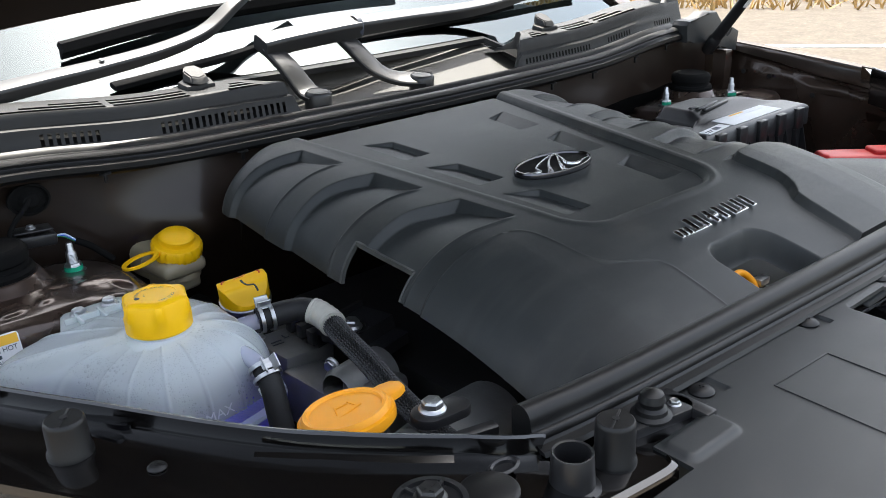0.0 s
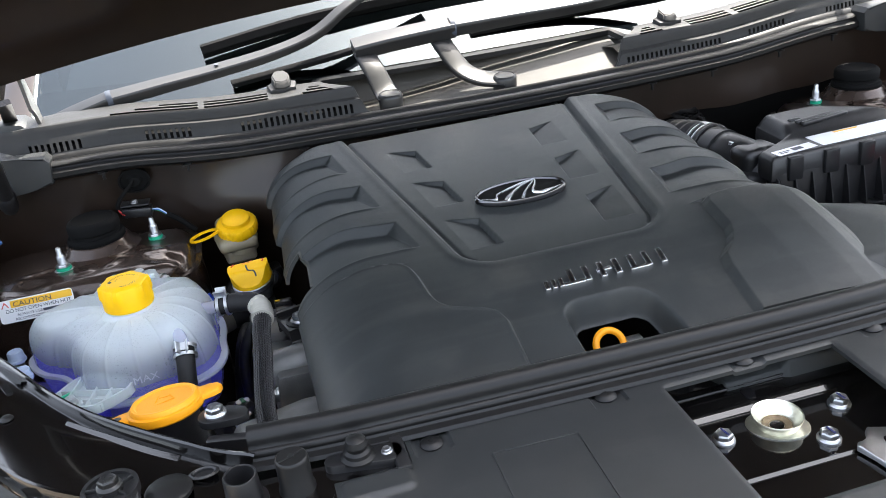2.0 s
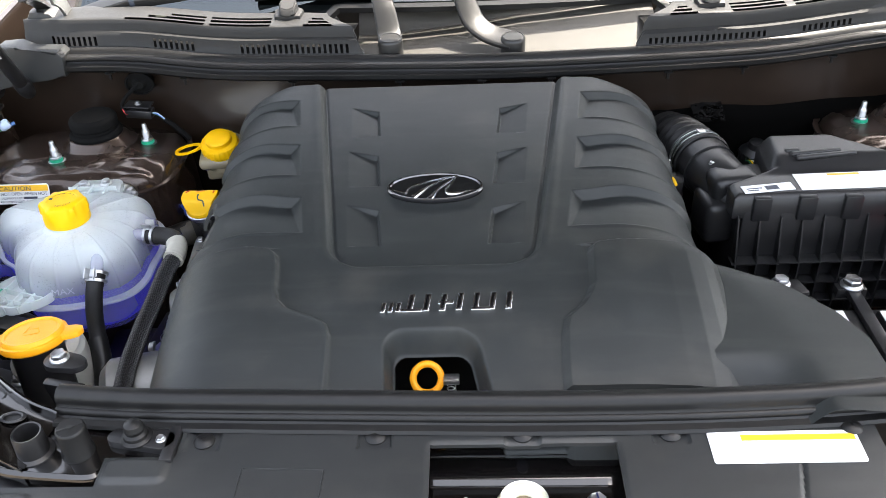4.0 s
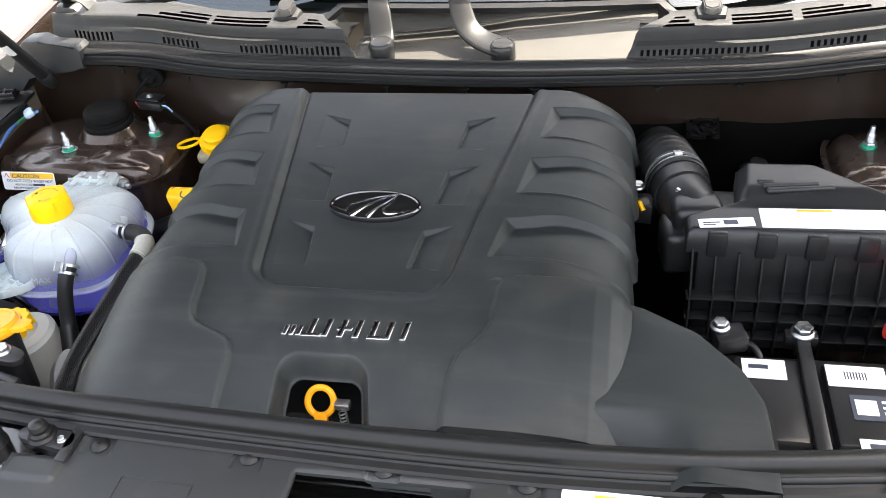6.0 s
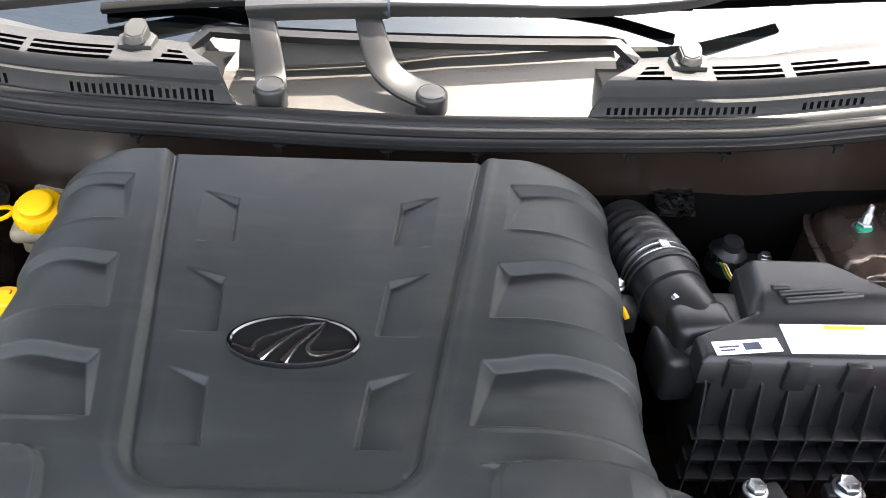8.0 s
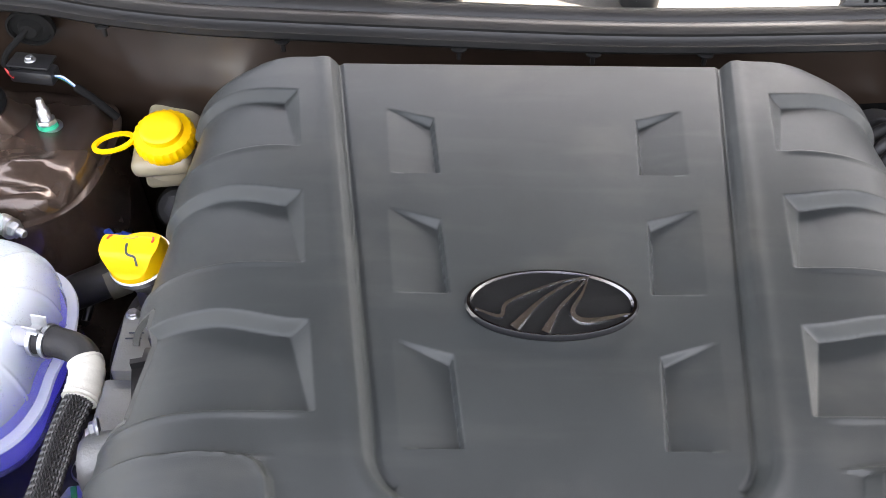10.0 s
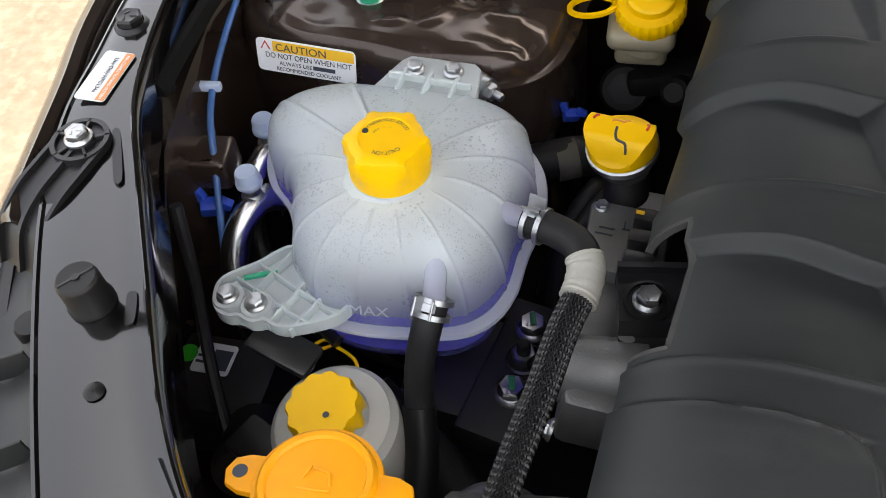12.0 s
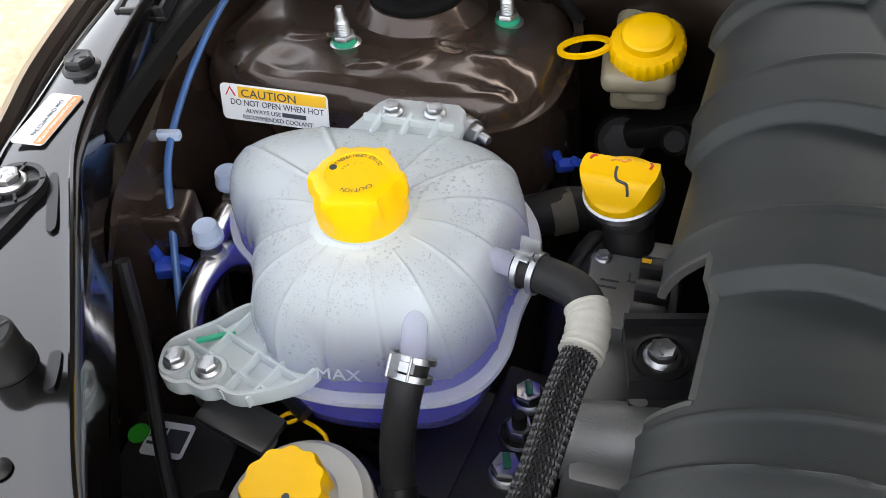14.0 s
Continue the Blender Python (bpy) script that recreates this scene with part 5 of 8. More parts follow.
        link(ring.outputs[0], wet.inputs[0])
        link(wet.outputs[0], tot.inputs[1])
        link(total, bp.inputs["Height"])
        link(bp.outputs["Normal"], p.inputs["Normal"])
    return m


TANKMAT = milky("milky_tank_plastic", (0.80, 0.87, 0.87), 0.28, 0.17, fog=0.56, drops=0.20)
EARMAT = milky("clear_ear_plastic", (0.88, 0.92, 0.92), 0.30, 0.50)
LOWTANK = milky("clear_lower_tank_plastic", (0.80, 0.84, 0.90), 0.34, 0.72)
OUTLETMAT = milky("clear_violet_outlet_plastic", (0.76, 0.74, 0.92), 0.30, 0.58)
COOLANT = bpy.data.materials.new("violet_coolant")
COOLANT.use_nodes = True
nt = COOLANT.node_tree
q1, q2, q3 = (nt.nodes.new(k) for k in ("ShaderNodeBsdfTranslucent", "ShaderNodeBsdfTransparent", "ShaderNodeMixShader"))
q1.inputs["Color"].default_value, q2.inputs["Color"].default_value, q3.inputs[0].default_value = (0.30, 0.26, 0.95, 1), (0.30, 0.28, 0.92, 1), 0.35
nt.links.new(q1.outputs[0], q3.inputs[1])
nt.links.new(q2.outputs[0], q3.inputs[2])
nt.links.new(q3.outputs[0], nt.nodes["Material Output"].inputs["Surface"])

FLANGE = [(-0.600, 0.004), (-0.604, 0.027), (-0.589, 0.053), (-0.556, 0.070), (-0.500, 0.078), (-0.440, 0.081), (-0.405, 0.073), (-0.384, 0.052), (-0.373, 0.024), (-0.3695, -0.005), (-0.3715, -0.035), (-0.371, -0.068), (-0.379, -0.094), (-0.397, -0.111), (-0.428, -0.121), (-0.468, -0.128), (-0.502, -0.124), (-0.526, -0.102), (-0.544, -0.064), (-0.560, -0.039), (-0.584, -0.020)]
CAP = Vector((-0.464, -0.042, 0))
MID = Vector((-0.482, -0.020, 0))
outline = [MID + (p - MID) * 0.945 for p in spline([(*p, 0) for p in FLANGE], 30, True)]


def tank_body(levels, ribs=True):
    """levels: (share of the outline, height, pull towards the filler cap)."""
    def f(u, v):
        i = int(u) % len(outline)
        s, z, pull = levels[int(v)]
        c = MID.lerp(CAP, pull)
        p = c + (outline[i] - MID) * s
        if ribs and 0.25 < s < 0.984 and z > 0.988:
            # thin raised ribs fan out from the neck and run down the sides, with shallow hollows between
            a = math.atan2(p.y - CAP.y, p.x - CAP.x)
            k = (a / math.tau * 15 + 0.2) % 1.0
            rib = math.exp(-((k - 0.5) / 0.05) ** 2)
            hollow = math.cos((k - 0.5) * math.tau)
            side = step(0.80, 0.96, s)
            z += (0.0013 * rib + 0.0003 * hollow) * step(0.28, 0.42, s) * (1 - side)
            p = p + (p - c).normalized() * ((0.0014 * rib + 0.0004 * hollow) * side)
        return (p.x, p.y, z)
    return grid_mesh(list(range(len(outline) + 1)), list(range(len(levels))), f)


tank = thing("coolant_tank", (-0.48, -0.02, 0.92), "milky plastic coolant tank with violet coolant inside", "coolant tank")
UP = [(0.985, 0.9855), (0.983, 0.990), (0.981, 0.998), (0.976, 1.006), (0.966, 1.014), (0.950, 1.021), (0.926, 1.0275), (0.893, 1.0335), (0.850, 1.0385), (0.79, 1.0425), (0.72, 1.0458), (0.64, 1.0487), (0.55, 1.0513), (0.44, 1.0540), (0.33, 1.0560), (0.27, 1.0570), (0.10, 1.0572)]
smooth_up = spline([(s, z, 0) for s, z in UP], 4)
up = [(p.x, p.y, step(0.97, 0.35, p.x)) for p in smooth_up]
bm = tank_body(up)
bmesh.ops.remove_doubles(bm, verts=bm.verts, dist=0.00001)
part("upper_shell", bm, TANKMAT, tank, smooth=60)
bm = tank_body([(1.0, 0.982, 0), (0.97, 0.974, 0), (0.95, 0.955, 0), (0.90, 0.935, 0), (0.80, 0.925, 0), (0.4, 0.920, 0), (0.02, 0.920, 0)], False)
bmesh.ops.remove_doubles(bm, verts=bm.verts, dist=0.00001)
part("lower_shell", bm, LOWTANK, tank, smooth=60)
bm = tank_body([(0.98, 0.9800, 0), (1.050, 0.9805, 0), (1.058, 0.9825, 0), (1.050, 0.9850, 0), (0.98, 0.9860, 0)], False)
bmesh.ops.remove_doubles(bm, verts=bm.verts, dist=0.00001)
part("seam_flange", bm, EARMAT, tank)
bm = tank_body([(0.02, 0.9960, 0), (0.955, 0.9960, 0), (0.965, 0.995, 0), (0.965, 0.985, 0), (0.96, 0.976, 0), (0.945, 0.962, 0), (0.89, 0.940, 0), (0.79, 0.930, 0), (0.02, 0.926, 0)], False)
part("coolant", bm, COOLANT, tank, "violet coolant")
bm = bmesh.new()
lathe(bm, [(0.034, 1.053), (0.031, 1.056), (0.0265, 1.058), (0.0255, 1.066), (0.0255, 1.072)], (CAP.x, CAP.y, 0), n=40)
part("neck", bm, TANKMAT, tank)


def lobes(count, amount, sharp=1.0, shift=0.0):
    return lambda a, k: 1.0 + amount * max(-0.3, math.cos(count * a + shift)) ** sharp if k else 1.0


bm = bmesh.new()
lean = (0, 0, 12)
lathe(bm, [(0.0265, 0.0), (0.0275, 0.001), (0.0275, 0.012), (0.0262, 0.0155), (0.0255, 0.0255), (0.0245, 0.0280), (0.0215, 0.0296), (0.0175, 0.0300), (0.0172, 0.0292), (0.0, 0.0292)], (CAP.x, CAP.y, 1.060), lean, n=72,
      wave=lambda a, k: 1.0 + (0.115 * step(0.35, 0.80, math.cos(6 * a)) if 3 <= k <= 6 else 0))
filler_cap = cap = part("filler_cap", bm, YELLOW, tank, "yellow plastic filler cap")
bm = bmesh.new()
lathe(bm, [(0.0022, 0), (0.0022, 0.0004), (0, 0.0004)], (CAP.x - 0.0145, CAP.y + 0.002, 1.0892), n=14)
part("dot", bm, INK, cap)

# outlets
bm = bmesh.new()
tube(bm, [(-0.405, -0.028, 1.026), (-0.385, -0.035, 1.030), (-0.352, -0.044, 1.032)], 0.0075, 16)
lathe(bm, [(0.011, 0.0), (0.012, 0.01), (0.0, 0.016)], (-0.418, -0.024, 1.018), (0, 80, -15), n=20)
part("outlet", bm, OUTLETMAT, tank, "clear violet tinted outlet")
bm = bmesh.new()
tube(bm, [(-0.420, -0.080, 1.036), (-0.415, -0.098, 1.034), (-0.410, -0.120, 1.026)], 0.0075, 16)
lathe(bm, [(0.011, 0.0), (0.012, 0.01), (0.0, 0.018)], (-0.421, -0.068, 1.030), (80, 0, -10), n=20)
part("outlet", bm, OUTLETMAT, tank, "clear violet tinted outlet")

# mounting ears
bm = bmesh.new()
slab(bm, [(-0.522, 0.045), (-0.508, 0.088), (-0.502, 0.095), (-0.450, 0.097), (-0.444, 0.092), (-0.436, 0.050)], 1.028, 1.038, 0.002)
for k in range(3):
    block(bm, (-0.498 + 0.021 * k, 0.062, 1.040), (0.003, 0.024, 0.008), 0.0008)
block(bm, (-0.477, 0.067, 1.040), (0.066, 0.003, 0.007), 0.0008)
part("rear_ear", bm, EARMAT, tank)
EDGE = [(-0.5655, -0.1357), (-0.5660, -0.1215), (-0.548, -0.103), (-0.5297, -0.0832), (-0.500, -0.090), (-0.4738, -0.1120), (-0.4738, -0.1228), (-0.4807, -0.132), (-0.5022, -0.1450), (-0.513, -0.1475), (-0.5225, -0.1455), (-0.531, -0.1490), (-0.5415, -0.1470), (-0.549, -0.1490), (-0.5590, -0.1460)]
rim = spline([(*p, 0) for p in EDGE], 5, True)
bm = bmesh.new()
slab(bm, [(p.x, p.y) for p in rim], 0.9950, 0.9962)
sweep(bm, [Vector((p.x, p.y, 1.0)) for p in rim + rim[:1]], [(-0.0012, -0.0065), (0.0012, -0.0065), (0.0012, 0.0050), (-0.0012, 0.0050)], caps=False)
for a, b in (((-0.547, -0.103), (-0.478, -0.128)), ((-0.558, -0.118), (-0.492, -0.140)), ((-0.520, -0.148), (-0.505, -0.094)), ((-0.503, -0.149), (-0.488, -0.101)), ((-0.541, -0.126), (-0.529, -0.086))):
    c = Vector(((a[0] + b[0]) / 2, (a[1] + b[1]) / 2, 0.9995))
    rib = bmesh.new()
    block(rib, tuple(c), (math.hypot(b[0] - a[0], b[1] - a[1]), 0.0020, 0.009), 0.0006, (0, 0, math.degrees(math.atan2(b[1] - a[1], b[0] - a[0]))))
    part("ear_rib", rib, EARMAT, tank)
part("front_ear", bm, EARMAT, tank)
for x, y in ((-0.5547, -0.1357), (-0.5325, -0.1367)):
    bm = bmesh.new()
    lathe(bm, [(0.0112, -0.012), (0.0114, 0.003), (0.0105, 0.0045), (0.0, 0.0045)], (x, y, 1.002), n=24)
    part("ear_boss", bm, EARMAT, tank)
for x, y, z in ((-0.5547, -0.1357, 1.0072), (-0.5325, -0.1367, 1.0072), (-0.493, 0.078, 1.0395), (-0.463, 0.082, 1.0395)):
    bolt(tank, (x, y, z), (0, 0, 900 * x), 1.0)
bm = bmesh.new()
block(bm, (-0.5435, -0.1105, 1.0010), (0.024, 0.0034, 0.003), 0.0008, (0, 0, 30))
part("paint_mark", bm, GREENMARK, tank, "green ink mark")

# raised level mark


# ---- hoses ----
def clamp(parent, at, way, r):
    m = Matrix.Translation(at) @ Vector(way).to_track_quat("Z", "Y").to_matrix().to_4x4()
    b = bmesh.new()
    for z in (-0.006, 0.004):
        lathe(b, [(r, z), (r + 0.0012, z), (r + 0.0012, z + 0.0035), (r, z + 0.0035)], m, n=32)
    for s in (-1, 1):
        block(b, (s * 0.0045, r + 0.004, 0), (0.010, 0.0016, 0.013), 0.0005, (0, 0, s * 70), 1, m)
    for s in (-1, 1):
        block(b, (0, -r - 0.0006, s * 0.004), (0.006, 0.001, 0.003), 0.0003, (0, 0, 0), 1, m)
    block(b, (0, r + 0.0008, 0), (0.012, 0.0012, 0.006), 0.0004, (0, 0, 0), 1, m)
    return part("clamp", b, ZINC, parent, "zinc spring clamp")


def braided_tube(path, r, strands=22, pitch=0.150):
    """Woven sleeve: two sets of flat strands that pass over and under each other."""
    b = bmesh.new()
    tot = [0.0]
    for p, q in zip(path, path[1:]):
        tot.append(tot[-1] + (q - p).length)
    frames = []
    for i, p in enumerate(path):
        d = (path[min(i + 1, len(path) - 1)] - path[max(i - 1, 0)]).normalized()
        s = d.cross(Vector((0, 0, 1))).normalized()
        frames.append((p, s, s.cross(d), d))
    for hand in (-1, 1):
        for k in range(strands):
            ring = []
            for (p, s, t, d), L in zip(frames, tot):
                a = hand * L / pitch * math.tau + k * math.tau / strands
                rr = r + hand * 0.0006 * math.cos(strands * L / pitch * math.tau)
                w = 0.64 * math.pi / strands
                ring.append([b.verts.new(p + (s * math.cos(a + o) + t * math.sin(a + o)) * (rr + h)) for o, h in ((-w, -0.0005), (0, 0.0004), (w, -0.0005))])
            for u, v in zip(ring, ring[1:]):
                for j in range(2):
                    b.faces.new((u[j], u[j + 1], v[j + 1], v[j]))
    return b


hose_a = thing("overflow_hose", (-0.33, -0.2, 0.95), "black braided hose with a grey tape sleeve", "hose")
bm = bmesh.new()
tube(bm, [(-0.372, -0.039, 1.032), (-0.350, -0.045, 1.034), (-0.334, -0.053, 1.035), (-0.326, -0.065, 1.034), (-0.3235, -0.082, 1.031)], 0.0112, 22, 8)
part("elbow", bm, HOSE, hose_a, "plain black rubber elbow")
clamp(hose_a, (-0.365, -0.041, 1.0325), (1, -0.25, 0.05), 0.0118)
bm = bmesh.new()
tube(bm, [(-0.3275, -0.062, 1.035), (-0.324, -0.070, 1.033), (-0.3232, -0.084, 1.0308), (-0.3242, -0.092, 1.0296)], 0.0124, 24, 6, scale=lambda t: 1.0 + 0.03 * math.sin(t * 40))
part("sleeve", bm, SLEEVE, hose_a, "wrapped grey tape sleeve")
line = spline([(-0.3240, -0.090, 1.0297), (-0.328, -0.115, 1.026), (-0.331, -0.155, 1.018), (-0.336, -0.200, 1.008), (-0.338, -0.250, 0.998), (-0.333, -0.305, 0.985), (-0.325, -0.345, 0.965)], 60)
bm = bmesh.new()
sweep(bm, line[::6], circle(0.0084, 20))
part("core", bm, RUBBER, hose_a)
tagged(part("braid", braided_tube(line, 0.0093, strands=24, pitch=0.110), BRAID, hose_a, smooth=30), "woven black braid", kind="stuff")

hose_b = thing("return_hose", (-0.41, -0.16, 0.92), "black rubber coolant hose with a zinc clamp", "hose")
bm = bmesh.new()
tube(bm, [(-0.4105, -0.116, 1.028), (-0.412, -0.130, 1.016), (-0.4145, -0.142, 0.992), (-0.414, -0.152, 0.968), (-0.408, -0.170, 0.945), (-0.402, -0.20, 0.92), (-0.397, -0.23, 0.89)], 0.0100, 22, 8)
part("rubber", bm, HOSE, hose_b)
bm = bmesh.new()
tube(bm, [(-0.4135, -0.156, 0.962), (-0.405, -0.180, 0.937), (-0.400, -0.21, 0.91)], 0.0114, 22, 8)
part("outer_sleeve", bm, RUBBER, hose_b)
clamp(hose_b, (-0.4106, -0.118, 1.026), (-0.05, -0.75, -0.65), 0.0118)
bm = bmesh.new()
block(bm, (-0.4125, -0.1255, 1.0135), (0.018, 0.004, 0.007), 0.001, (-50, 0, 0))
part("paint_mark", bm, WHITE, hose_b)

# ---- brake fluid reservoir ----
res = thing("brake_fluid_reservoir", (-0.344, 0.205, 0.93), "cream plastic brake fluid reservoir with yellow cap", "fluid reservoir")
bm = bmesh.new()
block(bm, (-0.342, 0.214, 1.006), (0.056, 0.060, 0.020), 0.009, (0, 0, 8), 4)
block(bm, (-0.341, 0.219, 0.986), (0.044, 0.046, 0.024), 0.006, (0, 0, 8), 4)
block(bm, (-0.340, 0.262, 1.0), (0.055, 0.06, 0.045), 0.014, (0, 0, 8), 4)
lathe(bm, [(0.024, 0.99), (0.024, 1.014), (0.022, 1.022)], (-0.336, 0.213, 0), n=32)
part("tub", bm, RESERVOIR, res)
bm = bmesh.new()
lathe(bm, [(0.0275, 0.0), (0.0285, 0.002), (0.0285, 0.013), (0.0265, 0.016), (0.0200, 0.018), (0.0195, 0.024), (0.0180, 0.0255), (0.0150, 0.0262), (0.0, 0.0262)], (-0.336, 0.213, 1.018), (16, 0, 0), n=96, wave=lambda a, k: 1.0 + (0.022 * math.cos(26 * a) if k in (1, 2, 3) else 0))
cap = part("cap", bm, YELLOW, res, "knurled yellow screw cap")
bm = bmesh.new()
ring = [(-0.336 - 0.026 - 0.021 - 0.019 * math.cos(a), 0.204 + 0.013 * math.sin(a), 1.024 - 0.004 * math.cos(a)) for a in lin(-math.pi * 0.98, math.pi * 0.98, 40)]
sweep(bm, [Vector(p) for p in ring], [(-0.0022, -0.0014), (0.0022, -0.0014), (0.0022, 0.0014), (-0.0022, 0.0014)])
block(bm, (-0.357, 0.204, 1.026), (0.016, 0.008, 0.003), 0.001)
part("tether", bm, YELLOW, cap)
bm = bmesh.new()
lathe(bm, [(0.023, -0.05), (0.023, 0.0), (0.024, 0.002), (0.024, 0.010), (0.021, 0.013), (0.0, 0.013)], (-0.356, 0.252, 0.900), (58, 0, 10), n=32)
block(bm, (-0.320, 0.258, 0.915), (0.07, 0.03, 0.026), 0.006, (0, -10, 10))
lathe(bm, [(0.013, -0.02), (0.013, 0.015), (0.009, 0.018), (0, 0.018)], (-0.305, 0.235, 0.922), (60, 0, -10), n=24)
part("master_cylinder", bm, DARK, res, "dull grey alloy master cylinder")
bm = bmesh.new()
lathe(bm, [(0.016, 0.013), (0.016, 0.0136), (0, 0.0136)], (-0.356, 0.252, 0.900), (58, 0, 10), n=6)
part("disc", bm, PLASTIC, res, "dark round sticker")

# ---- oil filler ----
oil = thing("oil_filler", (-0.326, 0.068, 0.93), "yellow oil filler cap on a cast neck", "oil filler cap")
bm = bmesh.new()
fill = pose(-0.328, 0.070, 1.003, 10, -8, 0)
lathe(bm, [(0.0245, 0.002), (0.0256, 0.003), (0.0256, 0.006), (0.0250, 0.0075)], fill, n=44)
GRIP = [(-0.0262, 0.0070), (-0.0215, 0.0095), (-0.0165, 0.0170), (-0.0125, 0.0225), (-0.0090, 0.0245), (0.0060, 0.0255), (0.0090, 0.0245), (0.0120, 0.0180), (0.0160, 0.0100), (0.0262, 0.0070)]


def grip(u, v):
    x = 0.0262 * math.sin(u)
    r = math.sqrt(max(1e-8, 0.0262 ** 2 - x * x))
    y = v * r
    return tuple(fill @ pose(0, 0, 0, 0, 0, -10) @ Vector((x, y, mix(GRIP, y) if abs(v) < 1 and abs(u) < 1.5 else 0.0045)))


lid = grid_mesh([-1.5] + lin(-1.46, 1.46, 40) + [1.5], lin(-1, 1, 36), grip)
me = bpy.data.meshes.new("grip")
lid.to_mesh(me)
lid.free()
bm.from_mesh(me)
bpy.data.meshes.remove(me)
cap = part("cap", bm, YELLOW, oil)
def cap_mark(pts, w, mat, text):
    b = bmesh.new()
    top = fill @ pose(0, 0, 0, 0, 0, -10)
    path = spline([(x, y, mix(GRIP, y) + 0.0003) for x, y in pts], 6)
    sweep(b, [top @ p for p in path], [(-w, -0.0004), (w, -0.0004), (w, 0.0005), (-w, 0.0005)])
    return part("pen_mark", b, mat, cap, text)


cap_mark([(-0.0015, 0.000), (-0.0005, -0.006), (0.002, -0.010), (0.008, -0.0115), (0.0095, -0.014), (0.010, -0.0165)], 0.0009, INK, "dark pen mark")
cap_mark([(-0.021, 0.003), (-0.0195, 0.006), (-0.0175, 0.007)], 0.0008, RED, "red mark")
cap_mark([(0.020, 0.002), (0.0205, 0.005), (0.019, 0.0075)], 0.0008, RED, "red mark")
cap_mark([(-0.007, 0.004), (-0.004, 0.0055), (0.002, 0.005), (0.004, 0.007), (0.006, 0.0065)], 0.0005, LABELORANGE, "small moulded oil can sign")
bm = bmesh.new()
lathe(bm, [(0.0125, -0.060), (0.0140, -0.045), (0.0165, -0.032), (0.0178, -0.028), (0.0178, -0.025), (0.0200, -0.018), (0.0235, -0.012), (0.0245, -0.009), (0.0245, -0.005), (0.0235, -0.004)], fill, n=40)
part("neck", bm, NECK, oil, "dark ribbed cast neck")
bm = bmesh.new()
lathe(bm, [(0.0250, -0.004), (0.0272, -0.003), (0.0274, 0.0025), (0.0256, 0.0035)], fill, n=44)
part("rim", bm, ZINC, oil, "bright metal rim")
bm = bmesh.new()
tube(bm, [tuple(fill @ Vector((0, 0, -0.03))), (-0.316, 0.056, 0.935), (-0.300, 0.045, 0.90)], 0.018, 20)
part("tube", bm, DARK, oil)

# ---- washer filler, steering fluid tub ----
washer = thing("washer_filler", (-0.423, -0.266, 0.95), "orange washer bottle cap with two tabs", "washer cap")
wm = pose(-0.423, -0.258, 1.049, -10, -3, 6)
bm = bmesh.new()
lathe(bm, [(0.0330, -0.004), (0.0352, -0.002), (0.0357, 0.002), (0.0350, 0.005), (0.0325, 0.0058), (0.0315, 0.0085), (0.0300, 0.0100), (0.0272, 0.0098), (0.0260, 0.0080), (0.0, 0.0084)], wm, n=56)
o = [(0.030, -0.012), (0.042, -0.0115), (0.050, -0.008), (0.053, 0.0), (0.050, 0.008), (0.042, 0.0115), (0.030, 0.012)]
slab(bm, o, 0.0, 0.0055, 0.0015, wm)
slab(bm, [(-x, y) for x, y in o[::-1]], 0.0, 0.0045, 0.0015, wm)
cap = part("cap", bm, ORANGE, washer)
bm = bmesh.new()
lathe(bm, [(0.0042, 0.004), (0.0042, 0.0049), (0, 0.0049)], wm @ pose(-0.044, 0, 0), n=18)
part("tab_hole", bm, INK, cap)
bm = bmesh.new()
for a, b in (((-0.010, -0.006), (0.010, -0.006)), ((-0.010, -0.006), (-0.004, 0.007)), ((-0.004, 0.007), (0.006, 0.005)), ((0.010, -0.006), (0.006, 0.005))):
    c = wm @ Vector(((a[0] + b[0]) / 2, (a[1] + b[1]) / 2, 0.0086))
    block(bm, tuple(c), (math.hypot(b[0] - a[0], b[1] - a[1]), 0.0014, 0.0008), 0.0003, (4, -8, 6 + math.degrees(math.atan2(b[1] - a[1], b[0] - a[0]))))
part("moulded_sign", bm, ORANGE, cap)
bm = bmesh.new()
lathe(bm, [(0.027, -0.09), (0.027, -0.012), (0.031, -0.006), (0.031, -0.001)], wm, n=36)
part("neck", bm, PLASTIC, washer, "black filler neck")

wb = thing("washer_bracket", (-0.375, -0.305, 0.98), "black bracket with a zinc bolt beside the cap", "bracket")
bm = bmesh.new()
o = [(-0.381 + 0.0135 * math.cos(a), -0.298 + 0.0135 * math.sin(a)) for a in lin(1.4, 4.5, 12)] + [(-0.361 + 0.0115 * math.cos(a), -0.303 + 0.0105 * math.sin(a)) for a in lin(-1.8, 1.3, 12)]
slab(bm, o, 1.049, 1.056, 0.002)
block(bm, (-0.366, -0.318, 1.004), (0.046, 0.010, 0.085), 0.003, (8, 0, -14))
part("body", bm, PLASTIC, wb)
bolt(wb, (-0.378, -0.298, 1.0565), (0, 0, 10), 1.25)

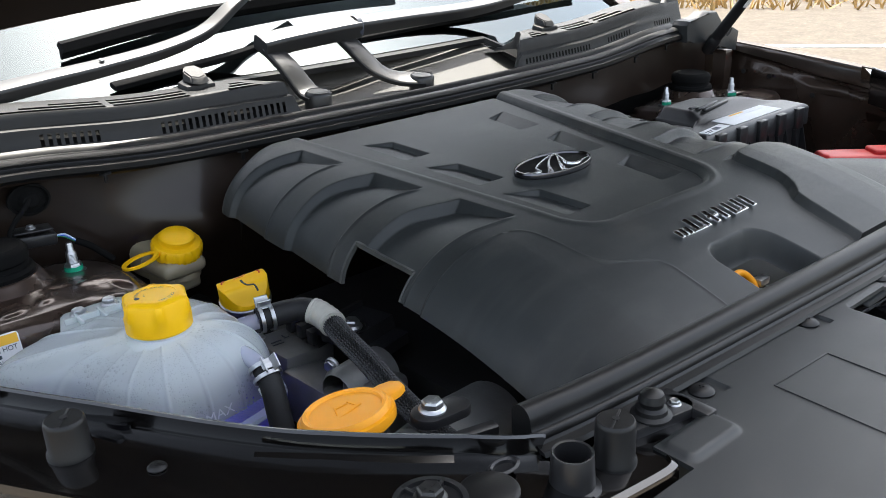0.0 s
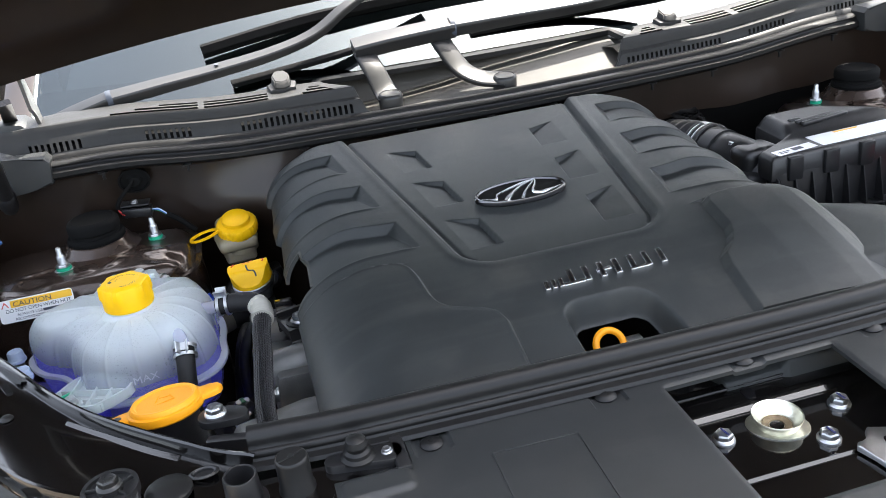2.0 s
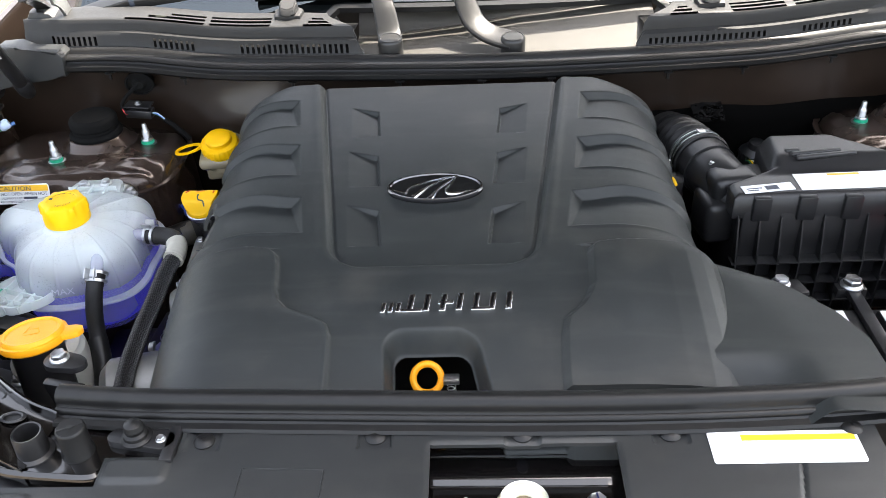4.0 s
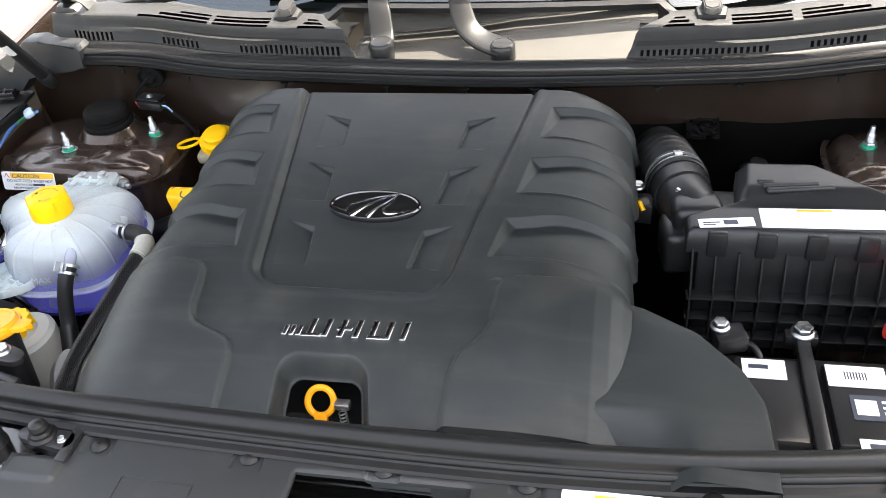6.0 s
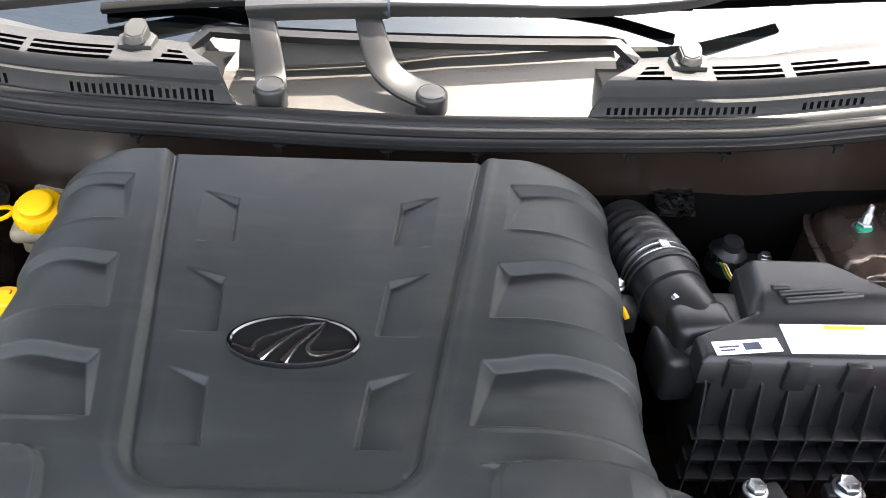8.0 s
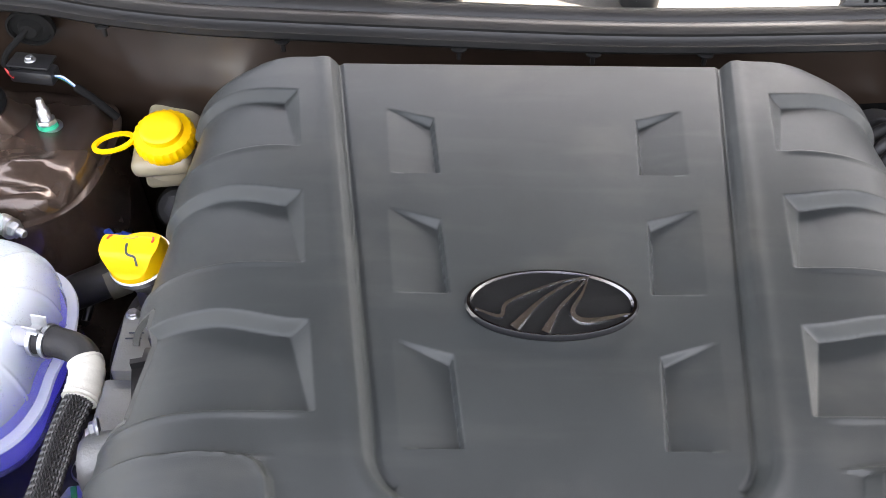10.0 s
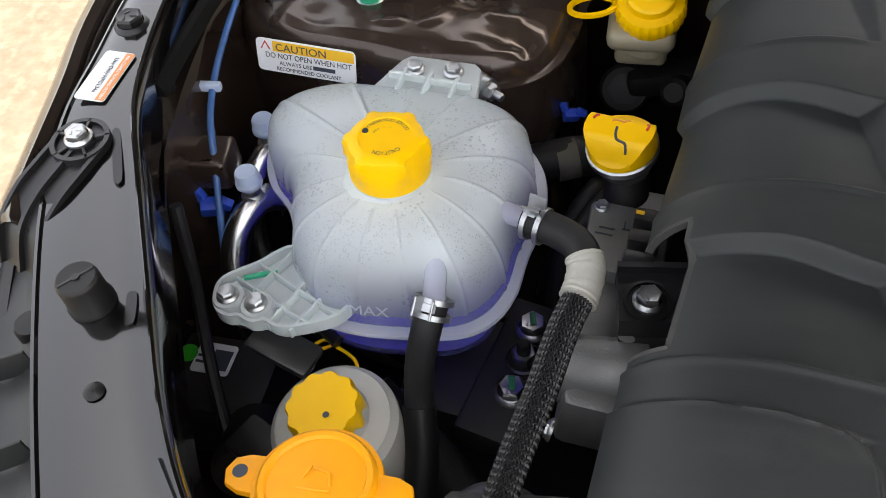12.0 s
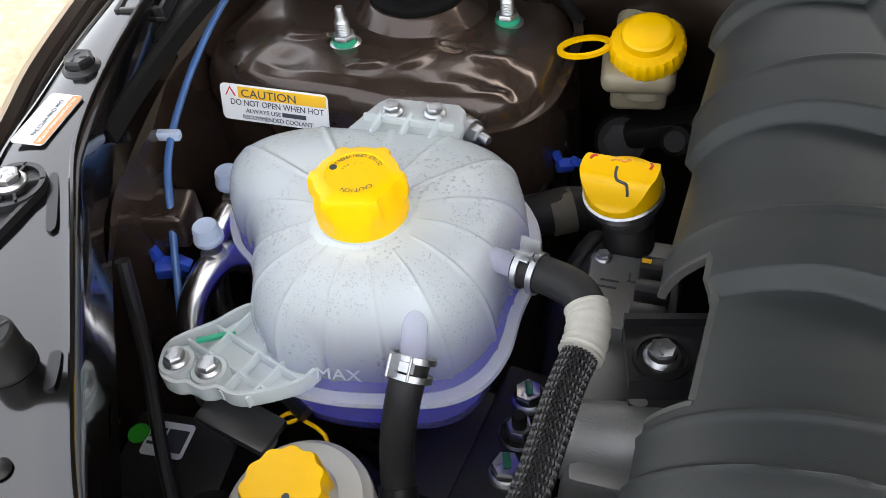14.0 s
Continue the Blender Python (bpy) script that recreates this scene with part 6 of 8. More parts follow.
steer = thing("steering_fluid_tub", (-0.452, -0.19, 0.9), "grey plastic fluid tub with a yellow cap", "fluid reservoir")
sm = pose(-0.4595, -0.188, 0.964, 4, -4, 0)
bm = bmesh.new()
lathe(bm, [(0.038, -0.09), (0.0420, -0.02), (0.0435, 0.0), (0.0430, 0.005), (0.0395, 0.009), (0.0385, 0.011), (0.034, 0.013), (0.026, 0.015), (0.023, 0.022), (0.0, 0.022)], sm, n=56)
part("tub", bm, GREYCAP, steer)
bm = bmesh.new()
lathe(bm, [(0.0225, 0.016), (0.0240, 0.018), (0.0240, 0.031), (0.0225, 0.035), (0.0, 0.036)], sm, n=72, wave=lambda a, k: 1.0 + (0.045 * math.cos(11 * a) if k in (1, 2, 3) else 0))
cap = part("cap", bm, YELLOW, steer, "lobed yellow screw cap")
bm = bmesh.new()
lathe(bm, [(0.0022, 0.0362), (0, 0.0362)], sm @ pose(0.006, -0.006, 0), n=10)
part("hole", bm, INK, cap)

# ---- label and studs on the strut towers ----
caution, m = label("caution_sticker", (-0.6345, 0.0845, 1.0405), (0.0883, 0.0010, -0.0005), (0.0, -0.0075, -0.0275), WHITE, [(0.17, 0.985, 0.05, 0.36, LABELYELLOW)], "white caution sticker with a yellow heading bar", "sticker", radius=0.004)


def words(parent, m, text, x, y, size, mat, stretch=1.0):
    cu = bpy.data.curves.new("words", "FONT")
    cu.body, cu.size, cu.extrude = text, size, 0.00012
    ob = bpy.data.objects.new("words", cu)
    scene.collection.objects.link(ob)
    dg = bpy.context.evaluated_depsgraph_get()
    me = bpy.data.meshes.new_from_object(ob.evaluated_get(dg))
    bpy.data.objects.remove(ob)
    me.transform(m @ pose(x, y, 0.0010) @ Matrix.Diagonal((stretch, 1, 1, 1)))
    me.materials.clear()
    me.materials.append(mat)
    return part("lettering", me, mat, parent)


words(tank, pose(-0.4700, -0.1238, 1.0030, 74, 0, 9), "MAX", 0.0, 0.0, 0.011, EARMAT, 1.15)


def ring_words(parent, text, r, a0, a1, size, outward, z):
    """Letters set round the cap, tops outward or inward."""
    b = bmesh.new()
    for k, ch in enumerate(text):
        if ch == " ":
            continue
        a = a0 + (a1 - a0) * k / (len(text) - 1)
        cu = bpy.data.curves.new("letter", "FONT")
        cu.body, cu.size, cu.align_x = ch, size, "CENTER"
        ob = bpy.data.objects.new("letter", cu)
        scene.collection.objects.link(ob)
        me = bpy.data.meshes.new_from_object(ob.evaluated_get(bpy.context.evaluated_depsgraph_get()))
        bpy.data.objects.remove(ob)
        me.transform(pose(CAP.x + r * math.cos(radians(a)), CAP.y + r * math.sin(radians(a)), z, 0, 0, a - 90 if outward else a + 90) @ pose(0, -size * 0.35, 0))
        b.from_mesh(me)
        bpy.data.meshes.remove(me)
    return part("lettering", b, INK, parent)


ring_words(filler_cap, "DO NOT OPEN WHEN HOT", 0.0150, 42, 176, 0.0036, False, 1.0896)
ring_words(filler_cap, "CAUTION", 0.0150, 325, 265, 0.0042, True, 1.0896)
ring_words(filler_cap, "1.1 BAR", 0.0085, 88, 168, 0.0024, False, 1.0896)
words(caution, m, "CAUTION", 0.0175, -0.0092, 0.0088, INK, 1.15)
words(caution, m, "DO NOT OPEN WHEN HOT", 0.0078, -0.0160, 0.0066, INK, 0.92)
words(caution, m, "ALWAYS USE", 0.0200, -0.0215, 0.0048, INK, 1.05)
words(caution, m, "RECOMMENDED COOLANT", 0.0170, -0.0266, 0.0046, INK, 1.0)
bm = bmesh.new()
slab(bm, [(0.0505, -0.0215), (0.070, -0.0215), (0.070, -0.0182), (0.0505, -0.0182)], 0.0004, 0.0010, 0.0, m)
part("print", bm, INK, caution)
for s, mat in ((0.0045, RED), (0.0032, WHITE)):
    bm = bmesh.new()
    slab(bm, [(0.0085 - s, -0.0092), (0.0085 + s, -0.0092), (0.0085, -0.0092 + 1.7 * s)], 0.0004, 0.0009 if mat is RED else 0.0012, 0.0, m)
    part("warning_sign", bm, mat, caution)


def weld_stud(x, y, z):
    st = thing("strut_stud", (x, y, z), "threaded zinc stud and nut marked with green ink", "stud", "strut studs")
    b = bmesh.new()
    lathe(b, [(0.0125, -0.002), (0.0130, 0.0015), (0.0095, 0.0028)], (x, y, z), n=24)
    part("washer", b, ZINC, st)
    b = bmesh.new()
    lathe(b, [(0.0095, 0.002), (0.0095, 0.009), (0.0084, 0.0105), (0.005, 0.0105)], (x, y, z), n=6)
    part("nut", b, ZINC, st)
    b = bmesh.new()
    prof = [(0.0056 + (0.0003 if k % 2 else 0), 0.009 + 0.0007 * k) for k in range(18)] + [(0.0054, 0.0220), (0.0040, 0.0245), (0.0036, 0.0320), (0.0028, 0.0335), (0.0, 0.0335)]
    lathe(b, prof, (x, y, z), n=16)
    part("thread", b, ZINC, st)
    b = bmesh.new()
    lathe(b, [(0.0100, 0.0015), (0.0100, 0.0075)], (x, y, z), n=12, wave=lambda a, k: 1.0 if math.sin(a) < 0.3 else 0.7)
    part("ink_mark", b, GREENMARK, st, "green ink mark")


for x, y, z in ((-0.564, 0.160, 1.033), (-0.449, 0.223, 1.026)):
    weld_stud(x, y, z)
for x, y, z in ((0.732, 0.165, 1.032), (0.616, 0.224, 1.026)):
    weld_stud(x, y, z)

# ---- rail end: bolt, sticker, washer hose and pipes at the wing ----
rail = thing("wing_rail_bolt", (-0.714, 0.030, 1.08), "black hex bolt on the wing rail", "bolt")
bm = bmesh.new()
hex_bolt(bm, pose(-0.702, 0.030, 1.0805, 0, 0, 10) @ Matrix.Diagonal((1.7, 1.7, 1.7, 1)))
part("head", bm, PLASTIC, rail)
rail_st, rm = label("rail_sticker", (-0.6785, -0.001, 1.0818), (0.003, -0.051, -0.0012), (-0.0245, -0.003, 0.0003), WHITE, [(0.02, 0.98, 0.02, 0.30, LABELORANGE)], "white and orange printed sticker on the rail", "sticker")

words(rail_st, rm, "AIR CONDITIONING SYSTEM", 0.0030, -0.0055, 0.0036, WHITE, 0.98)
words(rail_st, rm, "Use Only HFC134a", 0.0070, -0.0135, 0.0046, INK, 1.0)

hose_c = thing("washer_hose", (-0.65, 0.05, 0.95), "thin blue washer hose clipped to the wing", "hose")
bm = bmesh.new()
tube(bm, [(-0.615, -0.07, 0.93), (-0.632, -0.02, 0.99), (-0.648, 0.02, 1.02), (-0.665, 0.085, 1.035), (-0.672, 0.15, 1.05), (-0.668, 0.20, 1.062), (-0.645, 0.225, 1.066)], 0.0029, 14)
BLUEHOSE = material("clear_blue_hose", (0.05, 0.14, 0.36), 0.16, vary=0.2, scale=60, bump=0.0)
part("hose", bm, BLUEHOSE, hose_c)
bm = bmesh.new()
block(bm, (-0.655, 0.034, 1.026), (0.020, 0.007, 0.007), 0.0015, (0, 0, 10))
part("clip", bm, BLUECAP, hose_c, "pale blue clip")
bm = bmesh.new()
tube(bm, [(-0.6695, 0.195, 1.0610), (-0.664, 0.208, 1.0635), (-0.655, 0.218, 1.0655)], 0.0043, 14)
part("tape", bm, GREENINK, hose_c, "green tape wrap")
bm = bmesh.new()
lathe(bm, [(0.006, 0), (0.008, 0.003), (0.008, 0.012), (0.006, 0.015), (0, 0.015)], (-0.662, 0.212, 1.065), (0, 70, 30), n=16)
part("connector", bm, BLUECAP, hose_c)

for at, r in (((-0.640, -0.030, 0.955), 0.013), ((-0.386, 0.155, 0.945), 0.009)):
    st = thing("blue_clip", at, "small bright blue plastic harness clip", "clip", "harness clips")
    bm = bmesh.new()
    block(bm, at, (r * 1.6, r, r * 1.2), 0.002, (20, 10, 30))
    block(bm, (at[0] + r, at[1], at[2] + r * 0.6), (r, r * 0.6, r * 0.6), 0.001, (0, 30, 10))
    block(bm, (at[0] - r * 0.7, at[1], at[2] + r * 0.9), (r * 0.7, r * 0.5, r), 0.001, (0, -20, 0))
    part("body", bm, BLUE, st)

ac = thing("air_con_pipes", (-0.60, -0.04, 0.85), "bent bright alloy pipes with pale blue valve caps", "pipe")
for cx, cy, cz in ((-0.602, -0.022, 0.970), (-0.622, 0.043, 0.962)):
    bm = bmesh.new()
    lathe(bm, [(0.0098, -0.002), (0.0098, 0.003), (0.0066, 0.005), (0.0062, 0.009), (0.0070, 0.0095), (0.0070, 0.012), (0.0062, 0.0125), (0.0062, 0.018)], (cx, cy, cz), n=20)
    part("valve", bm, ZINC, ac)
    bm = bmesh.new()
    lathe(bm, [(0.0100, 0.0145), (0.0108, 0.0155), (0.0108, 0.0185), (0.0096, 0.0200), (0.0092, 0.0270), (0.0082, 0.0288), (0.0070, 0.0284), (0.0, 0.0284)], (cx, cy, cz), n=40, wave=lambda a, k: 1.0 + (0.02 * math.cos(16 * a) if k in (3, 4) else 0))
    part("valve_cap", bm, BLUECAP, ac, "pale blue valve cap")
    bm = bmesh.new()
    tube(bm, [(cx + 0.012, cy + 0.02, cz - 0.02), (cx + 0.002, cy, cz - 0.006), (cx - 0.006, cy - 0.03, cz - 0.02), (cx - 0.004, cy - 0.055, cz - 0.06), (cx, cy - 0.06, cz - 0.14)], 0.0115, 22)
    part("pipe", bm, PIPE, ac)

# ---- dark fittings below ----
low = thing("abs_pump", (-0.59, -0.14, 0.80), "dark pump block with a white code sticker", "pump")
bm = bmesh.new()
block(bm, (-0.598, -0.138, 0.842), (0.085, 0.070, 0.084), 0.006, (0, 0, 6))
lathe(bm, [(0.026, 0), (0.026, 0.05), (0.022, 0.055), (0, 0.055)], (-0.55, -0.17, 0.87), (60, 0, 20), n=24)
part("body", bm, PLASTIC, low)
label("sticker", (-0.627, -0.1155, 0.8848), (0.033, 0.003, 0.0), (0.002, -0.028, 0.0), WHITE, [(0.45, 0.92, 0.2, 0.85, INK), (0.06, 0.4, 0.2, 0.28, INK), (0.06, 0.4, 0.42, 0.5, INK), (0.06, 0.3, 0.62, 0.7, INK)], "white sticker with a dark code patch", parent=low)
bm = bmesh.new()
lathe(bm, [(0.008, 0), (0.008, 0.0012), (0, 0.0012)], (-0.6325, -0.1290, 0.8848), n=18)
part("green_dot", bm, material("green_sticker", (0.02, 0.45, 0.03), 0.5, bump=0.0), low, "bright green dot")
st = thing("support_rod", (-0.55, -0.15, 0.9), "black steel support rods beside the wing", "rod")
for pts in ([(-0.622, -0.082, 1.02), (-0.614, -0.105, 0.96), (-0.590, -0.150, 0.915), (-0.562, -0.192, 0.88)], [(-0.57, -0.06, 0.95), (-0.56, -0.09, 0.955), (-0.53, -0.10, 0.955), (-0.49, -0.12, 0.95)]):
    bm = bmesh.new()
    tube(bm, pts, 0.005, 10)
    part("rod", bm, PLASTIC, st)
st = thing("tank_bracket", (-0.53, -0.14, 0.95), "black pressed bracket under the tank ear", "bracket")
bm = bmesh.new()
block(bm, (-0.512, -0.150, 0.980), (0.050, 0.026, 0.008), 0.003, (0, 8, -10))
block(bm, (-0.49, -0.215, 0.940), (0.09, 0.030, 0.012), 0.003, (0, 0, -20))
part("plate", bm, PLASTIC, st)
bolt(st, (-0.490, -0.212, 0.947), (0, 0, 0), 1.3)
bolt(st, (-0.500, -0.152, 0.968), (0, 0, 0), 1.2)

mount = thing("engine_mount", (-0.37, -0.06, 0.8), "dark engine mount with three marked bolts", "engine mount")
bm = bmesh.new()
block(bm, (-0.376, -0.062, 0.862), (0.050, 0.130, 0.025), 0.004, (0, 0, -6))
block(bm, (-0.42, -0.06, 0.83), (0.09, 0.10, 0.06), 0.01)
part("bracket", bm, DARK, mount)
for x, y, mat in ((-0.372, -0.0235, GREENINK), (-0.371, -0.0530, BLUE), (-0.372, -0.0845, GREENINK)):
    if mat is BLUE:
        bm = bmesh.new()
        lathe(bm, [(0.0145, 0.0), (0.0150, 0.001), (0.0135, 0.003)], (x, y, 0.875), n=28)
        lathe(bm, [(0.0100, 0.002), (0.0100, 0.010), (0.0088, 0.0115), (0.0050, 0.0115)], (x, y, 0.875), n=6)
        nut = part("nut", bm, ZINC, mount)
        bm = bmesh.new()
        lathe(bm, [(0.0052 + (0.0003 if k % 2 else 0), 0.010 + 0.0011 * k) for k in range(11)] + [(0.0040, 0.0235), (0.0, 0.0235)], (x, y, 0.875), n=16)
        part("stud", bm, DARK, nut, "dark threaded stud")
    else:
        bolt(mount, (x, y, 0.876), (0, 0, 600 * y), 1.75)
        bm = bmesh.new()
        block(bm, (x, y + 0.002, 0.887), (0.005, 0.012, 0.001), 0.0004, (0, 0, 20))
        part("ink_mark", bm, mat, mount)

pipes = thing("coolant_pipes", (-0.38, 0.1, 0.8), "black rubber hoses low beside the engine", "hose")
for pts, r, mat in (([(-0.44, 0.10, 0.915), (-0.40, 0.108, 0.93), (-0.37, 0.122, 0.932), (-0.34, 0.13, 0.92)], 0.017, HOSE), ([(-0.38, 0.05, 0.82), (-0.365, 0.06, 0.90), (-0.35, 0.10, 0.92), (-0.35, 0.14, 0.86)], 0.009, HOSE),
                    ([(-0.36, -0.02, 0.80), (-0.362, 0.03, 0.90), (-0.345, 0.05, 0.94), (-0.33, 0.10, 0.93)], 0.008, HOSE), ([(-0.47, -0.13, 0.90), (-0.40, -0.16, 0.86), (-0.33, -0.22, 0.86), (-0.28, -0.30, 0.88)], 0.02, HOSE),
                    ([(-0.44, 0.21, 0.86), (-0.41, 0.18, 0.92), (-0.40, 0.14, 0.93), (-0.41, 0.09, 0.90)], 0.004, RUBBER)):
    bm = bmesh.new()
    tube(bm, pts, r, 16)
    part("hose", bm, mat, pipes)
bm = bmesh.new()
tube(bm, [(-0.388, 0.112, 0.9305), (-0.372, 0.120, 0.932)], 0.0182, 20, 1, False)
part("band", bm, OLIVE, pipes, "olive tape band")
wire = thing("yellow_wire", (-0.46, -0.14, 0.93), "thin looped yellow wire below the tank", "wire")
bm = bmesh.new()
tube(bm, [(-0.488, -0.095, 0.940), (-0.4907, -0.107, 0.945), (-0.4945, -0.1198, 0.946), (-0.503, -0.1260, 0.945), (-0.5084, -0.1238, 0.944), (-0.5027, -0.1171, 0.944), (-0.492, -0.120, 0.943), (-0.480, -0.124, 0.943), (-0.4726, -0.1300, 0.940), (-0.467, -0.150, 0.925)], 0.0014, 8)
part("wire", bm, YELLOW, wire)
st = thing("tower_bolt", (-0.44, 0.085, 1.0), "small zinc bolt on the strut tower's side", "bolt")
bm = bmesh.new()
hex_bolt(bm, pose(-0.446, 0.066, 1.013, 0, 90, -10))
lathe(bm, [(0.003, 0.004), (0.003, 0.018), (0, 0.018)], pose(-0.446, 0.066, 1.013, 0, 90, -10), n=12)
part("head", bm, ZINC, st)
st = thing("tower_bracket", (-0.455, 0.08, 1.0), "brown painted bracket holding the tank ear", "bracket")
bm = bmesh.new()
block(bm, (-0.480, 0.082, 1.012), (0.066, 0.040, 0.012), 0.003)
block(bm, (-0.452, 0.075, 1.004), (0.012, 0.030, 0.03), 0.004)
part("plate", bm, PAINT, st)

st = thing("wing_box_bracket", (-0.655, -0.012, 0.98), "brown painted box bracket under the rail", "bracket")
bm = bmesh.new()
block(bm, (-0.650, -0.010, 0.985), (0.052, 0.036, 0.030), 0.005, (0, 0, 12), 3)
part("box", bm, PAINT, st)

# bolt on the strut tower's side, with its washer and stud end
st = thing("tower_bolt", (-0.437, 0.090, 1.022), "dull steel nut and stud on the side of the strut tower", "bolt")
tm = pose(-0.4405, 0.0895, 1.0215, 90, 0, 62)
bm = bmesh.new()
lathe(bm, [(0.0095, -0.010), (0.0095, -0.004), (0.0082, -0.003), (0.0082, 0.0), (0.0094, 0.001), (0.0094, 0.0035), (0.006, 0.004)], tm, n=24)
part("washer", bm, ZINC, st)
bm = bmesh.new()
lathe(bm, [(0.0070, 0.003), (0.0070, 0.0095), (0.0058, 0.0105), (0.0040, 0.0105)], tm, n=6)
part("nut", bm, ZINC, st)
bm = bmesh.new()
lathe(bm, [(0.0036, 0.008), (0.0036, 0.0170), (0.0028, 0.0182), (0, 0.0182)], tm, n=14, wave=lambda a, k: 1.0)
part("stud", bm, ZINC, st)

# ---- air filter box ----
box = thing("air_filter_box", (0.5, 0.03, 0.9), "black ribbed plastic air filter box", "air filter box")
def lid_point(u, v):
    """One moulded lid: a flat front part with a raised part behind it."""
    y = -0.026 + 0.136 * v
    x0 = mix([(-0.026, 0.366), (0.005, 0.365), (0.036, 0.424), (0.110, 0.430)], y)
    x1 = mix([(-0.026, 0.655), (0.020, 0.660), (0.060, 0.600), (0.110, 0.540)], y)
    x = x0 + (x1 - x0) * u
    near = min(x - x0, x1 - x, y + 0.026, 0.110 - y)
    z = 1.0585 + 0.013 * step(0.020, 0.058, y) * step(0.0, 0.016, x - x0) * step(0.0, 0.03, x1 - x)
    return (x, y, z - 0.007 * (1 - step(-0.004, 0.007, near)))


lid = part("lid", skirt(grid_mesh([0.0, 0.008, 0.016, 0.024] + lin(0.035, 0.965, 60) + [0.976, 0.984, 0.992, 1.0], lin(0, 1, 60), lid_point), 0.028), PLASTIC, box, smooth=50)
for a, b in (((0.450, 0.0480), (0.4695, 0.0490)), ((0.455, 0.0385), (0.5215, 0.0475)), ((0.459, 0.0290), (0.5388, 0.0400))):
    bm = bmesh.new()
    block(bm, ((a[0] + b[0]) / 2, (a[1] + b[1]) / 2 + 0.014, 1.0712), (math.hypot(b[0] - a[0], b[1] - a[1]), 0.0075, 0.006), 0.0025, (0, 0, math.degrees(math.atan2(b[1] - a[1], b[0] - a[0]))), 3)
    part("rib", bm, PLASTIC, lid)
for k in range(5):
    bm = bmesh.new()
    block(bm, (0.4005 + 0.0555 * k, -0.0265, 1.040), (0.0225, 0.010, 0.034), 0.0025, (0, 0, 1))
    part("lid_clip", bm, PLASTIC, lid)
bm = bmesh.new()
block(bm, (0.515, 0.035, 0.955), (0.275, 0.120, 0.165), 0.006, (0, 0, 1))
base = part("base", bm, PLASTIC, box)
for k in range(11):
    x = 0.374 + 0.0268 * k
    bm = bmesh.new()
    y = -0.030 + 0.006 * (k / 10)
    n0 = [(x - 0.0011, y - 0.013, 0.968), (x + 0.0011, y - 0.013, 0.968), (x + 0.0011, y - 0.001, 1.020), (x - 0.0011, y - 0.001, 1.020)]
    slab(bm, [(0.0, 0.950), (-0.020, 0.952), (-0.020, 0.968), (-0.015, 0.990), (-0.005, 1.028), (0.0, 1.030)], x - 0.0011, x + 0.0011, 0.0, Matrix(((0, 0, 1, 0), (1, 0, 0, y + 0.004), (0, 1, 0, 0), (0, 0, 0, 1))))
    part("rib", bm, PLASTIC, base)
    bm = bmesh.new()
    block(bm, (x, y - 0.006, 0.925), (0.0022, 0.024, 0.085), 0.0005)
    part("rib", bm, PLASTIC, base)
for z in (0.967, 0.935, 0.905):
    bm = bmesh.new()
    block(bm, (0.512, -0.034, z), (0.285, 0.018, 0.0028), 0.0008, (0, 0, 1))
    part("shelf_rib", bm, PLASTIC, base)
label("box_sticker", (0.3775, -0.0045, 1.0587), (0.064, 0.008, 0.0), (0.0, -0.0175, 0.0), WHITE, [(0.45, 0.7, 0.25, 0.75, INK), (0.08, 0.38, 0.4, 0.5, INK), (0.08, 0.3, 0.65, 0.75, INK)], "small white printed sticker on the filter box", "sticker", radius=0.001)
label("box_sticker", (0.4495, 0.0225, 1.0587), (0.142, 0.0035, 0.0), (0.0, -0.039, 0.0), WHITE, [(0.3, 0.58, 0.06, 0.16, LABELYELLOW), (0.30, 0.9, 0.30, 0.34, WHITE)], "large white sticker with a yellow line", "sticker", radius=0.001)

# intake hose, ridged, with its clamp
hose = thing("intake_hose", (0.37, 0.15, 1.0), "ridged black rubber intake hose with a bright clamp", "hose")
bm = bmesh.new()
way = spline([(0.338, 0.235, 1.006), (0.344, 0.200, 1.016), (0.351, 0.165, 1.023), (0.358, 0.130, 1.027), (0.366, 0.090, 1.028)], 30)
sweep(bm, way, circle(1.0, 28), up=(0, 0, 1), scale=lambda t: 0.0382 + (0.0024 * math.sin(t * 56) if 0.16 < t < 0.70 else 0.0))
part("bellows", bm, PLASTIC, hose)
d = (way[-1] - way[-38]).normalized()
m = Matrix.Translation(way[-30]) @ d.to_track_quat("Z", "Y").to_matrix().to_4x4()
bm = bmesh.new()
for low in (-0.0062, 0.0034):
    lathe(bm, [(0.0385, low), (0.0410, low + 0.0003), (0.0410, low + 0.0022), (0.0385, low + 0.0025)], m, n=48)
block(bm, (0.0, 0.0405, -0.0015), (0.010, 0.004, 0.013), 0.001, base=m)
part("clamp", bm, ZINC, hose, "bright steel hose clamp")
bm = bmesh.new()
lathe(bm, [(0.0395, 0.006), (0.0415, 0.008), (0.0415, 0.013), (0.0395, 0.015)], m, n=40)
part("rubber_band", bm, RUBBER, hose)
bm = bmesh.new()
sweep(bm, spline([tuple(way[-15]), (0.370, 0.075, 1.028), (0.378, 0.050, 1.024), (0.390, 0.02, 1.01)], 8), circle(0.0355, 28))
block(bm, (0.380, 0.036, 1.036), (0.062, 0.046, 0.044), 0.012, (0, 0, 8), 4)
block(bm, (0.358, 0.026, 1.000), (0.040, 0.060, 0.060), 0.010, (0, 0, 8), 3)
part("elbow", bm, PLASTIC, hose, "black plastic elbow")
bolt(hose, (0.358, 0.060, 1.056), (0, 0, 0), 0.6)
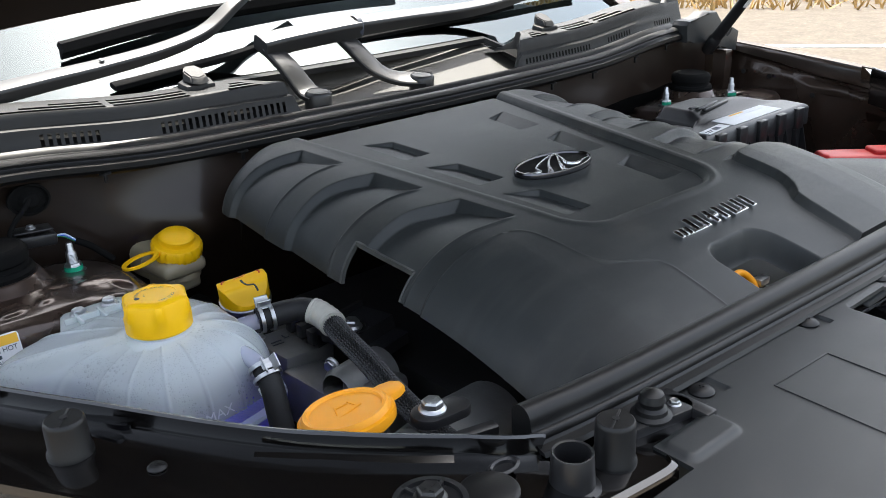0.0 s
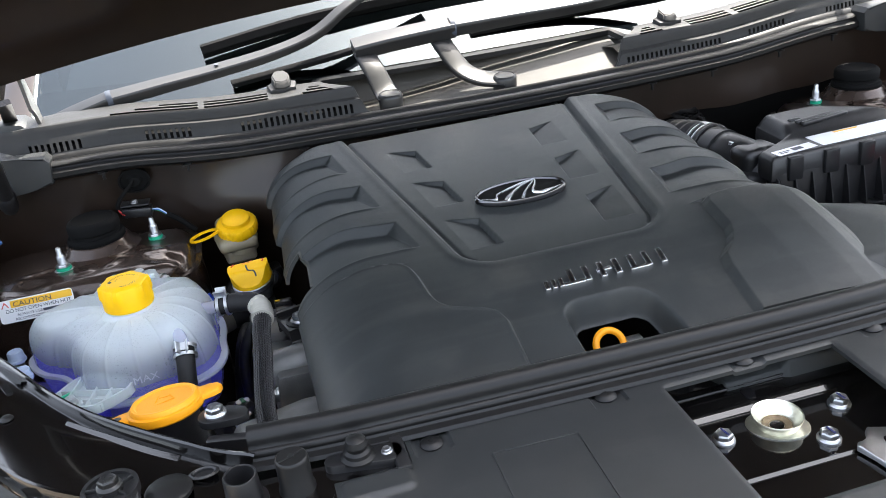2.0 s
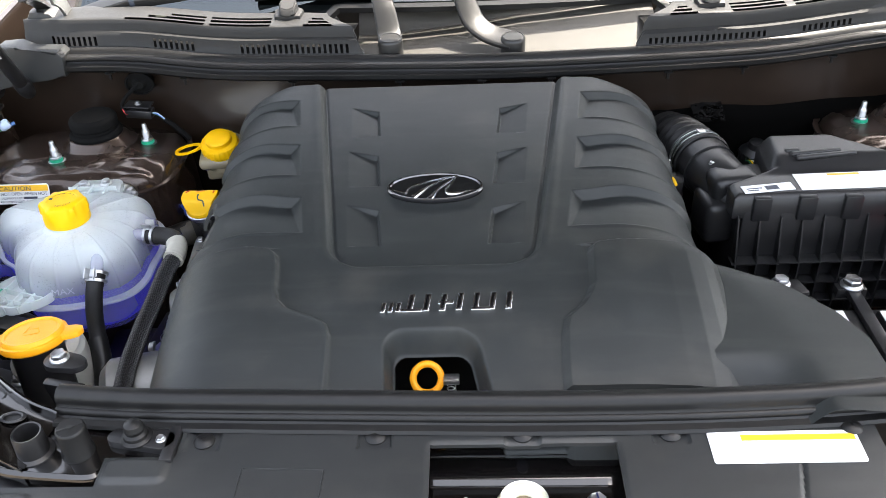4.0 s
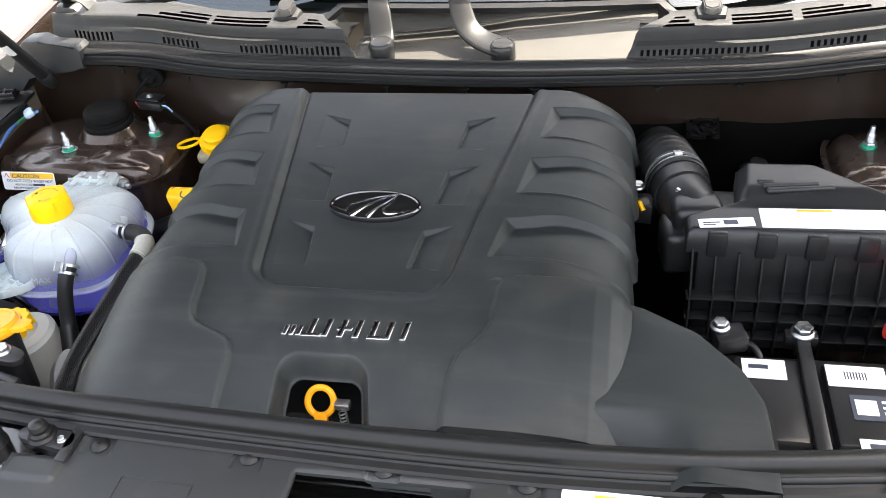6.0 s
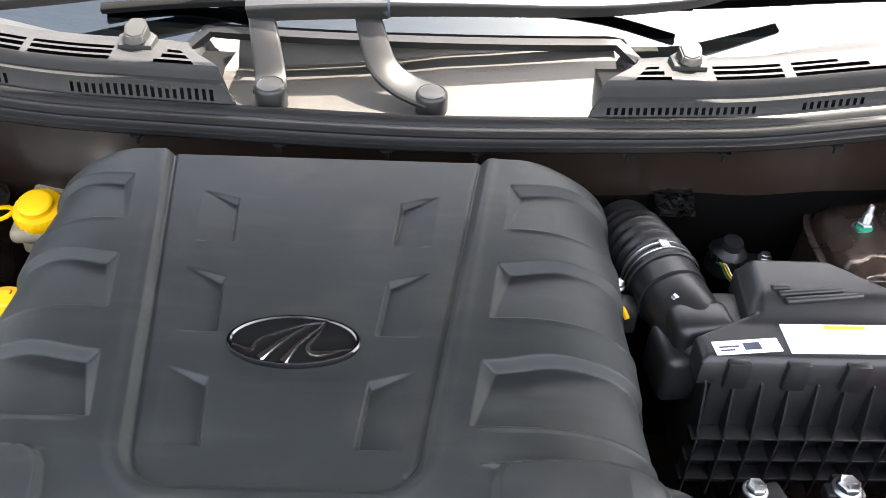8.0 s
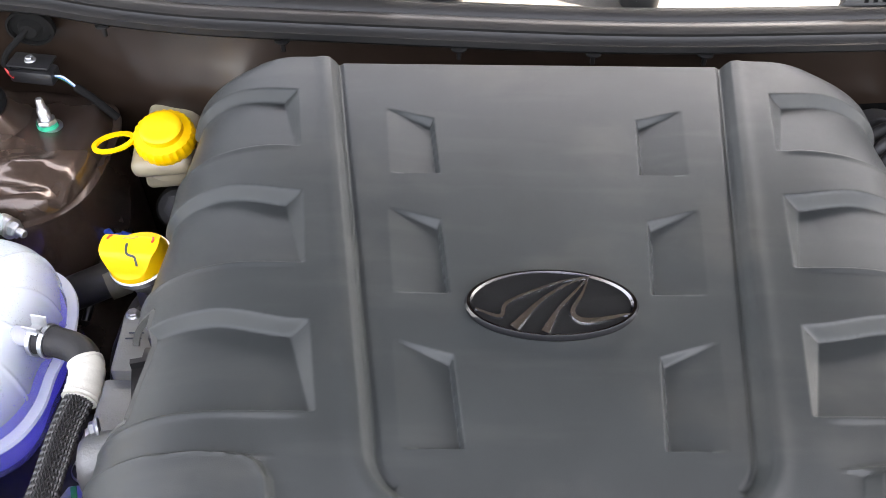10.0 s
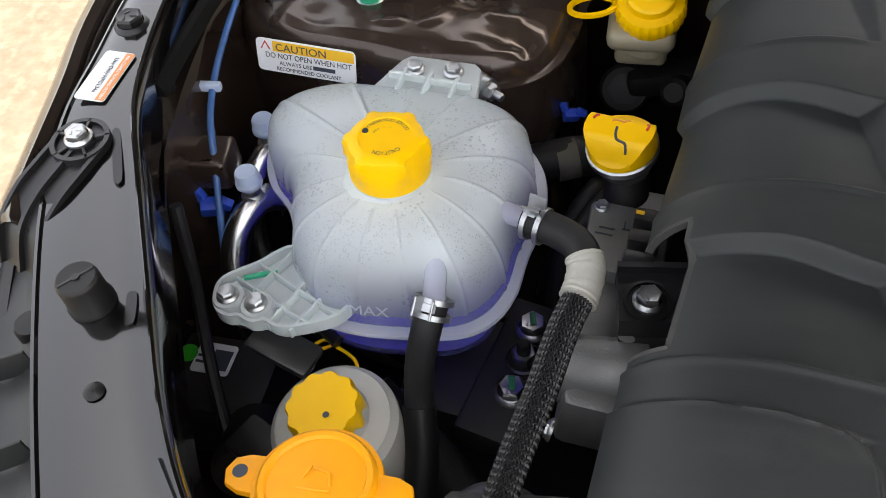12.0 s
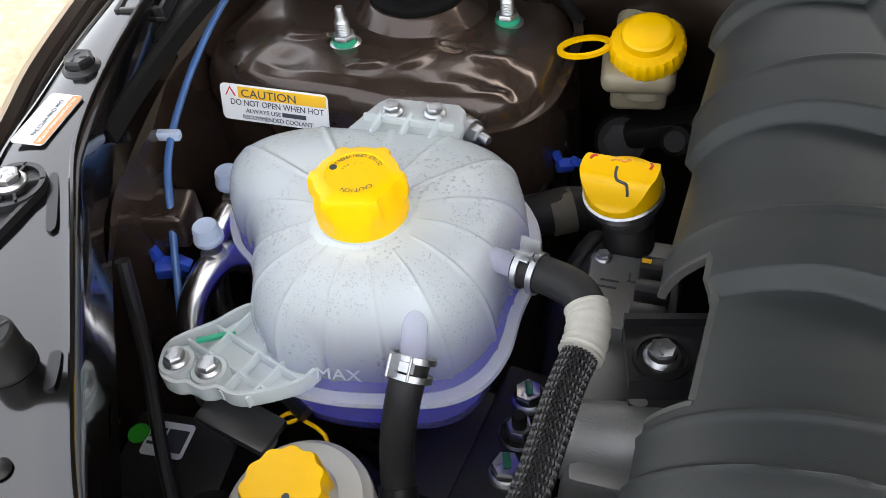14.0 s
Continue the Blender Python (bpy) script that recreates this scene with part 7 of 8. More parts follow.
bolt(hose, (0.309, 0.103, 1.032), (0, 0, 0), 1.1)
bm = bmesh.new()
block(bm, (0.318, 0.085, 1.010), (0.024, 0.030, 0.030), 0.003, (0, 0, -10))
part("sensor", bm, PLASTIC, hose)
bm = bmesh.new()
tube(bm, [(0.308, 0.080, 1.02), (0.311, 0.072, 1.028), (0.316, 0.066, 1.02)], 0.003, 8)
part("wire", bm, YELLOW, hose, "yellow wire")

# vacuum unit and bolts behind the box
vac = thing("vacuum_unit", (0.477, 0.252, 0.95), "black round vacuum unit with a raised cap and two bolts", "actuator")
vm = pose(0.479, 0.250, 0.968, 8, 6, 0)
bm = bmesh.new()
lathe(bm, [(0.0215, -0.030), (0.0215, -0.006), (0.0225, -0.005), (0.0225, 0.0), (0.0200, 0.0030), (0.0160, 0.0060), (0.0148, 0.0072), (0.0140, 0.0078)], vm, n=44)
body = part("body", bm, PLASTIC, vac)
bm = bmesh.new()
lathe(bm, [(0.0140, 0.0070), (0.0132, 0.0150), (0.0122, 0.0168), (0.0100, 0.0174), (0.0, 0.0178)], vm, n=40)
part("cap", bm, PLASTIC, vac)
for k in range(18):
    bm = block(bmesh.new(), (0.0228, 0, -0.004), (0.0024, 0.0030, 0.007), 0.0005, base=vm @ Matrix.Rotation(k * math.tau / 18, 4, "Z"))
    part("rib", bm, PLASTIC, body)
bm = bmesh.new()
slab(bm, [(0.492, 0.262), (0.530, 0.258), (0.537, 0.240), (0.540, 0.205), (0.528, 0.192), (0.510, 0.200), (0.496, 0.222)], 0.950, 0.957, 0.002)
part("bracket", bm, PLASTIC, vac)
for y in (0.236, 0.228, 0.220, 0.212):
    part("bracket_rib", block(bmesh.new(), (0.515, y, 0.959), (0.024, 0.0026, 0.006), 0.0008, (0, 0, -8)), PLASTIC, vac)
for x, y in ((0.526, 0.250), (0.530, 0.207)):
    bolt(vac, (x, y, 0.958), (0, 0, 20), 1.05)
bm = bmesh.new()
block(bm, (0.485, 0.189, 0.960), (0.021, 0.030, 0.014), 0.002, (8, 0, 24))
plug = part("plug", bm, MATT, vac, "black cable plug")
for o in (-0.006, 0.0, 0.006):
    part("plug_rib", block(bmesh.new(), (o, -0.002, 0.0078), (0.0018, 0.024, 0.003), 0.0005, base=pose(0.485, 0.189, 0.960, 8, 0, 24)), MATT, plug)
for x, mat in ((0.463, GREENINK), (0.4665, YELLOW), (0.470, WHITE)):
    bm = bmesh.new()
    tube(bm, [(x - 0.002, 0.232, 0.962), (x, 0.222, 0.966), (x + 0.003, 0.212, 0.962), (x + 0.008, 0.202, 0.958)], 0.0011, 8)
    part("wire", bm, mat, vac)
FOIL = material("crumpled_black_film", (0.003, 0.003, 0.003), 0.16, bump=0.0, spec=0.30)
part("film", grid_mesh(lin(0.374, 0.420, 50), lin(0.226, 0.272, 40), lambda x, y: (x, y, 1.028 + 0.30 * (y - 0.205) + 0.004 * noise.noise(Vector((x * 60, y * 60, 3.0))) + 0.0012 * noise.noise(Vector((x * 190, y * 190, 7.0))))), FOIL, vac, "crumpled black plastic film", smooth=20)

# ---- battery ----
bat = thing("battery", (0.56, -0.22, 0.75), "black car battery with white printed stickers", "battery")
bm = bmesh.new()
block(bm, (0.575, -0.215, 0.865), (0.33, 0.175, 0.19), 0.006)
part("case", bm, PLASTIC, bat)
bm = bmesh.new()
block(bm, (0.452, -0.205, 0.966), (0.072, 0.120, 0.016), 0.006)
block(bm, (0.585, -0.205, 0.966), (0.150, 0.120, 0.016), 0.006)
part("raised_top", bm, PLASTIC, bat)
bm = bmesh.new()
block(bm, (0.494, -0.205, 0.975), (0.016, 0.230, 0.010), 0.003)
block(bm, (0.494, -0.108, 0.972), (0.036, 0.016, 0.014), 0.003)
bar = part("hold_down_bar", bm, PLASTIC, bat, "black steel hold-down bar")
bolt(bat, (0.495, -0.108, 0.980), (0, 0, 0), 1.7)
label("sticker", (0.425, -0.150, 0.9746), (0.046, 0.0, 0.0), (0, -0.030, 0), WHITE, [(0.15, 0.6, 0.3, 0.5, INK)], "plain white sticker", parent=bat, radius=0.001)
label("sticker", (0.512, -0.152, 0.9746), (0.060, 0.0, 0.0), (0, -0.032, 0), WHITE, [(0.3 + 0.05 * k, 0.32 + 0.05 * k, 0.3, 0.65, INK) for k in range(8)], "white sticker with dark bars", parent=bat, radius=0.001)
label("sticker", (0.530, -0.195, 0.9746), (0.085, 0.0, 0.0), (0, -0.035, 0), INK, [(0.05, 0.3, 0.2, 0.8, WHITE), (0.36, 0.9, 0.2, 0.3, WHITE), (0.36, 0.9, 0.42, 0.52, WHITE), (0.36, 0.8, 0.64, 0.74, WHITE)], "black sticker with white signs", parent=bat, radius=0.001)
label("sticker", (0.530, -0.255, 0.9746), (0.085, 0.0, 0.0), (0, -0.020, 0), WHITE, [(0.1, 0.5, 0.3, 0.6, INK)], "white printed sticker", parent=bat, radius=0.001)
bm = bmesh.new()
block(bm, (0.413, -0.130, 0.985), (0.036, 0.030, 0.022), 0.004, (0, 0, 15))
part("terminal", bm, PLASTIC, bat, "black terminal clamp")
bolt(bat, (0.402, -0.126, 0.999), (0, 0, 0), 1.4)
bm = bmesh.new()
tube(bm, [(0.425, -0.128, 0.980), (0.440, -0.135, 0.978), (0.447, -0.150, 0.968), (0.44, -0.17, 0.95)], 0.004, 12)
part("cable", bm, RUBBER, bat)
bm = bmesh.new()
block(bm, (0.655, -0.132, 0.984), (0.160, 0.052, 0.026), 0.009, (0, 2, -36), 3)
block(bm, (0.680, -0.150, 0.998), (0.060, 0.034, 0.010), 0.004, (0, 2, -36), 3)
part("terminal_cover", bm, RED, bat, "red plastic terminal cover")
# ---- rear seal, cowl grilles, wipers ----
rear = thing("rear_bay_seal", (CENTRE, 0.26, 1.12), "black ribbed rubber seal along the scuttle", "rubber seal")
bm = bmesh.new()
prof = [(0.016, -0.006), (0.020, -0.002), (0.020, 0.004), (0.014, 0.0065), (0.012, 0.0095), (0.013, 0.0125), (0.008, 0.0165), (0.001, 0.0175), (-0.003, 0.0155), (-0.006, 0.0200), (-0.012, 0.0225), (-0.019, 0.0205), (-0.022, 0.014), (-0.022, -0.006)]
line = [Vector((p.x, p.y, 1.116 + cowl_rise(p.x))) for p in spline([(x, y, 1.116) for x, y in COWL_LINE[1:-1]], 12)]
line = [Vector((-0.585, 0.294, 1.129))] + line
sweep(bm, line, prof)
part("strip", bm, RUBBER, rear)
for x in (-0.50, -0.385, -0.22, -0.06, 0.06, 0.16, 0.33, 0.44, 0.57, 0.68):
    bm = bmesh.new()
    lathe(bm, [(0.007, 0.0), (0.007, 0.0015), (0.005, 0.0025), (0.0, 0.003)], (x, cowl_y(x) - 0.016, 1.1085 + cowl_rise(x)), n=18)
    block(bm, (x, cowl_y(x) - 0.016, 1.104 + cowl_rise(x)), (0.004, 0.004, 0.012), 0.001)
    part("clip", bm, RUBBER, rear)


def cowl_grille(x0, x1, slots, vents, label_text, inner, rise):
    st = thing("cowl_grille", ((x0 + x1) / 2, 0.33, 1.14), label_text, "cowl grille", "cowl grilles")
    # section: back from the seal, height
    sec = [(0.012, 1.122), (0.014, 1.130), (0.0170, 1.1365), (0.0180, 1.1375), (0.0190, 1.1386), (0.0206, 1.1470 + rise), (0.0214, 1.1528 + rise), (0.0278, 1.1572 + rise * 0.6), (0.0283, 1.1620 + rise * 0.3), (0.0288, 1.1685), (0.0304, 1.1743), (0.0318, 1.1757),
           (0.0385, 1.1764), (0.0425, 1.1768), (0.0500, 1.1775), (0.0535, 1.1780), (0.0590, 1.1786), (0.070, 1.1797), (0.078, 1.1800), (0.082, 1.1785), (0.088, 1.165), (0.120, 1.150), (0.160, 1.148)]
    dx = 0.0042
    n = int(round((x1 - x0) / dx))
    xs = [x0 + dx * k for k in range(n + 1)]

    def f(x, v):
        b, z = sec[int(v)]
        e = step(0.0, 0.035, min(x - x0, x1 - x)) if not inner else step(0.0, 0.012, (x1 - x) if inner > 0 else (x - x0))
        end = step(0.0, 0.10, (x - x0) if inner > 0 else (x1 - x))
        # the groove under the deck runs out towards the wing
        run = step(0.36, 0.20, abs(x - CENTRE - 0.30 * (1 if x > CENTRE else -1)) if abs(x - CENTRE) > 0.30 else 0.0)
        k = (z - 1.1386) / 0.0359
        if 6 <= v <= 9:
            b, z = b + (0.0190 + 0.0112 * k - b) * (1 - run), z
        lean = (-inner) * 0.050 * step(0.018, 0.078, b) * step(0.10, 0.0, (x1 - x) if inner > 0 else (x - x0))
        return (x + lean, cowl_y(x) + b, 1.128 + (z - 1.128) * (0.25 + 0.75 * e) - 0.008 * (1 - end) * step(0.02, 0.05, b) + cowl_rise(x))

    def keep(x, v):
        r = int(v)
        k = int((x - x0) / dx)
        if r == 4 and any(a < x < b for a, b in slots) and k % 2:
            return False
        if r in (11, 13, 15):
            # the back slots are shorter than the front one
            row = (r - 11) // 2
            for i, (a, b) in enumerate(vents):
                if i == (0 if inner > 0 else 2):
                    a, b = (a + 0.034 * row, b) if inner > 0 else (a, b - 0.034 * row)
                elif i == (2 if inner > 0 else 0):
                    a, b = (a + 0.009 * row, b) if inner > 0 else (a, b - 0.009 * row)
                if a < x < b:
                    return False
        return True
    b = grid_mesh(xs, list(range(len(sec))), f, keep)
    part("grille", b, COWL, st, smooth=40)
    xe = xs[-1] if inner > 0 else xs[0]
    b = bmesh.new()
    top = [b.verts.new(f(xe, v)) for v in range(len(sec))]
    low = [b.verts.new((p.co.x - inner * -0.004, p.co.y, min(p.co.z - 0.001, 1.117))) for p in top]
    for i in range(len(sec) - 1):
        b.faces.new((top[i], top[i + 1], low[i + 1], low[i]))
    part("end_wall", b, COWL, st)
    b = grid_mesh(lin(x0 + 0.02, x1 - 0.02, 20), [0, 1, 2, 3], lambda x, v: (x, cowl_y(x) + (0.021, 0.030, 0.070, 0.13)[int(v)], (1.120, 1.150, 1.160, 1.150)[int(v)] - 0.006 + cowl_rise(x)))
    part("inner_tray", b, MATT, st)
    return st


cowl_grille(-0.640, -0.112, [(-0.594, -0.520), (-0.440, -0.365), (-0.306, -0.130)], [(-0.475, -0.355), (-0.345, -0.252), (-0.205, -0.152)], "dark grey vented cowl grille by the windscreen", 1, 0.005)
cowl_grille(0.284, 0.800, [(0.306, 0.480), (0.533, 0.606), (0.69, 0.76)], [(0.332, 0.378), (0.428, 0.508), (0.518, 0.640)], "dark grey vented cowl grille by the windscreen", -1, 0.0)


def nozzle(x, y, z):
    st = thing("washer_nozzle", (x, y, z), "small grey washer nozzle on the cowl grille", "washer nozzle", "washer nozzles")
    b = bmesh.new()
    slab(b, [(-0.019, -0.012), (0.019, -0.012), (0.022, 0.008), (0.012, 0.016), (-0.012, 0.016), (-0.022, 0.008)], -0.010, 0.006, 0.003, pose(x, y, z, 12, 0, 0))
    part("base", b, COWL, st)
    b = bmesh.new()
    ring = [[b.verts.new(pose(x, y, z) @ Vector(p)) for p in row] for row in (
        [(-0.012, -0.012, 0.006), (0.0, -0.017, 0.004), (0.012, -0.012, 0.006), (0.015, 0.006, 0.008), (0.008, 0.018, 0.010), (-0.008, 0.018, 0.010), (-0.015, 0.006, 0.008)],
        [(-0.010, -0.008, 0.014), (0.0, -0.012, 0.012), (0.010, -0.008, 0.014), (0.013, 0.007, 0.020), (0.007, 0.016, 0.024), (-0.007, 0.016, 0.024), (-0.013, 0.007, 0.020)])]
    for i in range(7):
        b.faces.new((ring[0][i], ring[0][(i + 1) % 7], ring[1][(i + 1) % 7], ring[1][i]))
    b.faces.new(ring[1])
    bmesh.ops.bevel(b, geom=b.edges[:], offset=0.0016, segments=2, affect="EDGES")
    part("head", b, COWL, st)


nozzle(-0.229, 0.330, 1.180)
nozzle(0.400, 0.322, 1.180)

plenum = thing("wiper_plenum", (0.09, 0.36, 1.10), "dusty grey plastic tray below the wipers", "scuttle tray")


def tray_point(x, v):
    """The tray is a ramp that climbs to the right and to the back."""
    return (x, cowl_y(x) + 0.014 + v * (0.402 - cowl_y(x) - 0.014), 1.119 + v * mix([(-0.10, -0.002), (0.02, 0.010), (0.12, 0.024), (0.30, 0.036)], x))


part("tray", grid_mesh(lin(-0.135, 0.330, 40), lin(0.0, 1.0, 10), tray_point), TRAY, plenum)
bm = grid_mesh(lin(-0.135, 0.330, 30), lin(0.0, 1.0, 6), lambda x, v: (x, 0.402 + 0.045 * v, tray_point(x, 1.0)[2] + (1.172 - tray_point(x, 1.0)[2]) * v))
part("back_panel", bm, TRAY, plenum, "dusty grey plastic panel below the glass")
bm = bmesh.new()
lathe(bm, [(0.020, -0.004), (0.020, 0.002), (0.017, 0.004), (0, 0.004)], Matrix.Translation((0.06, 0.43, 1.165)) @ Matrix.Diagonal((1, 0.6, 1, 1)), n=24)
part("grommet", bm, COWL, plenum)


def bar(bm, pts, w0, w1, h0, h1, steps=10):
    """A rounded tapering arm."""
    sec = [(-1, -0.9), (-1, 0.45), (-0.93, 0.75), (-0.80, 0.92), (0, 1), (0.80, 0.92), (0.93, 0.75), (1, 0.45), (1, -0.9)]
    path = spline(pts, steps)
    n = len(path)
    rings = []
    for i, p in enumerate(path):
        d = (path[min(i + 1, n - 1)] - path[max(i - 1, 0)]).normalized()
        s = d.cross(Vector((0, -0.35, 0.94))).normalized()
        t = s.cross(d)
        k = i / (n - 1)
        w, h = (w0 + (w1 - w0) * k) / 2, (h0 + (h1 - h0) * k) / 2
        rings.append([bm.verts.new(p + s * (a * w) + t * (b * h)) for a, b in sec])
    m = len(sec)
    for a, b in zip(rings, rings[1:]):
        for i in range(m):
            bm.faces.new((a[i], a[(i + 1) % m], b[(i + 1) % m], b[i]))
    bm.faces.new(rings[0][::-1])
    bm.faces.new(rings[-1])
    return bm


def blade(bm, pts):
    path = spline(pts, 10)
    sweep(bm, path, [(-0.010, 0.002), (-0.006, 0.010), (0.002, 0.012), (0.010, 0.004), (0.004, -0.002), (0.001, -0.014), (-0.001, -0.014), (-0.004, -0.002)], up=(0, -0.5, 0.87))
    return bm


wl = thing("wiper", (-0.56, 0.37, 1.16), "satin grey wiper arm with a black blade", "wiper", "wipers")
bm = bmesh.new()
bar(bm, [(-0.600, 0.365, 1.160), (-0.560, 0.368, 1.176), (-0.520, 0.371, 1.188), (-0.477, 0.374, 1.198)], 0.030, 0.024, 0.022, 0.020)
part("root", bm, ARM, wl)
bm = bmesh.new()
bar(bm, [(-0.477, 0.374, 1.198), (-0.40, 0.388, 1.203), (-0.317, 0.402, 1.208), (-0.23, 0.415, 1.217), (-0.16, 0.430, 1.232), (-0.10, 0.450, 1.262), (-0.05, 0.475, 1.278), (0.05, 0.51, 1.285)], 0.026, 0.015, 0.018, 0.010)
part("arm", bm, ARM, wl)
bm = bmesh.new()
lathe(bm, [(0.0035, 0.0), (0.0035, 0.001), (0, 0.001)], pose(-0.317, 0.3995, 1.2172, 20, 0, 0), n=14)
part("hole", bm, INK, wl)
bm = bmesh.new()
lathe(bm, [(0.014, -0.004), (0.0145, 0.0), (0.014, 0.004)], Matrix.Translation((-0.477, 0.374, 1.197)) @ Vector((1, 0.08, 0.1)).to_track_quat("Z", "Y").to_matrix().to_4x4(), n=20)
part("joint", bm, INK, wl)
bm = bmesh.new()
blade(bm, [(-0.335, 0.492, 1.222), (-0.15, 0.510, 1.242), (0.05, 0.520, 1.250), (0.25, 0.525, 1.252)])
part("blade", bm, MATT, wl, "black rubber blade")
bm = bmesh.new()
bar(bm, [(-0.30, 0.425, 1.178), (-0.22, 0.432, 1.184), (-0.13, 0.420, 1.196), (-0.09, 0.40, 1.206)], 0.014, 0.012, 0.008, 0.008)
part("blade_bridge", bm, MATT, wl)

wr = thing("wiper", (0.02, 0.30, 1.14), "satin grey double-link wiper arm with a black blade", "wiper", "wipers")
for pts, at in (([(-0.075, 0.290, 1.146), (-0.078, 0.315, 1.152), (-0.086, 0.345, 1.182), (-0.094, 0.374, 1.205)], (-0.075, 0.293, 1.146)),
                ([(0.110, 0.294, 1.142), (0.075, 0.312, 1.147), (0.050, 0.330, 1.162), (0.035, 0.360, 1.192), (0.030, 0.378, 1.206)], (0.108, 0.296, 1.141))):
    bm = bmesh.new()
    bar(bm, pts, 0.038, 0.030, 0.007, 0.009)
    part("link", bm, ARM, wr)
    bm = bmesh.new()
    lathe(bm, [(0.0185, -0.02), (0.0185, 0.004), (0.0165, 0.0075), (0.0150, 0.0085), (0.0145, 0.0075), (0.0, 0.0085)], pose(*at, 6, 0, 0), n=32)
    part("pivot_cap", bm, ARM, wr)
bm = bmesh.new()
bar(bm, [(-0.108, 0.376, 1.210), (-0.06, 0.376, 1.214), (0.0, 0.377, 1.217), (0.054, 0.378, 1.219)], 0.034, 0.034, 0.024, 0.024)
part("yoke", bm, ARM, wr)
bm = bmesh.new()
bar(bm, [(0.052, 0.378, 1.219), (0.15, 0.382, 1.219), (0.27, 0.388, 1.218), (0.36, 0.394, 1.222), (0.44, 0.405, 1.232), (0.52, 0.43, 1.262), (0.60, 0.46, 1.29)], 0.030, 0.014, 0.022, 0.010)
part("arm", bm, ARM, wr)
bm = bmesh.new()
lathe(bm, [(0.0165, -0.004), (0.017, 0.0), (0.0165, 0.004)], Matrix.Translation((0.053, 0.378, 1.217)) @ Vector((1, 0.02, 0.02)).to_track_quat("Z", "Y").to_matrix().to_4x4(), n=20)
part("joint", bm, INK, wr)
bm = bmesh.new()
blade(bm, [(0.20, 0.452, 1.198), (0.35, 0.462, 1.206), (0.50, 0.48, 1.215), (0.72, 0.52, 1.225)])
part("blade", bm, MATT, wr, "black rubber blade")
bm = bmesh.new()
bar(bm, [(0.10, 0.437, 1.190), (0.22, 0.440, 1.194), (0.32, 0.436, 1.198), (0.42, 0.42, 1.210)], 0.010, 0.014, 0.006, 0.008)
part("blade_bridge", bm, MATT, wr)

# ---- firewall fittings ----
gr = thing("firewall_grommet", (-0.475, 0.275, 1.07), "black cable grommet with coloured wires in the firewall", "grommet")
bm = bmesh.new()
lathe(bm, [(0.0225, -0.006), (0.0225, 0.001), (0.020, 0.002), (0.019, -0.003), (0.012, -0.001), (0.008, 0.006), (0.0, 0.006)], Matrix.Translation((-0.464, 0.281, 1.098)) @ pose(0, 0, 0, 90, 0, 0) @ Matrix.Diagonal((1, 0.8, 1, 1)), n=36)
part("boot", bm, MATT, gr)
bm = bmesh.new()
tube(bm, [(-0.465, 0.277, 1.100), (-0.474, 0.270, 1.092), (-0.487, 0.268, 1.080), (-0.494, 0.268, 1.068), (-0.490, 0.267, 1.062)], 0.0028, 10)
part("sleeve", bm, MATT, gr)
bm = bmesh.new()
block(bm, (-0.469, 0.270, 1.056), (0.042, 0.020, 0.014), 0.003, (0, 4, -4))
block(bm, (-0.470, 0.274, 1.067), (0.040, 0.024, 0.0025), 0.001, (0, 3, -4))
part("connector", bm, PLASTIC, gr)
for k, mat in enumerate((GREENINK, BLUE, BLUECAP)):
    bm = bmesh.new()
    tube(bm, [(-0.450, 0.266, 1.056), (-0.440, 0.264, 1.053 + 0.0015 * k), (-0.430, 0.262, 1.045 + 0.001 * k)], 0.0010, 8)
    part("wire", bm, mat, gr)
bm = bmesh.new()
tube(bm, [(-0.494, 0.267, 1.066), (-0.491, 0.264, 1.060), (-0.486, 0.262, 1.056)], 0.0014, 8)
part("wire", bm, RED, gr)

bm = bmesh.new()
tube(bm, [(-0.430, 0.262, 1.046), (-0.415, 0.258, 1.036), (-0.395, 0.255, 1.015)], 0.004, 12)
part("cable", bm, MATT, gr)
bolt(gr, (-0.471, 0.274, 1.068), (0, 0, 10), 0.7)

# plastic end pieces where the wing meets the scuttle
for flip in (False, True):
    st = thing("scuttle_end_piece", (2 * CENTRE + 0.63 if flip else -0.63, 0.27, 1.08), "black plastic end piece between wing and scuttle", "end piece", "scuttle end pieces")
    o = [(-0.743, 1.122), (-0.714, 1.134), (-0.709, 1.114), (-0.696, 1.109), (-0.676, 1.150), (-0.659, 1.167), (-0.630, 1.169), (-0.612, 1.160), (-0.569, 1.158), (-0.563, 1.150), (-0.566, 1.119), (-0.592, 1.115), (-0.640, 1.110), (-0.674, 1.106), (-0.690, 1.078), (-0.738, 1.082)]
    m = Matrix(((-1 if flip else 1, 0, 0, 2 * CENTRE if flip else 0), (0, 0, -1, 0.300), (0, 1, 0, 0), (0, 0, 0, 1)))
    bm = bmesh.new()
    slab(bm, o, 0.0, 0.034, 0.004, m)
    part("body", bm, TRIM, st)
    # black cap that closes the grille's outer end
    bm = bmesh.new()
    slab(bm, [(-0.646, 1.120), (-0.640, 1.180), (-0.630, 1.196), (-0.600, 1.192), (-0.586, 1.178), (-0.600, 1.140), (-0.604, 1.120)], 0.0, 0.055, 0.005, Matrix(((-1 if flip else 1, 0, 0, 2 * CENTRE if flip else 0), (0, 0, -1, 0.395), (0, 1, 0, 0), (0, 0, 0, 1))))
    part("end_cap", bm, TRIM, st)

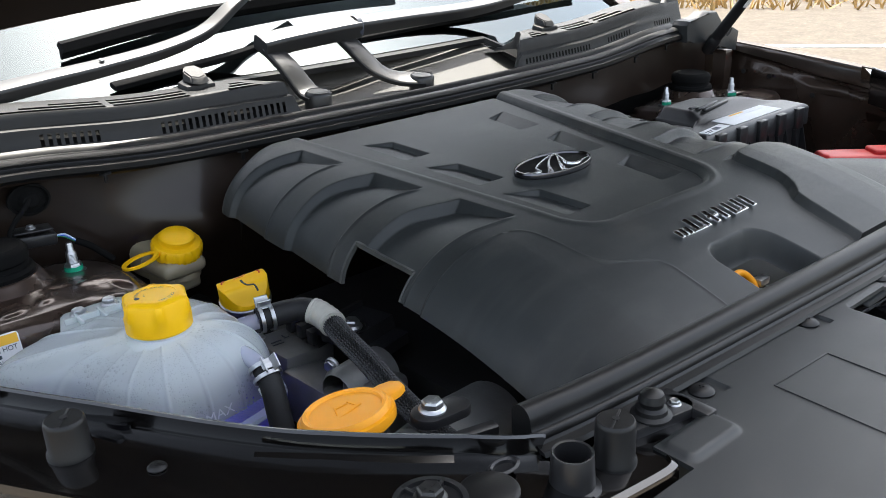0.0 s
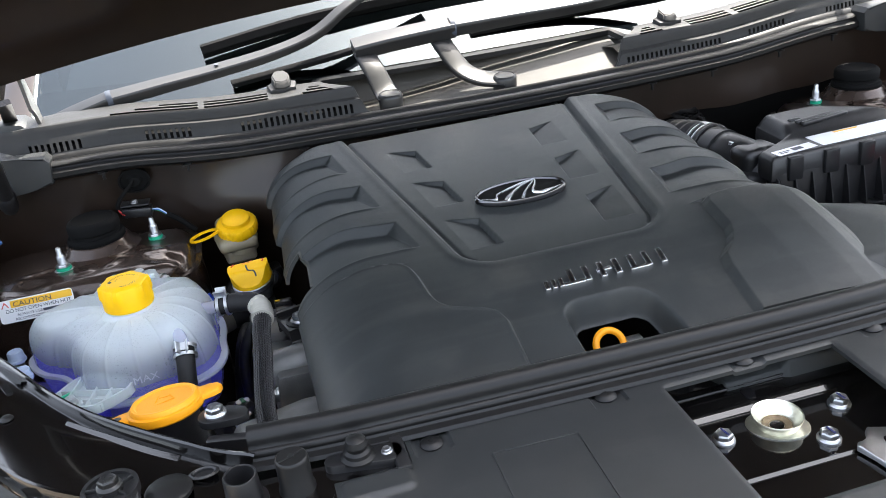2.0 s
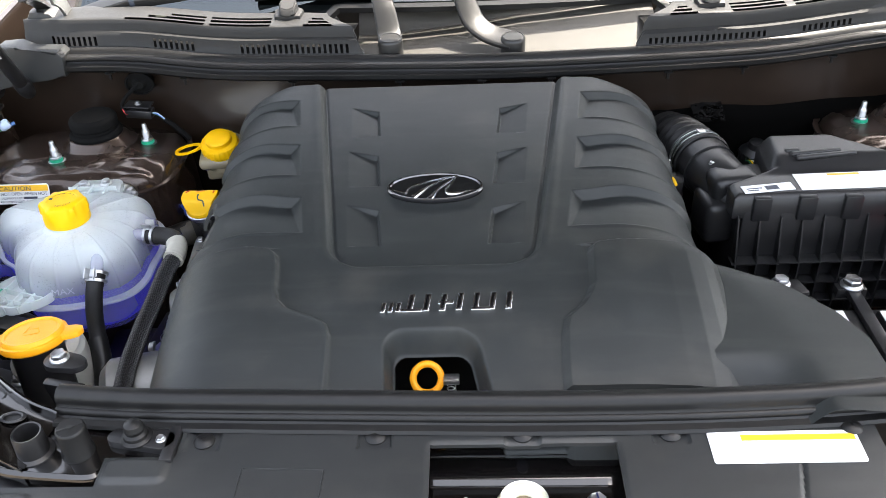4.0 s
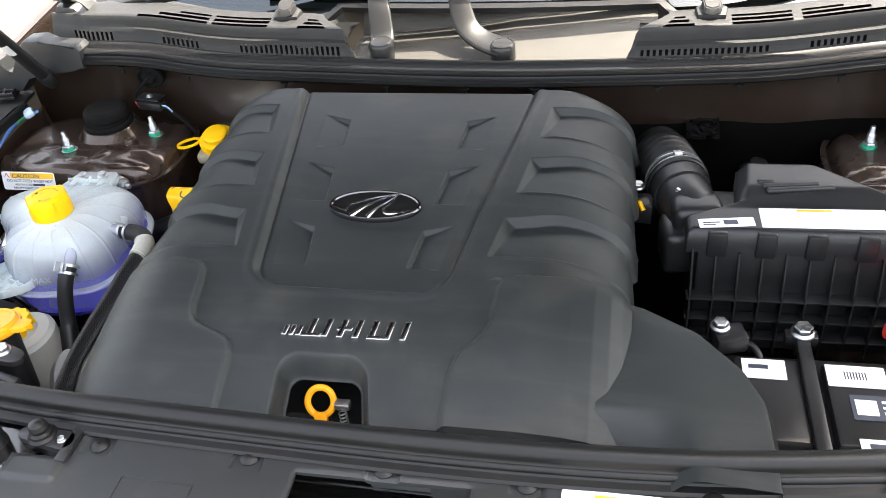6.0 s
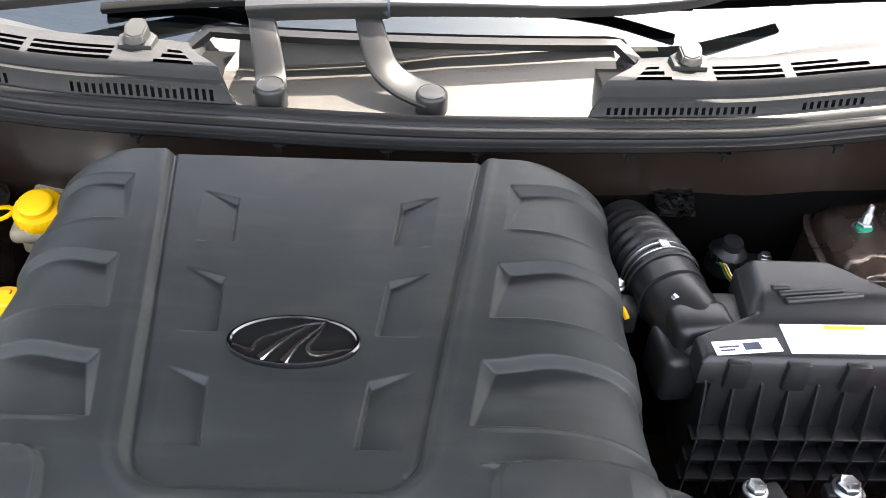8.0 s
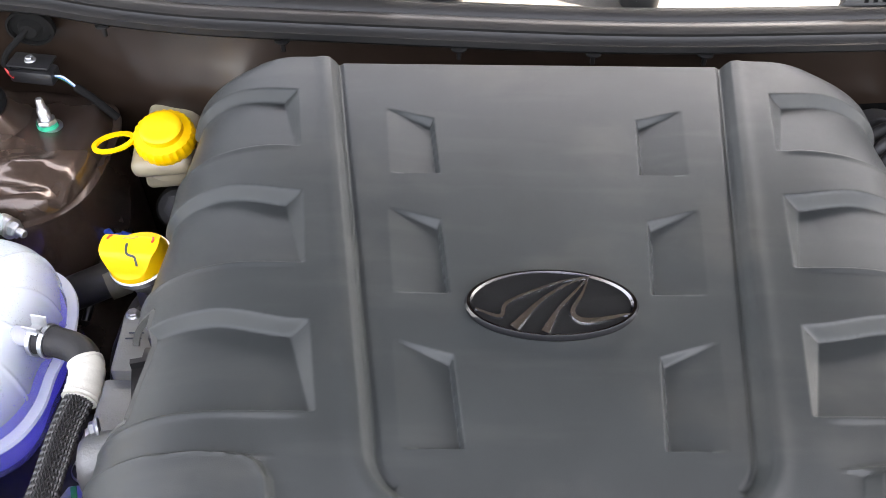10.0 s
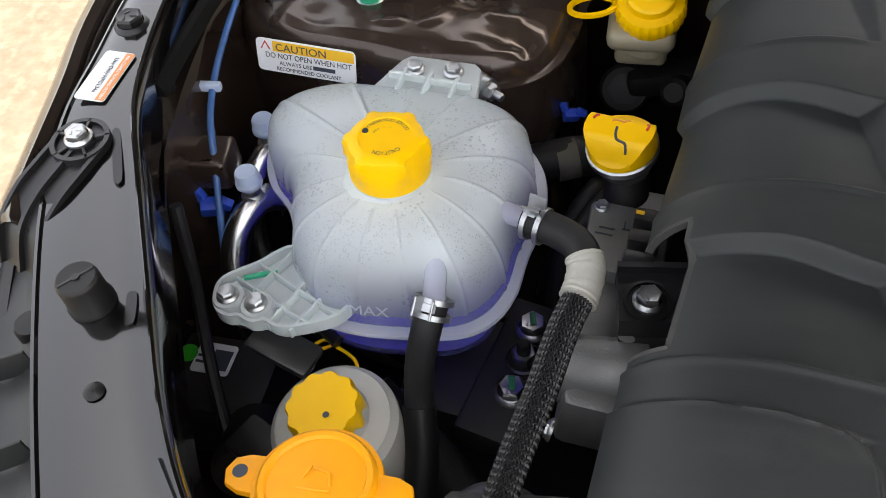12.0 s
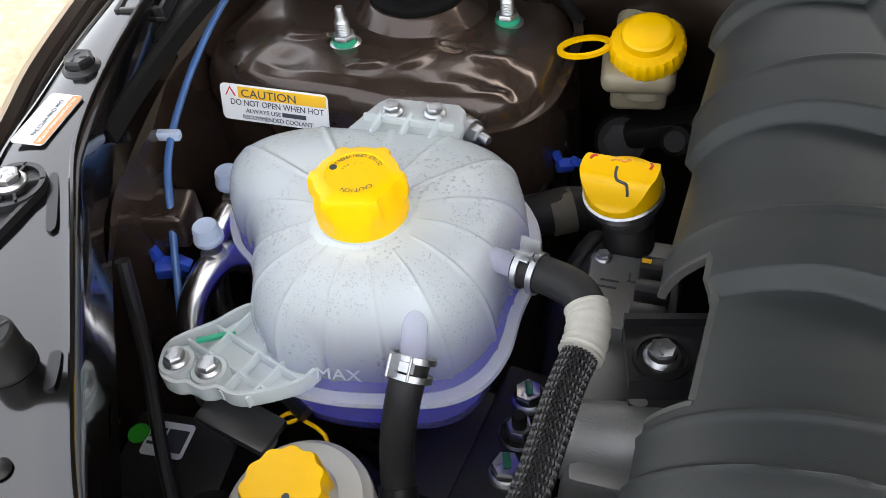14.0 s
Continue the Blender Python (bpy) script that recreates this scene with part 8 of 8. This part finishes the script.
st = thing("wing_brackets", (-0.71, 0.15, 1.07), "black cast brackets along the inner edge of the wing", "bracket")
for x, y, w, d in ((-0.722, 0.266, 0.034, 0.044), (-0.706, 0.128, 0.038, 0.056)):
    tm = Matrix.Translation((x, y, 1.076)) @ Matrix.Rotation(radians(14), 4, "Z")
    bm = bmesh.new()
    block(bm, (0, 0, 0), (w, d, 0.006), 0.002, base=tm)
    bracket = part("bracket", bm, PLASTIC, st)
    # raised border, cross web and a nut
    for bx, by, bw, bd in ((-w / 2 + 0.002, 0, 0.004, d), (w / 2 - 0.002, 0, 0.004, d), (0, -d / 2 + 0.002, w - 0.008, 0.004), (0, d / 2 - 0.002, w - 0.008, 0.004), (0, -d * 0.12, w - 0.008, 0.003), (0, -d * 0.31, 0.003, d * 0.30)):
        part("rib", block(bmesh.new(), (bx, by, 0.006), (bw, bd, 0.008), 0.0008, base=tm), PLASTIC, bracket)
    bm = bmesh.new()
    lathe(bm, [(0.0095, 0.003), (0.0095, 0.007), (0.0075, 0.008), (0.0075, 0.010), (0.0, 0.010)], tm @ Matrix.Translation((0, d * 0.16, 0)), n=6)
    part("nut", bm, ZINC, bracket, "dull zinc nut")
bm = bmesh.new()
block(bm, (-0.716, 0.200, 1.076), (0.030, 0.030, 0.012), 0.003, (0, -18, 20))
part("lug", bm, PAINT, st)
# pressed ledge with a scalloped inner edge
edge = [(-0.672, -0.02), (-0.678, 0.035), (-0.690, 0.050), (-0.694, 0.085), (-0.682, 0.100), (-0.680, 0.165), (-0.690, 0.185), (-0.692, 0.225), (-0.684, 0.240), (-0.690, 0.290), (-0.765, 0.300), (-0.757, 0.20), (-0.748, 0.12), (-0.740, 0.04), (-0.730, -0.02)]
bm = bmesh.new()
slab(bm, edge, 1.064, 1.0695, 0.0015)
part("ledge", bm, DARK, st)
# foam strip along the wing's inner edge
bm = bmesh.new()
sweep(bm, spline([(x, y, z) for x, y, z in ((-0.664, 0.225, 1.076), (-0.668, 0.127, 1.074), (-0.664, 0.040, 1.070), (-0.660, -0.015, 1.064))], 10), [(-0.005, -0.008), (-0.004, 0.004), (0.0, 0.0055), (0.004, 0.004), (0.005, -0.008)])
part("foam_strip", bm, MATT, st)

# upright brown panel on the far wing's inner edge, with its post and holes
far_wing = part("wing_flange", grid_mesh(lin(-0.12, 0.262, 60), lin(0, 1, 14), lambda y, v: (
    0.842 + 0.10 * max(0.0, y - 0.20) + 0.003 * math.sin(y * 60) * math.sin(v * 3.1) + 0.006 * step(0.75, 0.82, v) - 0.012 * step(0.94, 1.0, v),
    y, 0.985 + v * (mix([(-0.12, 1.052), (-0.04, 1.056), (0.027, 1.064), (0.06, 1.068), (0.14, 1.084), (0.262, 1.100)], y) - 0.985))), PAINT, car, "brown painted inner flange of the wing")
bm = bmesh.new()
slab(bm, [(0.820, 0.236), (0.836, 0.232), (0.842, 0.254), (0.838, 0.266), (0.818, 0.262)], 1.000, 1.098, 0.003)
part("post", bm, PAINT, far_wing)
for y, z in ((0.150, 1.055), (0.205, 1.058), (0.062, 1.030), (-0.020, 1.004), (-0.075, 1.022)):
    bm = bmesh.new()
    lathe(bm, [(0.0048, 0.0), (0.0048, 0.001), (0.0, 0.001)], pose(0.8372, y, z, 0, -90, 0), n=14)
    part("hole", bm, DARK, far_wing)

# hinges
for flip in (False, True):
    s = -1 if flip else 1
    x = 2 * CENTRE + 0.605 if flip else -0.605
    bm = bmesh.new()
    bar(bm, [(x - 0.025 * s, 0.42, 1.150), (x - 0.015 * s, 0.38, 1.185), (x - 0.004 * s, 0.33, 1.215), (x + 0.01 * s, 0.27, 1.240)], 0.022, 0.016, 0.010, 0.008)
    hinge = part("hinge", bm, FENDER, bonnet, "brown painted steel hinge")
    bm = bmesh.new()
    block(bm, (x - 0.020 * s, 0.41, 1.148), (0.035, 0.06, 0.03), 0.004)
    part("hinge_foot", bm, FENDER, hinge)
    bm = bmesh.new()
    slab(bm, [(0.300, 1.262), (0.318, 1.268), (0.352, 1.212), (0.372, 1.176), (0.352, 1.172), (0.330, 1.205), (0.312, 1.215)], -0.0025, 0.0025, 0.0012, Matrix(((0, 0, s, x + 0.030 * s), (1, 0, 0, 0), (0, 1, 0, 0), (0, 0, 0, 1))))
    part("hinge_plate", bm, ALLOY, hinge, "pale pressed hinge plate")
    bolt(hinge, (x - 0.020 * s, 0.40, 1.164), (0, 0, 0), 1.2)

# ---- dry verge beyond the road ----
random.seed(11)
bm = bmesh.new()
for k in range(9000):
    d = random.random() ** 1.5
    along, off = random.uniform(-14, 16), d * 9 + random.uniform(-0.2, 0.2)
    x, y = 9.35 + 0.58 * along + 0.81 * off, 5.3 - 0.81 * along + 0.58 * off
    h = random.uniform(0.08, 0.38)
    a, l = random.uniform(0, math.tau), random.uniform(-0.16, 0.16)
    w = 0.012 + 0.012 * random.random()
    p = Vector((x, y, 0))
    s = Vector((math.cos(a), math.sin(a), 0)) * w
    t = p + Vector((l, random.uniform(-0.16, 0.16), h))
    bm.faces.new([bm.verts.new(q) for q in (p - s, p + s, t)])
tagged(part("dry_grass", bm, GRASS, smooth=0), "tall dry straw-coloured grass on the far verge", "grass", kind="stuff")
